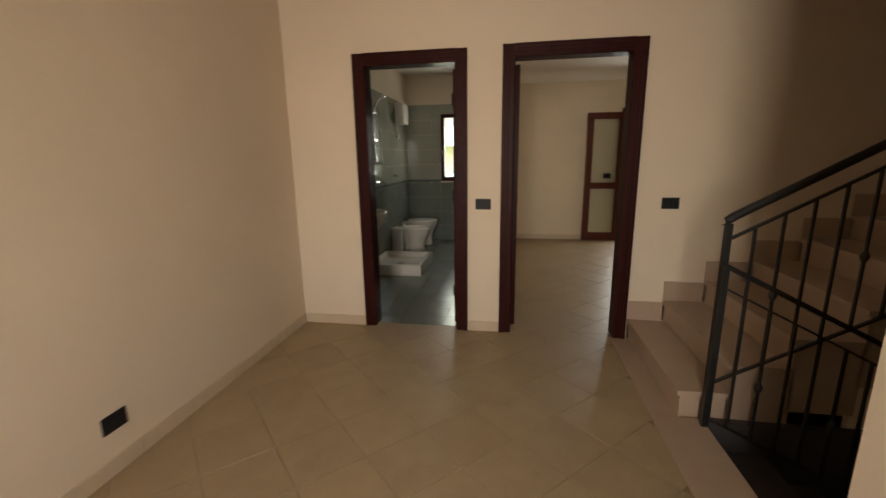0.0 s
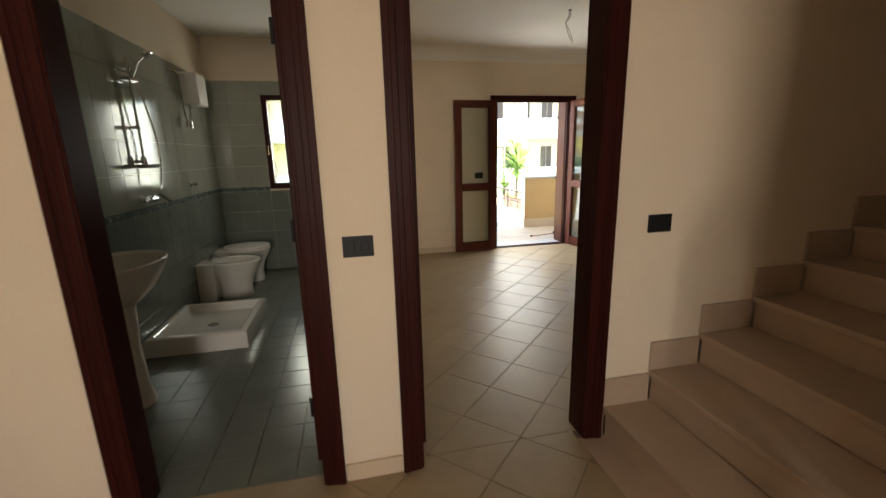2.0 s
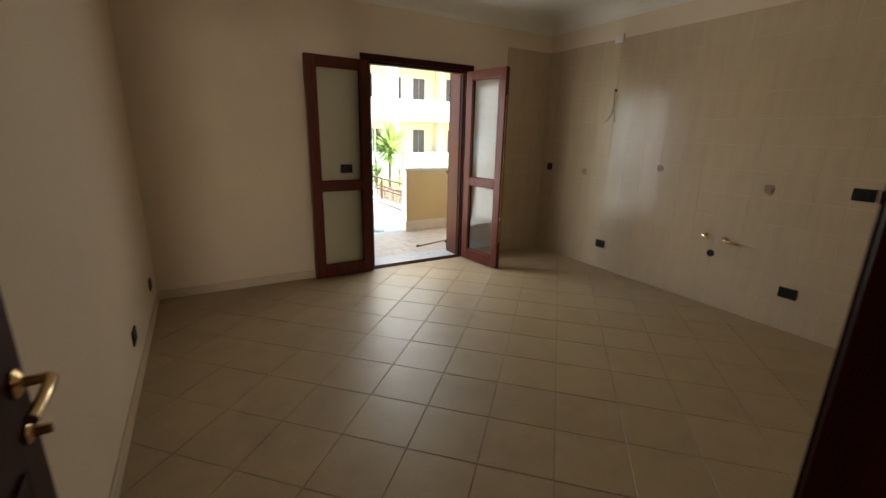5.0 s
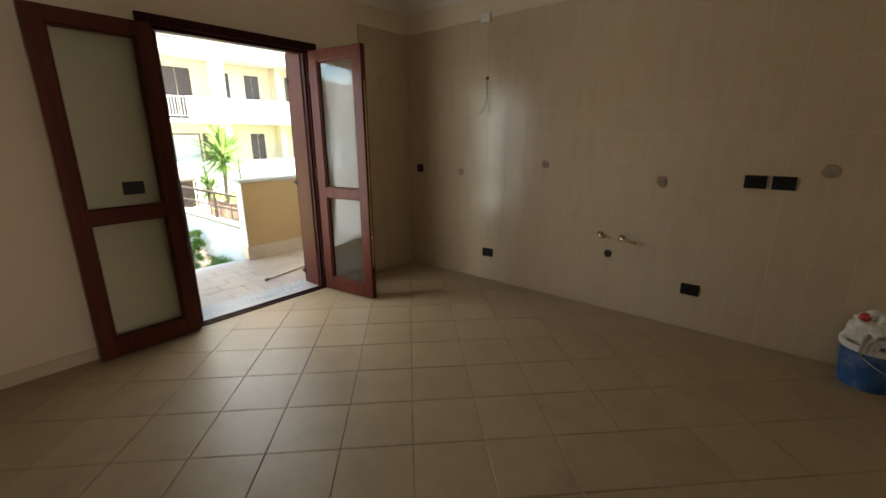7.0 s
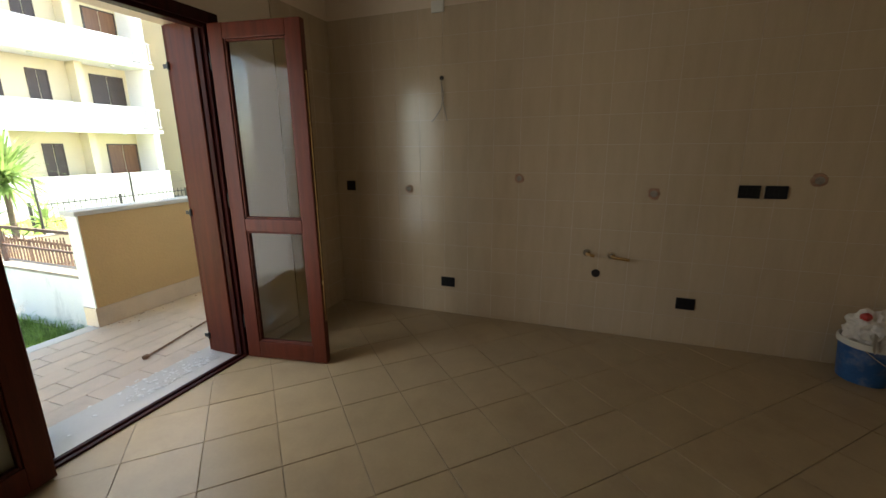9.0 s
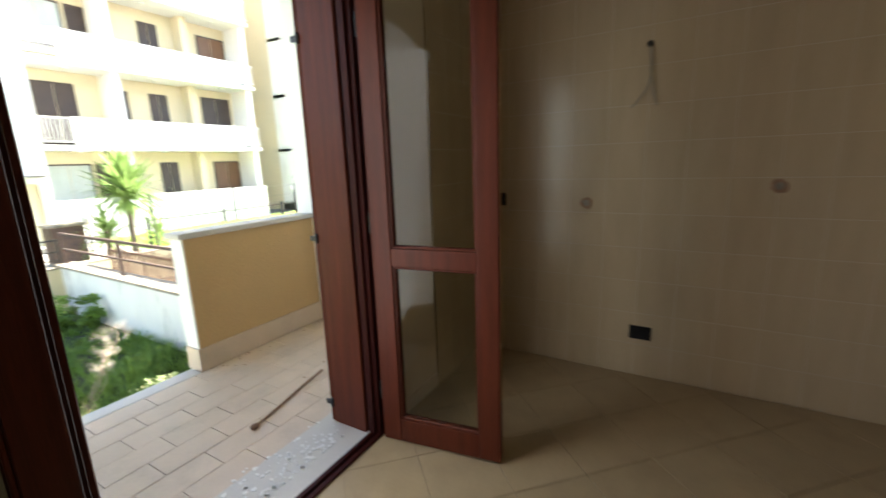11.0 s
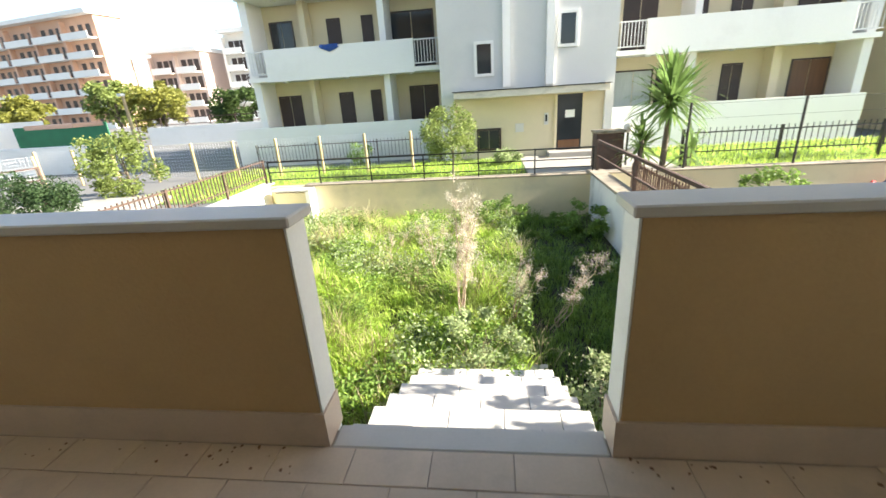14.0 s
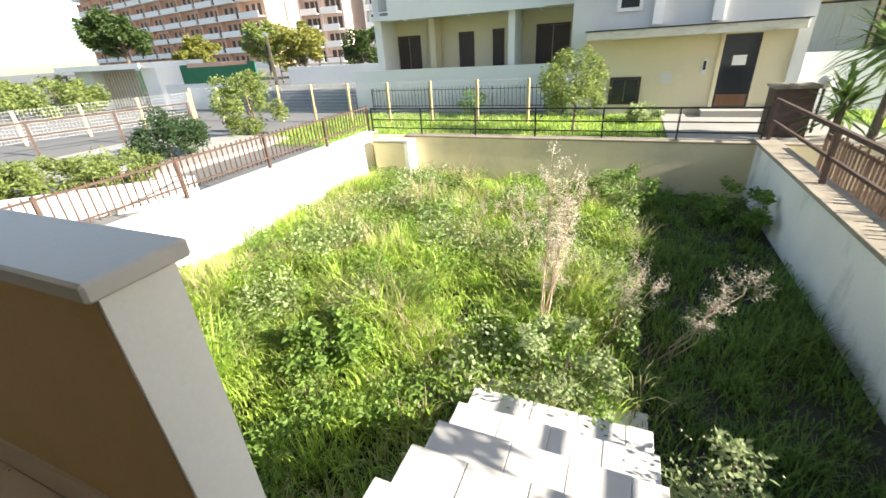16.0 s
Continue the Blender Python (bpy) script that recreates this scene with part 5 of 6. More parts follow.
def dry_plant(x, y, height, lean, label, seed, stems=7, spread=0.16, seeds=900):
    """A dead tall weed: branching stems with feathery seed heads."""
    p = thing("dry_weed", label, "plant", "dry weeds", (x, y, GZ))
    r = np.random.default_rng(seed)
    heads = []
    for k in range(stems):
        bm = bmesh.new()
        h = height * r.uniform(0.6, 1.0)
        dx, dy = lean[0] * h + r.normal(0, spread), lean[1] * h + r.normal(0, spread)
        pts = [Vector((x + r.normal(0, 0.03) + dx * u ** 1.4, y + r.normal(0, 0.02) + dy * u ** 1.4, GZ + h * u)) for u in (0, 0.3, 0.6, 0.85, 1.0)]
        tube(bm, pts, 0.006, 5, radii=[0.007, 0.006, 0.0045, 0.003, 0.0015])
        for j in range(7):
            u = r.uniform(0.45, 0.98)
            q = pts[0].lerp(pts[-1], u)
            e = q + Vector((r.normal(0, 0.07), r.normal(0, 0.07), r.uniform(0.03, 0.14)))
            tube(bm, (q, (q + e) / 2 + Vector((0, 0, 0.01)), e), 0.002, 4, radii=[0.0025, 0.002, 0.001])
            for _ in range(2 * seeds // (stems * 7)):
                heads.append(q.lerp(e, r.uniform(0.3, 1.1)) + Vector(r.normal(0, 0.022, 3)))
        part("stem", bm, DRY_STEM, p)
    ob = new("seed_head", leaf_mesh("seed_head", heads, 0.015, 0.0035, seed, DRY_SEED, 0.5))
    tagged(ob, kind="stuff")
    ob.parent = p
    ob.matrix_parent_inverse = p.matrix_basis.inverted()
    return p


dry_plant(2.48, 11.15, 1.85, (0.07, 0.03), "tall dry feathery weed standing in the grass", 11, 9, 0.07, 3000)
dry_plant(2.05, 12.6, 1.22, (-0.05, 0.0), "dry brown weed stalks among the grass", 12, 6, 0.12, 700)
dry_plant(3.05, 11.5, 0.92, (0.36, 0.25), "dry brown weed leaning over the shaded grass", 13, 5, 0.06, 900)
dry_plant(3.50, 11.3, 0.82, (0.60, 0.30), "bent dry weed with a feathery head", 14, 4, 0.05, 800)
dry_plant(1.2, 13.4, 0.7, (0.0, 0.0), "short dry weed near the end wall", 15, 5, 0.12, 500)


def leafy_bush(name, label, at, radius, height, leaves, leaf, width, material, seed, stem=0.02, base=None, dense=0.0, category="bush"):
    """A shrub or tree: tapered trunk, limbs and a crown of small leaves in uneven clumps."""
    t = thing(name, label, category, at=at)
    r = np.random.default_rng(seed)
    low = height * 0.15 if base is None else base
    bm = bmesh.new()
    top = Vector(at) + Vector((0, 0, low + (height - low) * 0.7))
    tube(bm, (Vector(at), Vector(at).lerp(top, 0.5) + Vector((radius * 0.05, 0, 0)), top), stem, 8, radii=[stem, stem * 0.75, stem * 0.3])
    part("trunk", bm, BARK, t, "", True)
    clumps = []
    for k in range(26):
        v = r.normal(size=3)
        v /= np.linalg.norm(v)
        v *= r.uniform(0.35, 1.0) ** 0.5
        c = np.array(at) + np.array([v[0] * radius, v[1] * radius, low + (height - low) * (0.5 + 0.5 * v[2])])
        clumps.append((c, r.uniform(0.18, 0.38) * (1 + dense) * min(radius, (height - low) * 0.6)))
    for k in range(7):
        c, _ = clumps[k]
        bm = bmesh.new()
        s = Vector(at).lerp(top, r.uniform(0.3, 0.9))
        tube(bm, (s, s.lerp(Vector(c), 0.5) + Vector((0, 0, 0.05 * radius)), Vector(c)), stem * 0.4, 6, radii=[stem * 0.45, stem * 0.3, stem * 0.1])
        part("limb", bm, BARK, t)
    places = []
    for k in range(leaves):
        c, s = clumps[r.integers(len(clumps))]
        v = r.normal(size=3)
        v /= np.linalg.norm(v)
        p = c + v * s * r.uniform(0.5, 1.05)
        p[2] = max(p[2], at[2] + 0.03)
        places.append(p)
    ob = new("crown", leaf_mesh("crown", places, leaf, width, seed, material, 0.25, 0.15))
    ob.parent = t
    ob.matrix_parent_inverse = t.matrix_basis.inverted()
    return t


# shrub with pale blossom beside the steps, and the leafy weeds at their foot
leafy_bush("flowering_weed", "low weed with pale cream blossom in the shade", (3.60, 9.85, GZ), 0.26, 0.66, 700, 0.05, 0.012, SAGE, 21, 0.008)
ob = tagged(new("blossom", leaf_mesh("blossom", np.column_stack([rng.normal(3.60, 0.10, 140), rng.normal(9.85, 0.10, 140), GZ + rng.uniform(0.35, 0.68, 140)]), 0.020, 0.006, 22, BLOSSOM, 0.5)), "pale cream blossom on the weed", "blossom", kind="stuff")
leafy_bush("leafy_weed", "grey-green leafy weed at the foot of the steps", (2.75, 10.70, GZ), 0.42, 0.55, 2600, 0.045, 0.012, SAGE, 23, 0.008)
leafy_bush("leafy_weed", "dark leafy weed against the neighbour wall", (4.45, 14.4, GZ), 0.6, 0.62, 2200, 0.06, 0.016, WEED_AND_SHADE, 24, 0.01)
leafy_bush("leafy_weed", "broad green leafy weed in the sunny grass", (0.75, 10.4, GZ), 0.40, 0.42, 1500, 0.07, 0.02, WEED_AND_SHADE, 25, 0.008)
leafy_bush("leafy_weed", "green leafy weed near the end wall", (3.1, 14.9, GZ), 0.5, 0.62, 1800, 0.05, 0.014, WEED_AND_SHADE, 26, 0.008)

# beyond the garden
leafy_bush("garden_bush", "bright green rounded bush on the lawn", (1.85, 18.1, OG), 0.72, 1.75, 5200, 0.075, 0.020, BUSH_LEAF, 31, 0.03)
leafy_bush("hedge_bush", "dark green clipped bush by the road", (-6.2, 14.25, OG), 0.85, 1.0, 8000, 0.06, 0.02, DARK_LEAF, 32, 0.03, 0.1, 0.5)
leafy_bush("citrus_bush", "loose green citrus bush with yellow leaves", (-6.3, 16.85, OG), 0.85, 1.6, 5600, 0.08, 0.026, BUSH_LEAF, 33, 0.03, 0.05)
leafy_bush("low_hedge", "low bright hedge beside the pavement", (-4.9, 12.25, OG), 0.72, 0.66, 6000, 0.055, 0.018, BUSH_LEAF, 34, 0.015, 0.04, 0.6)
leafy_bush("low_hedge", "low bright hedge beside the pavement", (-5.75, 11.7, OG), 0.75, 0.66, 6000, 0.055, 0.018, BUSH_LEAF, 35, 0.015, 0.04, 0.6)
leafy_bush("low_hedge", "low bright hedge beside the pavement", (-6.6, 11.1, OG), 0.75, 0.66, 6000, 0.055, 0.018, BUSH_LEAF, 36, 0.015, 0.04, 0.6)
leafy_bush("garden_shrub", "small shrub beside the entrance path", (3.3, 19.6, OG), 0.42, 0.42, 700, 0.16, 0.02, SAGE, 37, 0.015)
leafy_bush("garden_shrub", "small shrub behind the cream fence", (-1.3, 20.3, OG), 0.45, 0.75, 900, 0.07, 0.02, WEED_AND_SHADE, 38, 0.02)
leafy_bush("garden_shrub", "shrub in the neighbour garden", (7.4, 14.6, -1.02), 0.55, 0.75, 1600, 0.07, 0.02, WEED_AND_SHADE, 39, 0.02)


def yucca(name, at, trunk, crown, seed, leaves=90, length=0.75):
    """A yucca: slim trunk with a burst of long stiff pointed leaves."""
    y = thing(name, "tall yucca palm with long pointed pale green leaves", "palm", "yucca palms", at)
    r = np.random.default_rng(seed)
    bm = bmesh.new()
    top = Vector(at) + Vector((0.04, 0.02, trunk))
    tube(bm, (Vector(at), Vector(at).lerp(top, 0.5), top), 0.06, 10, radii=[0.075, 0.06, 0.055])
    part("trunk", bm, BARK, y, "", True)
    bm = bmesh.new()
    for k in range(leaves):
        a, e = r.uniform(0, 2 * math.pi), r.uniform(-0.65, 1.45)
        w = Vector((math.cos(a) * math.cos(e), math.sin(a) * math.cos(e), math.sin(e)))
        side = w.cross((0, 0, 1)).normalized() * r.uniform(0.026, 0.042)
        s = top + Vector((0, 0, r.uniform(-0.35, 0.05)))
        ln = length * r.uniform(0.7, 1.15)
        pts = [s, s + w * ln * 0.45, s + w * ln * 0.8 - Vector((0, 0, 0.05 * ln)), s + w * ln - Vector((0, 0, 0.16 * ln))]
        v = [bm.verts.new(pts[0] - side * 0.6), bm.verts.new(pts[0] + side * 0.6), bm.verts.new(pts[1] + side), bm.verts.new(pts[1] - side),
             bm.verts.new(pts[2] + side * 0.7), bm.verts.new(pts[2] - side * 0.7), bm.verts.new(pts[3])]
        bm.faces.new((v[0], v[1], v[2], v[3]))
        bm.faces.new((v[3], v[2], v[4], v[5]))
        bm.faces.new((v[5], v[4], v[6]))
    part("leaf_crown", bm, PALM_LEAF, y, "burst of stiff pointed leaves")


yucca("yucca", (6.80, 17.5, OG), 1.72, 0.9, 41, 260, 1.15)
yucca("yucca", (13.6, 18.6, OG), 1.9, 0.9, 42, 90, 0.9)
for x, y, h in ((6.35, 17.75, 0.75), (7.25, 17.3, 0.6)):
    yucca("yucca", (x, y, OG), h, 0.6, 43 + int(h * 100), 60, 0.7)


# shrubs of the neighbour, which shade this side of the garden
leafy_bush("neighbour_tree", "leafy green neighbour shrub beside the terrace", (5.75, 9.15, -1.02), 0.55, 2.25, 1500, 0.11, 0.035, WEED_AND_SHADE, 71, 0.04, 0.6, category="tree")

bm = bmesh.new()
for k in range(110):
    x, y, r = random.uniform(0.6, 4.25), TY1 - 0.02 - abs(random.gauss(0, 0.05)) if k % 3 else random.uniform(7.5, 8.4), random.uniform(0.002, 0.009)
    pts = [(x + r * random.uniform(0.5, 1.2) * math.cos(a), y + r * random.uniform(0.5, 1.2) * math.sin(a)) for a in (0.3, 1.7, 2.9, 4.1, 5.4)]
    if not 2.1 < x < 3.28:
        prism(bm, pts, 0.001, 0.003)
solid("terrace_dirt", bm, TWIG, "small dry leaves and dirt along the parapet foot", "debris", kind="stuff")

# ---------------------------------------------------------------- apartment building opposite
WOOD_DOOR = mat("brown_wood_door", (0.16, 0.075, 0.035), 0.45, 0.25, 3, 40, 0.1, stretch=(6, 6, 0.5))
CURTAIN = mat("pale_curtain", (0.45, 0.50, 0.48), 0.8, 0.15, 6, 60, 0.1, stretch=(8, 8, 0.3))
BLUE_CLOTH = mat("blue_cloth", (0.05, 0.14, 0.45), 0.8, 0.2, 10, 80, 0.2)
PAPER = mat("white_paper", (0.8, 0.8, 0.78), 0.8, 0.03, 20, 90, 0.0)
RAIL_WHITE = mat("white_painted_rail", (0.68, 0.68, 0.66), 0.5, 0.08, 6, 60, 0.05)
CANOPY = mat("stained_concrete_canopy", (0.66, 0.61, 0.50), 0.9, 0.15, 2, 40, 0.3, stain=(0.10, 0.095, 0.085), stain_scale=2.2, stain_amount=0.45, stretch=(1, 1, 2.5))
STOREY, G0 = 2.44, -0.41


def apartment_window(house, x0, x1, z0, z1, y, kind="shutter"):
    """A framed window or door leaf set into the wall; kind is what fills it."""
    fill = {"shutter": DARK_SHUTTER, "glass": DARK_GLASS, "curtain": CURTAIN, "door": WOOD_DOOR}[kind]
    w = part("window", blocks((x0, y - 0.03, z0, x0 + 0.05, y - 0.001, z1), (x1 - 0.05, y - 0.03, z0, x1, y - 0.001, z1), (x0 + 0.051, y - 0.03, z1 - 0.05, x1 - 0.051, y - 0.001, z1), (x0 + 0.051, y - 0.03, z0, x1 - 0.051, y - 0.001, z0 + 0.05)), DARK_SHUTTER, house)
    xm = (x0 + x1) / 2
    for a, b in ((x0 + 0.052, xm - 0.012), (xm + 0.012, x1 - 0.052)) if x1 - x0 > 0.6 else ((x0 + 0.052, x1 - 0.052),):
        part("pane", blocks((a, y - 0.020, z0 + 0.052, b, y - 0.003, z1 - 0.052)), fill, w)


def balcony(house, x0, x1, z, y, solid_from, solid_to, depth=1.28, top=0.96):
    """A balcony slab with a solid white front and railed ends."""
    b = part("balcony", blocks((x0, y, z, x1, y + depth, z + 0.14)), WHITE_FACADE, house, "white balcony slab")
    part("front_panel", blocks((solid_from, y - 0.012, z - 0.02, solid_to, y + 0.10, z + top)), WHITE_FACADE, b, "solid white balcony front")
    for a, c in ((x0, solid_from), (solid_to, x1)):
        if c - a > 0.15:
            for zz in (z + 0.22, z + top - 0.06):
                part("rail", blocks((a, y + 0.02, zz, c, y + 0.05, zz + 0.035)), RAIL_WHITE, b)
            n = int((c - a) / 0.09)
            for k in range(n):
                part("baluster", blocks((a + (k + 0.5) * (c - a) / n - 0.01, y + 0.025, z + 0.256, a + (k + 0.5) * (c - a) / n + 0.01, y + 0.045, z + top - 0.061)), RAIL_WHITE, b)


def wing(name, label, x0, x1, openings, columns, rails):
    h = thing(name, label, "building", "apartment wings", (x0, 21.6, OG))
    yb, yf = 22.9, 21.6
    part("wall", blocks((x0, yb, OG, x1, yb + 6, 4 * STOREY + 1.0)), CREAM_FACADE, h, "cream painted wall")
    for a, b, k in columns:
        part("column", blocks((a, yf + 0.25 if k else yb - 0.5, OG, b, yb - 0.001, 4 * STOREY + 0.6)), CREAM_FACADE if not k else WHITE_FACADE, h)
    for s in range(4):
        z = G0 + STOREY * s
        if s == 0:
            part("ground_parapet", blocks((x0 - 0.9 if x0 < 0 else x0, yf, OG, x1, yf + 0.14, 0.555)), WHITE_FACADE, h, "white ground floor parapet")
            part("ground_floor", blocks((x0, yf + 0.141, OG, x1, yb - 0.001, z)), PAVING, h)
        else:
            balcony(h, x0, x1, z, yf, rails[0], rails[1])
            for k in range(3):
                bm = bmesh.new()
                lathe(bm, ((0.09, 0), (0.085, -0.04), (0.04, -0.06)), (x0 + (k + 0.5) * (x1 - x0) / 3, yf + 0.5, z - 0.002), 12)
                part("ceiling_lamp", bm, RAIL_WHITE, h, "round white ceiling lamp")
        for a, b, zl, zh, kind in openings[s % len(openings)]:
            apartment_window(h, a, b, z + zl, z + zh, yb, kind)
    part("roof", blocks((x0 - 0.1, yf - 0.1, 4 * STOREY + 1.0, x1 + 0.1, yb + 6, 4 * STOREY + 1.25)), WHITE_FACADE, h)
    return h


left_rows = (((-4.89, -4.02, 0.15, 1.98, "shutter"), (-2.58, -2.05, 0.9, 1.98, "shutter"), (-1.40, -1.02, 0.15, 2.0, "shutter"), (0.02, 1.05, 0.15, 2.04, "shutter")),
             ((-4.76, -3.90, 0.15, 1.96, "glass"), (-2.69, -2.20, 0.9, 1.92, "shutter"), (-1.45, -1.05, 0.15, 1.93, "shutter"), (-0.50, 1.03, 0.15, 1.95, "glass")))
right_rows = (((7.0, 8.25, 0.7, 2.05, "curtain"), (8.35, 8.85, 0.15, 2.05, "shutter"), (10.38, 11.01, 0.15, 2.05, "shutter"), (12.45, 13.6, 0.15, 2.05, "door")),
              ((7.15, 8.20, 0.15, 2.10, "shutter"), (9.34, 9.70, 0.9, 2.06, "shutter"), (10.38, 11.0, 0.9, 2.06, "shutter"), (12.30, 13.5, 0.15, 2.15, "shutter")))
wing("apartment_wing", "cream apartment wing with long white balconies and dark shutters", -5.2, 1.35, left_rows, ((-5.2, -4.95, 1), (-3.45, -3.25, 0), (-0.62, -0.42, 1)), (-4.5, 0.48))
wing("apartment_wing", "cream apartment wing with white balconies and a wooden door", 6.55, 13.9, right_rows, ((8.9, 9.1, 1), (11.6, 11.85, 0), (13.65, 13.9, 1)), (7.53, 13.1))
wing("apartment_wing", "cream apartment wing further along the street", 15.8, 22.0, (((16.5, 17.6, 0.15, 2.05, "glass"), (19.0, 19.9, 0.15, 2.05, "shutter")),), ((15.8, 16.0, 1), (18.2, 18.4, 1)), (16.9, 21.2))


def stair_tower():
    t = thing("stair_tower", "pale grey stair tower with cream entrance and canopy", "building", at=(4.0, 20.84, OG))
    y = 20.84
    part("upper_wall", blocks((1.36, y, 1.22, 6.5, 26, 11.6)), GREY_FACADE, t, "pale grey painted wall")
    part("entrance_wall", blocks((1.75, y + 0.10, OG, 6.25, 26, 1.219)), CREAM_FACADE, t, "cream entrance wall")
    for a, b in ((1.36, 1.749), (6.251, 6.5)):
        part("side_wall", blocks((a, y, OG, b, 26, 1.219)), GREY_FACADE, t)
    for x in (3.25, 4.50):
        part("pilaster", blocks((x, y - 0.10, 1.37, x + 0.22, y - 0.001, 11.4)), WHITE_FACADE, t, "white upright rib")
    can = part("canopy", blocks((1.80, y - 0.75, 1.10, 6.20, y - 0.001, 1.29), bevel=0.01), CANOPY, t, "stained concrete canopy")
    part("flashing", blocks((1.76, y - 0.79, 1.292, 6.24, y - 0.002, 1.312)), BLACK_IRON, can, "dark metal edge")
    for x0, x1, z0, z1 in ((2.49, 2.91, 1.78, 2.58), (4.90, 5.31, 2.42, 3.20), (2.47, 2.87, 4.05, 4.85), (4.90, 5.30, 4.88, 5.66), (2.47, 2.87, 6.5, 7.3), (4.90, 5.30, 7.3, 8.1)):
        w = part("window", blocks((x0 - 0.08, y - 0.05, z0 - 0.08, x0, y - 0.001, z1 + 0.08), (x1, y - 0.05, z0 - 0.08, x1 + 0.08, y - 0.001, z1 + 0.08), (x0 + 0.001, y - 0.05, z1, x1 - 0.001, y - 0.001, z1 + 0.08), (x0 + 0.001, y - 0.05, z0 - 0.08, x1 - 0.001, y - 0.001, z0)), WHITE_FACADE, t, "white framed window")
        part("pane", blocks((x0 + 0.001, y - 0.02, z0 + 0.001, x1 - 0.001, y - 0.003, z1 - 0.001)), DARK_GLASS, w)
    d = part("door", blocks((4.80, y + 0.04, OG + 0.17, 4.88, y + 0.099, 1.14), (5.62, y + 0.04, OG + 0.17, 5.70, y + 0.099, 1.14), (4.881, y + 0.04, 1.06, 5.619, y + 0.099, 1.14)), CREAM_FACADE, t, "entrance door")
    part("door_leaf", blocks((4.881, y + 0.06, OG + 0.17, 5.619, y + 0.098, 1.059)), DARK_GLASS, d, "dark glass door leaf")
    part("kick_panel", blocks((4.93, y + 0.050, OG + 0.20, 5.57, y + 0.0595, -0.28)), WOOD_DOOR, d, "brown lower panel")
    part("notice", blocks((5.12, y + 0.052, 0.38, 5.40, y + 0.0595, 0.60)), PAPER, d, "white paper notice")
    part("doorstep", blocks((4.6, y - 0.55, OG, 6.3, y + 0.039, OG + 0.165)), PAVING, t)
    part("intercom", blocks((4.50, y + 0.07, 0.20, 4.62, y + 0.099, 0.55), bevel=0.004), RAIL_WHITE, t, "white intercom panel")
    part("intercom_face", blocks((4.53, y + 0.062, 0.30, 4.59, y + 0.0695, 0.50)), DARK_GLASS, t)
    part("wall_hatch", blocks((3.62, y + 0.08, 0.02, 3.88, y + 0.099, 0.28), bevel=0.003), GREY_FACADE, t, "grey wall hatch")
    w = part("window", blocks((2.42, y + 0.05, -0.50, 2.48, y + 0.099, 0.18), (3.12, y + 0.05, -0.50, 3.18, y + 0.099, 0.18), (2.481, y + 0.05, 0.12, 3.119, y + 0.099, 0.18), (2.481, y + 0.05, -0.50, 3.119, y + 0.099, -0.44)), DARK_SHUTTER, t, "low basement window")
    for a, b in ((2.485, 2.79), (2.81, 3.115)):
        part("pane", blocks((a, y + 0.07, -0.435, b, y + 0.095, 0.115)), DARK_GLASS, w)


stair_tower()
bm = bmesh.new()
rows = [[bm.verts.new((-2.55 + 0.62 * k / 8 + 0.01 * math.sin(5 * j), 21.56 - 0.03 * math.sin(math.pi * j / 4) - 0.02 * math.sin(k * 1.7), 2.995 + 0.02 - (0.0 if j == 0 else 0.05 + 0.045 * j * (1 - 0.7 * abs(k / 4 - 1))))) for j in range(5)] for k in range(9)]
for p, q in zip(rows, rows[1:]):
    for j in range(4):
        bm.faces.new((p[j], q[j], q[j + 1], p[j + 1]))
bmesh.ops.solidify(bm, geom=bm.faces[:], thickness=0.012)
solid("blue_towel", bm, BLUE_CLOTH, "blue cloth hung over the white balcony front", "towel")

# ---------------------------------------------------------------- grounds
structure("lawn", blocks((-6.0, GY1 + 0.25, OG - 0.05, 3.75, 20.7, OG + 0.012)), LAWN, "green lawn in front of the building", "lawn")
structure("lawn_east", blocks((7.4, 16.4, OG - 0.05, 22, 21.4, OG + 0.012)), LAWN, "green lawn beside the path", "lawn")
structure("pavement", blocks((3.76, GY1 + 0.25, OG - 0.05, 7.39, 20.8, OG + 0.022)), PAVING, "pale paved path to the entrance", "pavement")
lawn_xy = np.column_stack([rng.uniform(-5.9, 3.7, 14000), rng.uniform(16.1, 20.6, 14000)])
east_xy = np.column_stack([rng.uniform(7.5, 16.0, 9000), rng.uniform(16.5, 21.2, 9000)])
plot("lawn_grass", "uneven lawn grass before the building", blades("lawn_grass", east_xy, OG + 0.012, 0.13, 0.007, 9, GRASS, 0.8))
plot("lawn_grass", "short bright lawn grass", blades("lawn_grass", lawn_xy, OG + 0.012, 0.10, 0.006, 8, GRASS, 0.7))


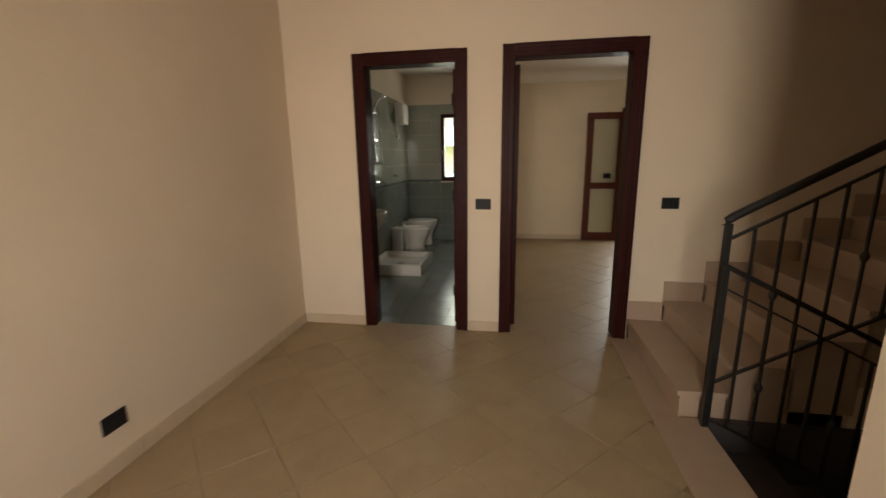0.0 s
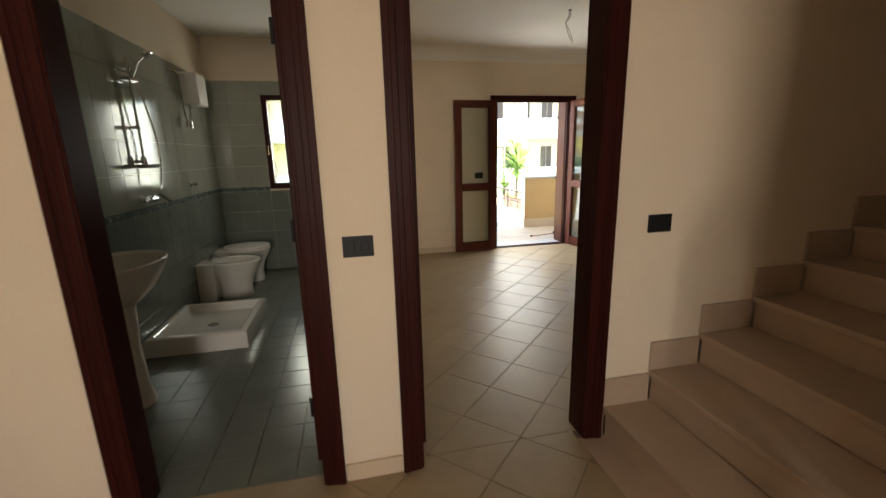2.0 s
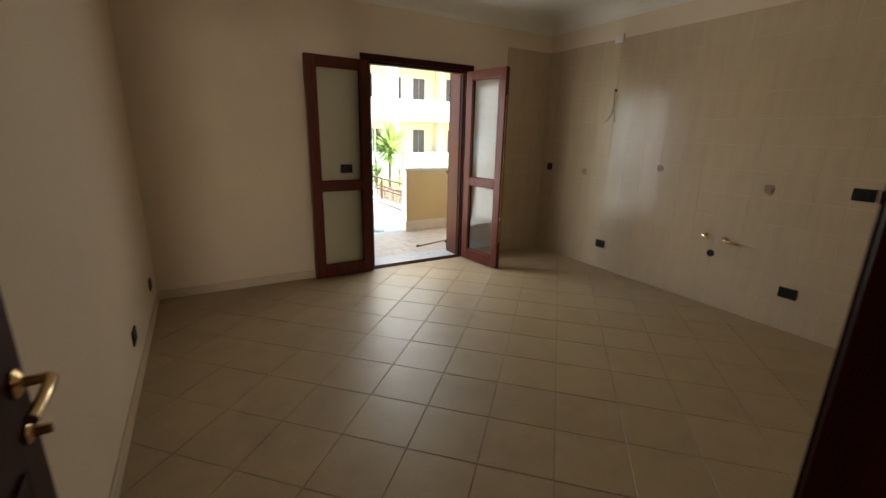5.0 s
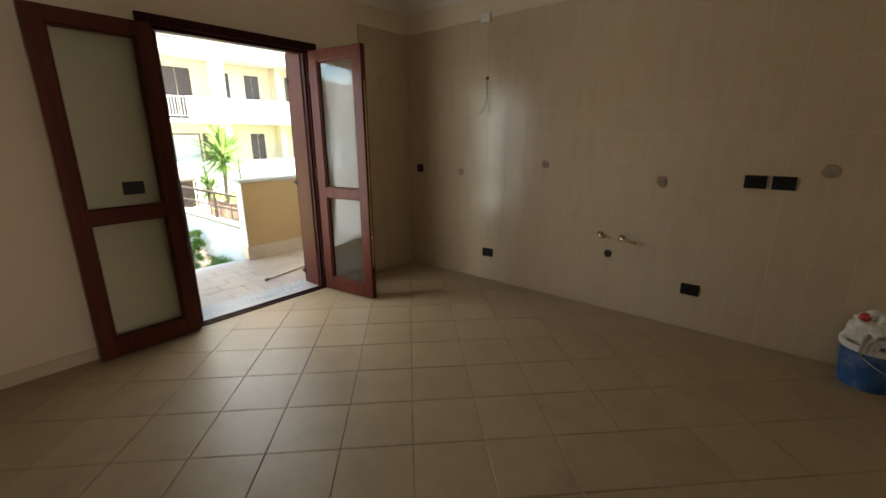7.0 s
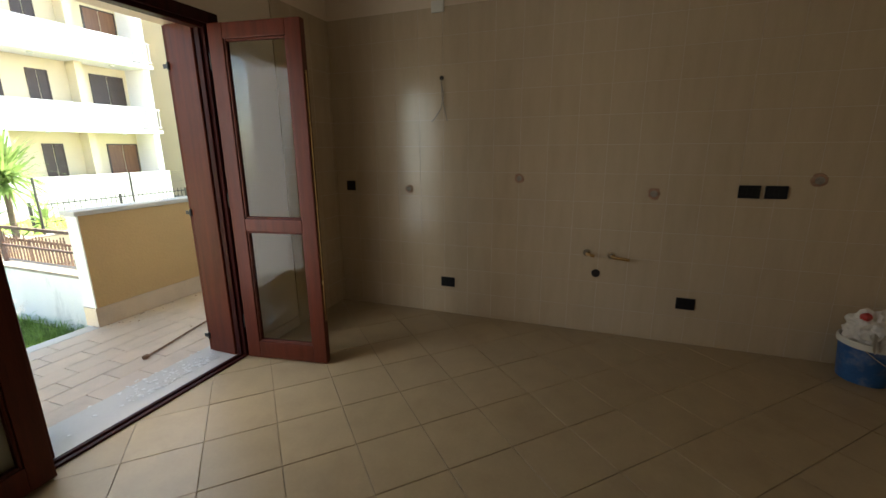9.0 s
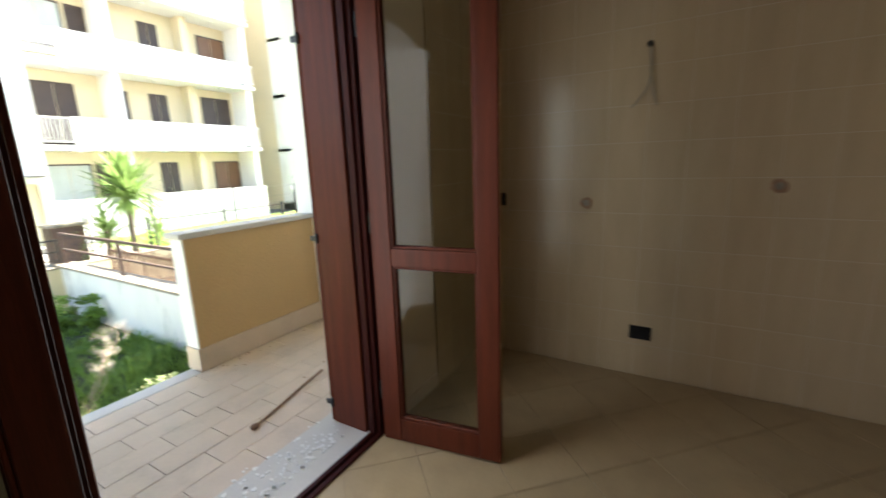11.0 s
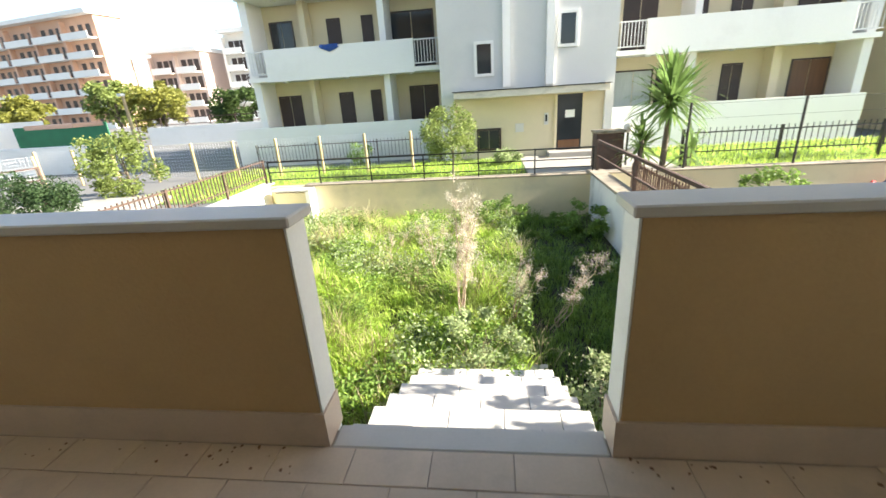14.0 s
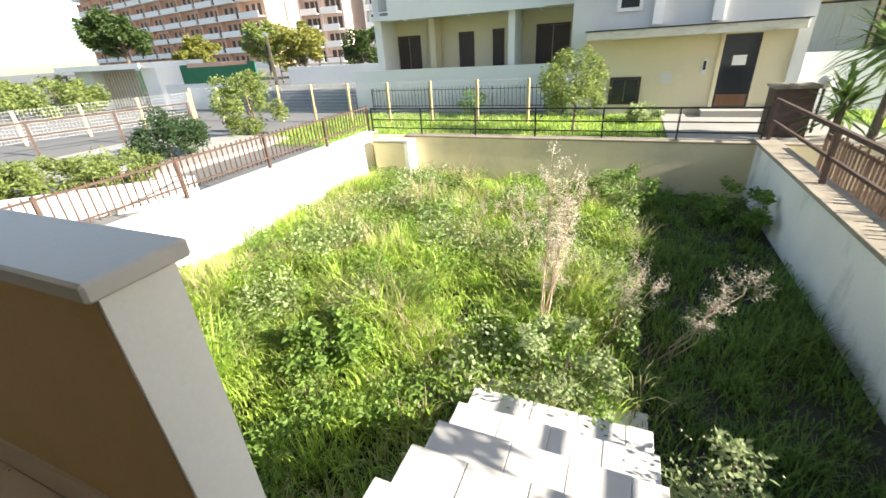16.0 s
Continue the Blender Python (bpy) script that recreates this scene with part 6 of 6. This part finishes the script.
def post_fence(label, a, b, gap, height, wires):
    """A fence of cream concrete posts with a mesh of thin wires between them."""
    f = thing("post_fence", label, "fence", "street fences", (a[0], a[1], OG))
    a, b = Vector((*a, OG)), Vector((*b, OG))
    d = b - a
    n = round(d.length / gap)
    bm = bmesh.new()
    box(bm, -0.036, -0.036, 0, 0.036, 0.036, height)
    soften(bm, 0.01, 1)
    me = finish("post", bm, CAP_CREAM)
    for k in range(n + 1):
        ob = new("post", me)
        ob.parent = f
        ob.matrix_parent_inverse = f.matrix_basis.inverted()
        ob.location = a + d * k / n
    for k in range(wires):
        bm = bmesh.new()
        z = OG + height * (0.12 + 0.86 * k / (wires - 1))
        tube(bm, (Vector((a.x, a.y, z)), Vector((b.x, b.y, z))), 0.003, 5)
        part("wire", bm, RAIL_WHITE, f)
    bm = bmesh.new()
    m = int(d.length / 0.09)
    for k in range(m):
        p = a + d * (k + 0.5) / m
        box(bm, p.x - 0.002, p.y - 0.002, OG + 0.1 * height, p.x + 0.002, p.y + 0.002, OG + height)
    tagged(part("wire_mesh", bm, RAIL_WHITE, f), kind="stuff")


CAP_CREAM = mat("cream_concrete_post", (0.50, 0.38, 0.21), 0.85, 0.12, 5, 60, 0.2)
post_fence("cream posts and pale wire fence before the building", (-11.5, 19.2), (0.6, 19.2), 1.42, 1.12, 11)
post_fence("wire fence with cream posts along the road", (-11.5, 19.1), (-14.5, 12.0), 1.5, 1.0, 10)
picket_fence("road_railing", "rusty red pipe railing along the road", (-9.4, 17.4, 0), (-12.4, 10.6, 0), OG, 0.10, 0, RUST, 1.8, ((0.08, 0.022), (-0.25, 0.018)), group="street fences", post=0.03)
picket_fence("iron_fence", "dark iron picket fence before the building", (-5.2, 21.2, 0), (1.2, 21.2, 0), OG, 0.0, 0.12, RUST, 2.1, ((-0.05, 0.012), (-0.55, 0.012)), group="street fences")
picket_fence("iron_fence", "black iron picket fence before the lawn", (7.4, 18.0, 0), (16.0, 18.0, 0), OG, 0.12, 0.13, BLACK_IRON, 2.4, ((0.05, 0.012), (-0.40, 0.012)), group="street fences", post=0.028)


def brick_box(x0, y0, x1, y1, z1):
    p = thing("entrance_pillar", "brown low pillar box beside the entrance path", "pillar", at=(x0, y0, OG))
    part("body", blocks((x0, y0, OG, x1, y1, z1 - 0.06)), RUST, p)
    part("cap", blocks((x0 - 0.04, y0 - 0.04, z1 - 0.059, x1 + 0.04, y1 + 0.04, z1), bevel=0.01), CONCRETE, p, "grey concrete cap")


brick_box(5.42, 18.0, 6.05, 18.5, 0.20)


def globe_lamp(x, y, h):
    l = thing("globe_lamp", "garden lamp with white globe on a dark post", "lamp", "globe lamps", (x, y, OG))
    bm = bmesh.new()
    tube(bm, ((x, y, OG), (x, y, OG + h)), 0.025, 10)
    part("post", bm, BLACK_IRON, l)
    bm = bmesh.new()
    bmesh.ops.create_uvsphere(bm, u_segments=20, v_segments=12, radius=0.12, matrix=Matrix.Translation((x, y, OG + h + 0.10)))
    part("globe", bm, WHITE_PLASTIC, l, "white globe", True)


globe_lamp(6.28, 18.5, 0.85)
globe_lamp(12.28, 18.0, 1.2)

# street to the west
structure("pavement_west", blocks((-9.5, 8.0, OG - 0.1, -5.0, 16.6, OG + 0.10)), PAVING, "raised pale pavement strip with kerb", "pavement")
structure("wall_low_white", blocks((-6.4, 11.0, OG, -6.2, 11.4, OG + 0.35)), WHITE_PLASTER, "low white planter wall", "wall")


def planter_wall():
    w = thing("planter_wall", "low white planter wall beside the hedge", "wall", at=(-5.4, 12.5, OG))
    bm = bmesh.new()
    box(bm, 0, -0.09, 0.0, 3.7, 0.09, 0.40)
    soften(bm, 0.01, 1)
    bm.transform(pose(-5.8, 9.9, OG, 0, 0, 42))
    part("wall_body", bm, WHITE_PLASTER, w)


planter_wall()


def gate_house():
    g = thing("gate_house", "white gateway with flat roof and open bars", "gate", at=(-18.5, 22, OG))
    part("pier", blocks((-22.6, 21.8, OG, -21.3, 24.0, 1.06)), WHITE_FACADE, g)
    part("pier", blocks((-17.6, 21.8, OG, -16.6, 23.0, 1.06)), WHITE_FACADE, g)
    part("flat_roof", blocks((-23.2, 21.3, 1.061, -16.9, 24.6, 1.29)), WHITE_FACADE, g, "flat white roof")
    part("side_wall", blocks((-16.599, 22.0, OG, -12.9, 22.4, 0.30)), WHITE_FACADE, g)
    for k in range(14):
        part("gate_bar", blocks((-20.7 + k * 0.22, 22.0, OG + 0.1, -20.66 + k * 0.22, 22.04, 0.95)), CAP_CREAM, g)
    part("roof_tiles", blocks((-15.6, 22.6, 0.95, -13.4, 24.0, 1.12), bevel=0.02), ORANGE_WALL, g, "red tiled strip")


ORANGE_WALL = mat("orange_brick_facade", (0.60, 0.38, 0.27), 0.9, 0.12, 0.4, 20, 0.1)
GREEN_NET = mat("green_shade_net", (0.02, 0.13, 0.06), 0.8, 0.2, 1.5, 40, 0.2)
PALE_NET = mat("pale_green_net", (0.16, 0.36, 0.20), 0.8, 0.2, 1.5, 40, 0.2)
gate_house()
solid("green_screen", blocks((-28.5, 32.0, OG, -21.0, 32.08, 1.0)), GREEN_NET, "green shade net screen along a fence", "screen")
solid("green_screen", blocks((-33.0, 31.0, OG, -28.6, 31.08, 0.8)), PALE_NET, "pale green faded net screen along a fence", "screen")
solid("far_white_wall", blocks((-20.0, 34.0, OG, -6.5, 34.2, 0.4)), WHITE_FACADE, "low white wall with grey fence far off", "wall")
picket_fence("far_fence", "grey fence on the far white wall", (-22, 35.5, 0), (-7, 35.5, 0), OG, 0.95, 0, RUST, 1.8, ((0.9, 0.02), (0.5, 0.015), (0.1, 0.015)), group="street fences", post=0.03)


def street_lamp(x, y, h):
    l = thing("street_lamp", "pale street lamp post", "street lamp", at=(x, y, OG))
    bm = bmesh.new()
    tube(bm, ((x, y, OG), (x, y, OG + h)), 0.09, 10, radii=[0.11, 0.07])
    part("post", bm, CAP_CREAM, l)
    part("lamp_head", blocks((x - 0.12, y - 0.25, OG + h, x + 0.12, y + 0.05, OG + h + 0.14), bevel=0.03), RAIL_WHITE, l)


street_lamp(-16.6, 29.0, 3.0)


def far_block(name, label, corner, angle, length, depth, storeys, wall, floor_h=3.0):
    """A far block of flats with balconies on every storey."""
    f = thing(name, label, "building", "far blocks", (*corner, OG))
    m = pose(corner[0], corner[1], OG, 0, 0, angle)

    def put(n, boxes, material, parent, label=""):
        bm = blocks(*boxes)
        bm.transform(m)
        return part(n, bm, material, parent, label)

    put("wall", ((-length, 0, 0, 0, depth, storeys * floor_h + 0.6),), wall, f)
    put("roof", ((-length - 0.5, -1.6, storeys * floor_h + 0.601, 0.5, depth + 0.5, storeys * floor_h + 1.3),), WHITE_FACADE, f, "white roof edge")
    bays = max(2, round(length / 7.5))
    w = length / bays
    for s in range(storeys):
        z = s * floor_h
        for k in range(bays):
            a = -length + k * w
            put("balcony", ((a + 0.5, -1.4, z - 0.1, a + w - 0.5, -0.001, z + 0.1), (a + 0.5, -1.5, z - 0.1, a + w - 0.5, -1.401, z + 1.0)), WHITE_FACADE, f, "white balcony")
            for q in (0.18, 0.45, 0.70):
                put("window", ((a + w * q, -0.06, z + 0.2, a + w * q + 1.0, -0.002, z + 2.3),), DARK_SHUTTER, f)
            put("pier", ((a - 0.25, -0.9, z, a + 0.25, -0.002, z + floor_h - 0.01),), wall, f)


far_block("far_apartment_block", "orange brick apartment block with rows of white balconies", (-65.0, 82.0), -10.0, 82, 5, 6, ORANGE_WALL, 3.05)
far_block("far_white_block", "pale far building with few openings", (-36.0, 95.0), 0.0, 9, 8, 1, WHITE_FACADE, 2.4)
PINK_WALL = mat("pink_grey_facade", (0.60, 0.47, 0.40), 0.9, 0.08, 0.4, 20, 0.1)
far_block("far_pink_block", "pinkish far apartment block with plain end wall", (-51.0, 88.0), 0.0, 10, 10, 4, PINK_WALL, 3.0)
far_block("far_white_tower", "tall pale far apartment tower", (-39.0, 92.0), 0.0, 9, 9, 5, WHITE_FACADE, 3.0)

leafy_bush("pine_tree", "dark green broad pine tree in the distance", (-62.0, 50.0, OG), 4.2, 8.6, 8000, 0.60, 0.16, TREE_LEAF, 51, 0.25, 3.2, category="tree")
leafy_bush("street_tree", "yellowing street tree in the distance", (-42.0, 45.0, OG), 2.4, 4.2, 4200, 0.35, 0.10, YELLOW_LEAF, 52, 0.15, 1.2, category="tree")
leafy_bush("street_tree", "green street tree before the orange block", (-32.0, 45.0, OG), 2.2, 5.0, 4200, 0.35, 0.10, BUSH_LEAF, 53, 0.15, 1.2, category="tree")
leafy_bush("street_tree", "olive green street tree in the distance", (-25.0, 42.0, OG), 2.4, 4.4, 4200, 0.35, 0.10, YELLOW_LEAF, 54, 0.15, 0.9, category="tree")
leafy_bush("street_tree", "dark green tree behind the far wall", (-20.5, 46.0, OG), 3.0, 3.8, 4500, 0.35, 0.10, TREE_LEAF, 55, 0.15, 0.6, category="tree")
leafy_bush("street_tree", "dark green tree behind the far wall", (-14.5, 48.0, OG), 3.2, 3.4, 4500, 0.35, 0.10, TREE_LEAF, 56, 0.15, 0.5, category="tree")
for k, (x, y) in enumerate(((-26.5, 19.5), (-23.5, 20.2), (-29.5, 19.0), (-20.5, 19.6))):
    leafy_bush("road_hedge", "green hedge bushes beyond the road", (x, y, OG), 1.9, 1.5, 3600, 0.16, 0.05, BUSH_LEAF, 60 + k, 0.05, 0.1, 0.6)
structure("backdrop_hills", blocks((-400, 380, -1, 400, 381, 4.0)), LAWN, "distant low green horizon", "backdrop")

# ---------------------------------------------------------------- tiles, piece by piece
def under(ob, parent):
    ob.parent = parent
    ob.matrix_parent_inverse = parent.matrix_basis.inverted()
    return ob


MESHES = {}


def tile_piece(name, w, h, t, material, chamfer=0.0018):
    """A tile with chamfered edges, lying on its back at the origin; alike ones share the mesh."""
    key = (name, round(w, 3), round(h, 3), material.name)
    if key not in MESHES:
        bm = bmesh.new()
        c = chamfer
        low = [bm.verts.new(p) for p in ((0, 0, 0), (w, 0, 0), (w, h, 0), (0, h, 0))]
        mid = [bm.verts.new(p) for p in ((0, 0, t - c), (w, 0, t - c), (w, h, t - c), (0, h, t - c))]
        top = [bm.verts.new(p) for p in ((c, c, t), (w - c, c, t), (w - c, h - c, t), (c, h - c, t))]
        for a, b in ((low, mid), (mid, top)):
            for k in range(4):
                bm.faces.new((a[k], a[(k + 1) % 4], b[(k + 1) % 4], b[k]))
        bm.faces.new(top)
        MESHES[key] = finish(name, bm, material)
    return MESHES[key]


def clip(poly, axis, value, keep_more):
    """The part of an outline on one side of a straight cut."""
    out = []
    for p, q in zip(poly, poly[1:] + poly[:1]):
        a, b = (p[axis] - value) * (1 if keep_more else -1), (q[axis] - value) * (1 if keep_more else -1)
        if a >= 0:
            out.append(p)
        if a * b < 0:
            u = a / (a - b)
            out.append((p[0] + u * (q[0] - p[0]), p[1] + u * (q[1] - p[1])))
    return out


def diagonal_floor(parent, x0, y0, x1, y1, pitch=0.332, joint=0.0028, thick=0.006, u0=5.05, v0=2.46):
    """Square tiles laid at 45 degrees, cut along the walls."""
    s = math.sqrt(0.5)
    full = None
    for i in range(-40, 40):
        for j in range(-40, 40):
            u, v = u0 + i * pitch, v0 + j * pitch
            corners = [(u + a * (pitch - joint), v + b * (pitch - joint)) for a, b in ((0, 0), (1, 0), (1, 1), (0, 1))]
            xy = [((p - q) * s, (p + q) * s) for p, q in corners]
            if max(p[0] for p in xy) < x0 or min(p[0] for p in xy) > x1 or max(p[1] for p in xy) < y0 or min(p[1] for p in xy) > y1:
                continue
            tilt = (random.uniform(-0.0012, 0.0012), random.uniform(-0.0012, 0.0012))
            if all(x0 < p[0] < x1 and y0 < p[1] < y1 for p in xy):
                ob = under(new("floor_tile", tile_piece("floor_tile", pitch - joint, pitch - joint, thick, FLOOR_TILE)), parent)
                ob.location = (xy[0][0], xy[0][1], -thick + random.uniform(-0.0004, 0.0004))
                ob.rotation_euler = (tilt[0], tilt[1], radians(45))
                continue
            for axis, value, more in ((0, x0, True), (0, x1, False), (1, y0, True), (1, y1, False)):
                xy = clip(xy, axis, value, more) if len(xy) > 2 else []
            if len(xy) > 2 and abs(sum(p[0] * q[1] - q[0] * p[1] for p, q in zip(xy, xy[1:] + xy[:1]))) > 0.002:
                bm = bmesh.new()
                prism(bm, xy, -thick, 0.0)
                under(new("floor_tile", finish("floor_tile", bm, FLOOR_TILE)), parent)


def floor_bed(name, label):
    return tagged(new(name), label, "floor", kind="structure")


diagonal_floor(floor_bed("floor_hall", "beige ceramic hall floor tiles laid diagonally"), HX0 + 0.002, -2.49, 1.160, WY0 + 0.06)
diagonal_floor(floor_bed("floor_kitchen", "beige ceramic kitchen floor tiles laid diagonally"), KX0 + 0.002, WY0 + 0.063, KX1 - 0.012, KY1 - 0.006)


def wall_tiles(parent, origin, along, rows, w, run, material_at, joint=0.0026, thick=0.009, start=0.0):
    """Upright tiles from the origin along a wall; rows are heights from the floor up; material_at gives each row's material."""
    a = Vector(along)
    turn = Matrix(((a.x, 0, a.y), (a.y, 0, -a.x), (0, 1, 0))).to_4x4()
    x = -start
    while x < run - 0.004:
        left, right = max(0, x), min(run, x + w)
        for k, (z0, z1) in enumerate(zip(rows, rows[1:])):
            me = tile_piece("wall_tile", right - left - joint, z1 - z0 - joint, thick, material_at(k), 0.0004)
            ob = under(new("wall_tile", me), parent)
            ob.matrix_basis = Matrix.Translation(Vector(origin) + a * left + Vector((0, 0, z0))) @ turn @ pose(0, 0, random.uniform(-0.0002, 0.0002), random.uniform(-0.07, 0.07), random.uniform(-0.07, 0.07), 0)
        x += w


k_rows = [0.198 * k for k in range(13)]
structure("wall_tile_grout", blocks((KX1 - 0.0078, WY1 + 0.001, 0.001, KX1 - 0.0002, KY1 - 0.012, 2.374), (3.827, KY1 - 0.0078, 0.001, KX1 - 0.0088, KY1 - 0.0002, 2.374)), TILE_GROUT, "pale grout between the kitchen tiles")
kt = tagged(new("wall_tiles_kitchen"), "glossy beige square kitchen wall tiles", "tiles", kind="structure")
wall_tiles(kt, (KX1, KY1 - 0.011, 0.0), (0, -1, 0), k_rows, 0.20, KY1 - 0.011 - WY1, lambda k: WALL_TILE)
kn = tagged(new("wall_tiles_kitchen_corner"), "glossy beige square tiles in the kitchen corner", "tiles", kind="structure")
wall_tiles(kn, (3.825, KY1, 0.0), (1, 0, 0), k_rows, 0.20, KX1 - 3.825, lambda k: WALL_TILE)

b_rows = [0.0, 0.2475, 0.495, 0.7425, 0.99, 1.045, 1.287, 1.529, 1.771, 2.013, 2.255]
BATH_BORDER = mat("bath_border_tile", (0.10, 0.13, 0.12), 0.15, 0.5, 30, 90, 0.1, stain=(0.45, 0.45, 0.38), stain_scale=25, stain_amount=0.9)
bath_of = lambda k: BATH_DARK if k < 4 else BATH_BORDER if k == 4 else BATH_LIGHT
bw = tagged(new("wall_tiles_bath"), "green-grey and pale glossy bathroom wall tiles", "tiles", kind="structure")
wall_tiles(bw, (HX0, WY1, 0.0), (0, 1, 0), b_rows, 0.20, BY1 - WY1, bath_of)
bn = tagged(new("wall_tiles_bath_window"), "glossy bathroom tiles around the window", "tiles", kind="structure")
for a, b in ((HX0 + 0.011, BWIN[0]), (BWIN[1], BX1)):
    wall_tiles(bn, (a, BY1, 0.0), (1, 0, 0), b_rows, 0.20, b - a, bath_of)
wall_tiles(bn, (BWIN[0], BY1, 0.0), (1, 0, 0), b_rows[:5], 0.20, BWIN[1] - BWIN[0], bath_of)
wall_tiles(bn, (BWIN[0], BY1, 0.0), (1, 0, 0), [2.10, 2.255], 0.20, BWIN[1] - BWIN[0], lambda k: BATH_LIGHT)
be = tagged(new("wall_tiles_bath_east"), "green-grey and pale glossy bathroom wall tiles", "tiles", kind="structure")
wall_tiles(be, (BX1, BY1 - 0.011, 0.0), (0, -1, 0), b_rows, 0.20, BY1 - WY1 - 0.011, bath_of)
bf = tagged(new("floor_bath"), "green-grey glossy bathroom floor tiles", "floor", kind="structure")
x = HX0 + 0.011
while x < BX1 - 0.01:
    y = WY0 + 0.065
    while y < BY1 - 0.01:
        w, h = min(0.20, BX1 - x), min(0.20, BY1 - y)
        ob = under(new("floor_tile", tile_piece("floor_tile", w - 0.003, h - 0.003, 0.006, BATH_FLOOR)), bf)
        ob.location = (x, y, -0.006 + random.uniform(-0.0003, 0.0003))
        ob.rotation_euler = (random.uniform(-0.001, 0.001), random.uniform(-0.001, 0.001), 0)
        y += 0.20
    x += 0.20

tf = tagged(new("terrace_tiles"), "pinkish stone terrace tiles laid in running bond", "floor", kind="structure")
for r in range(8):
    y1 = 8.44 - 0.16 * r
    y0 = max(y1 - 0.16, EY1 + 0.021)
    x = -4.0 + (0.15 if r % 2 else 0.0) + 0.02 * (r % 3)
    while x < 4.32:
        a, b = x, min(x + 0.30, 4.325)
        if b > 0.2 and b - a > 0.02 and y1 - y0 > 0.02:
            ob = under(new("terrace_tile", tile_piece("terrace_tile", b - a - 0.003, y1 - y0 - 0.003, 0.012, TERRACE_TILE, 0.0015)), tf)
            ob.location = (a, y0, -0.012 + random.uniform(-0.0008, 0.0008))
            ob.rotation_euler = (random.uniform(-0.002, 0.002), random.uniform(-0.002, 0.002), 0)
        x += 0.30
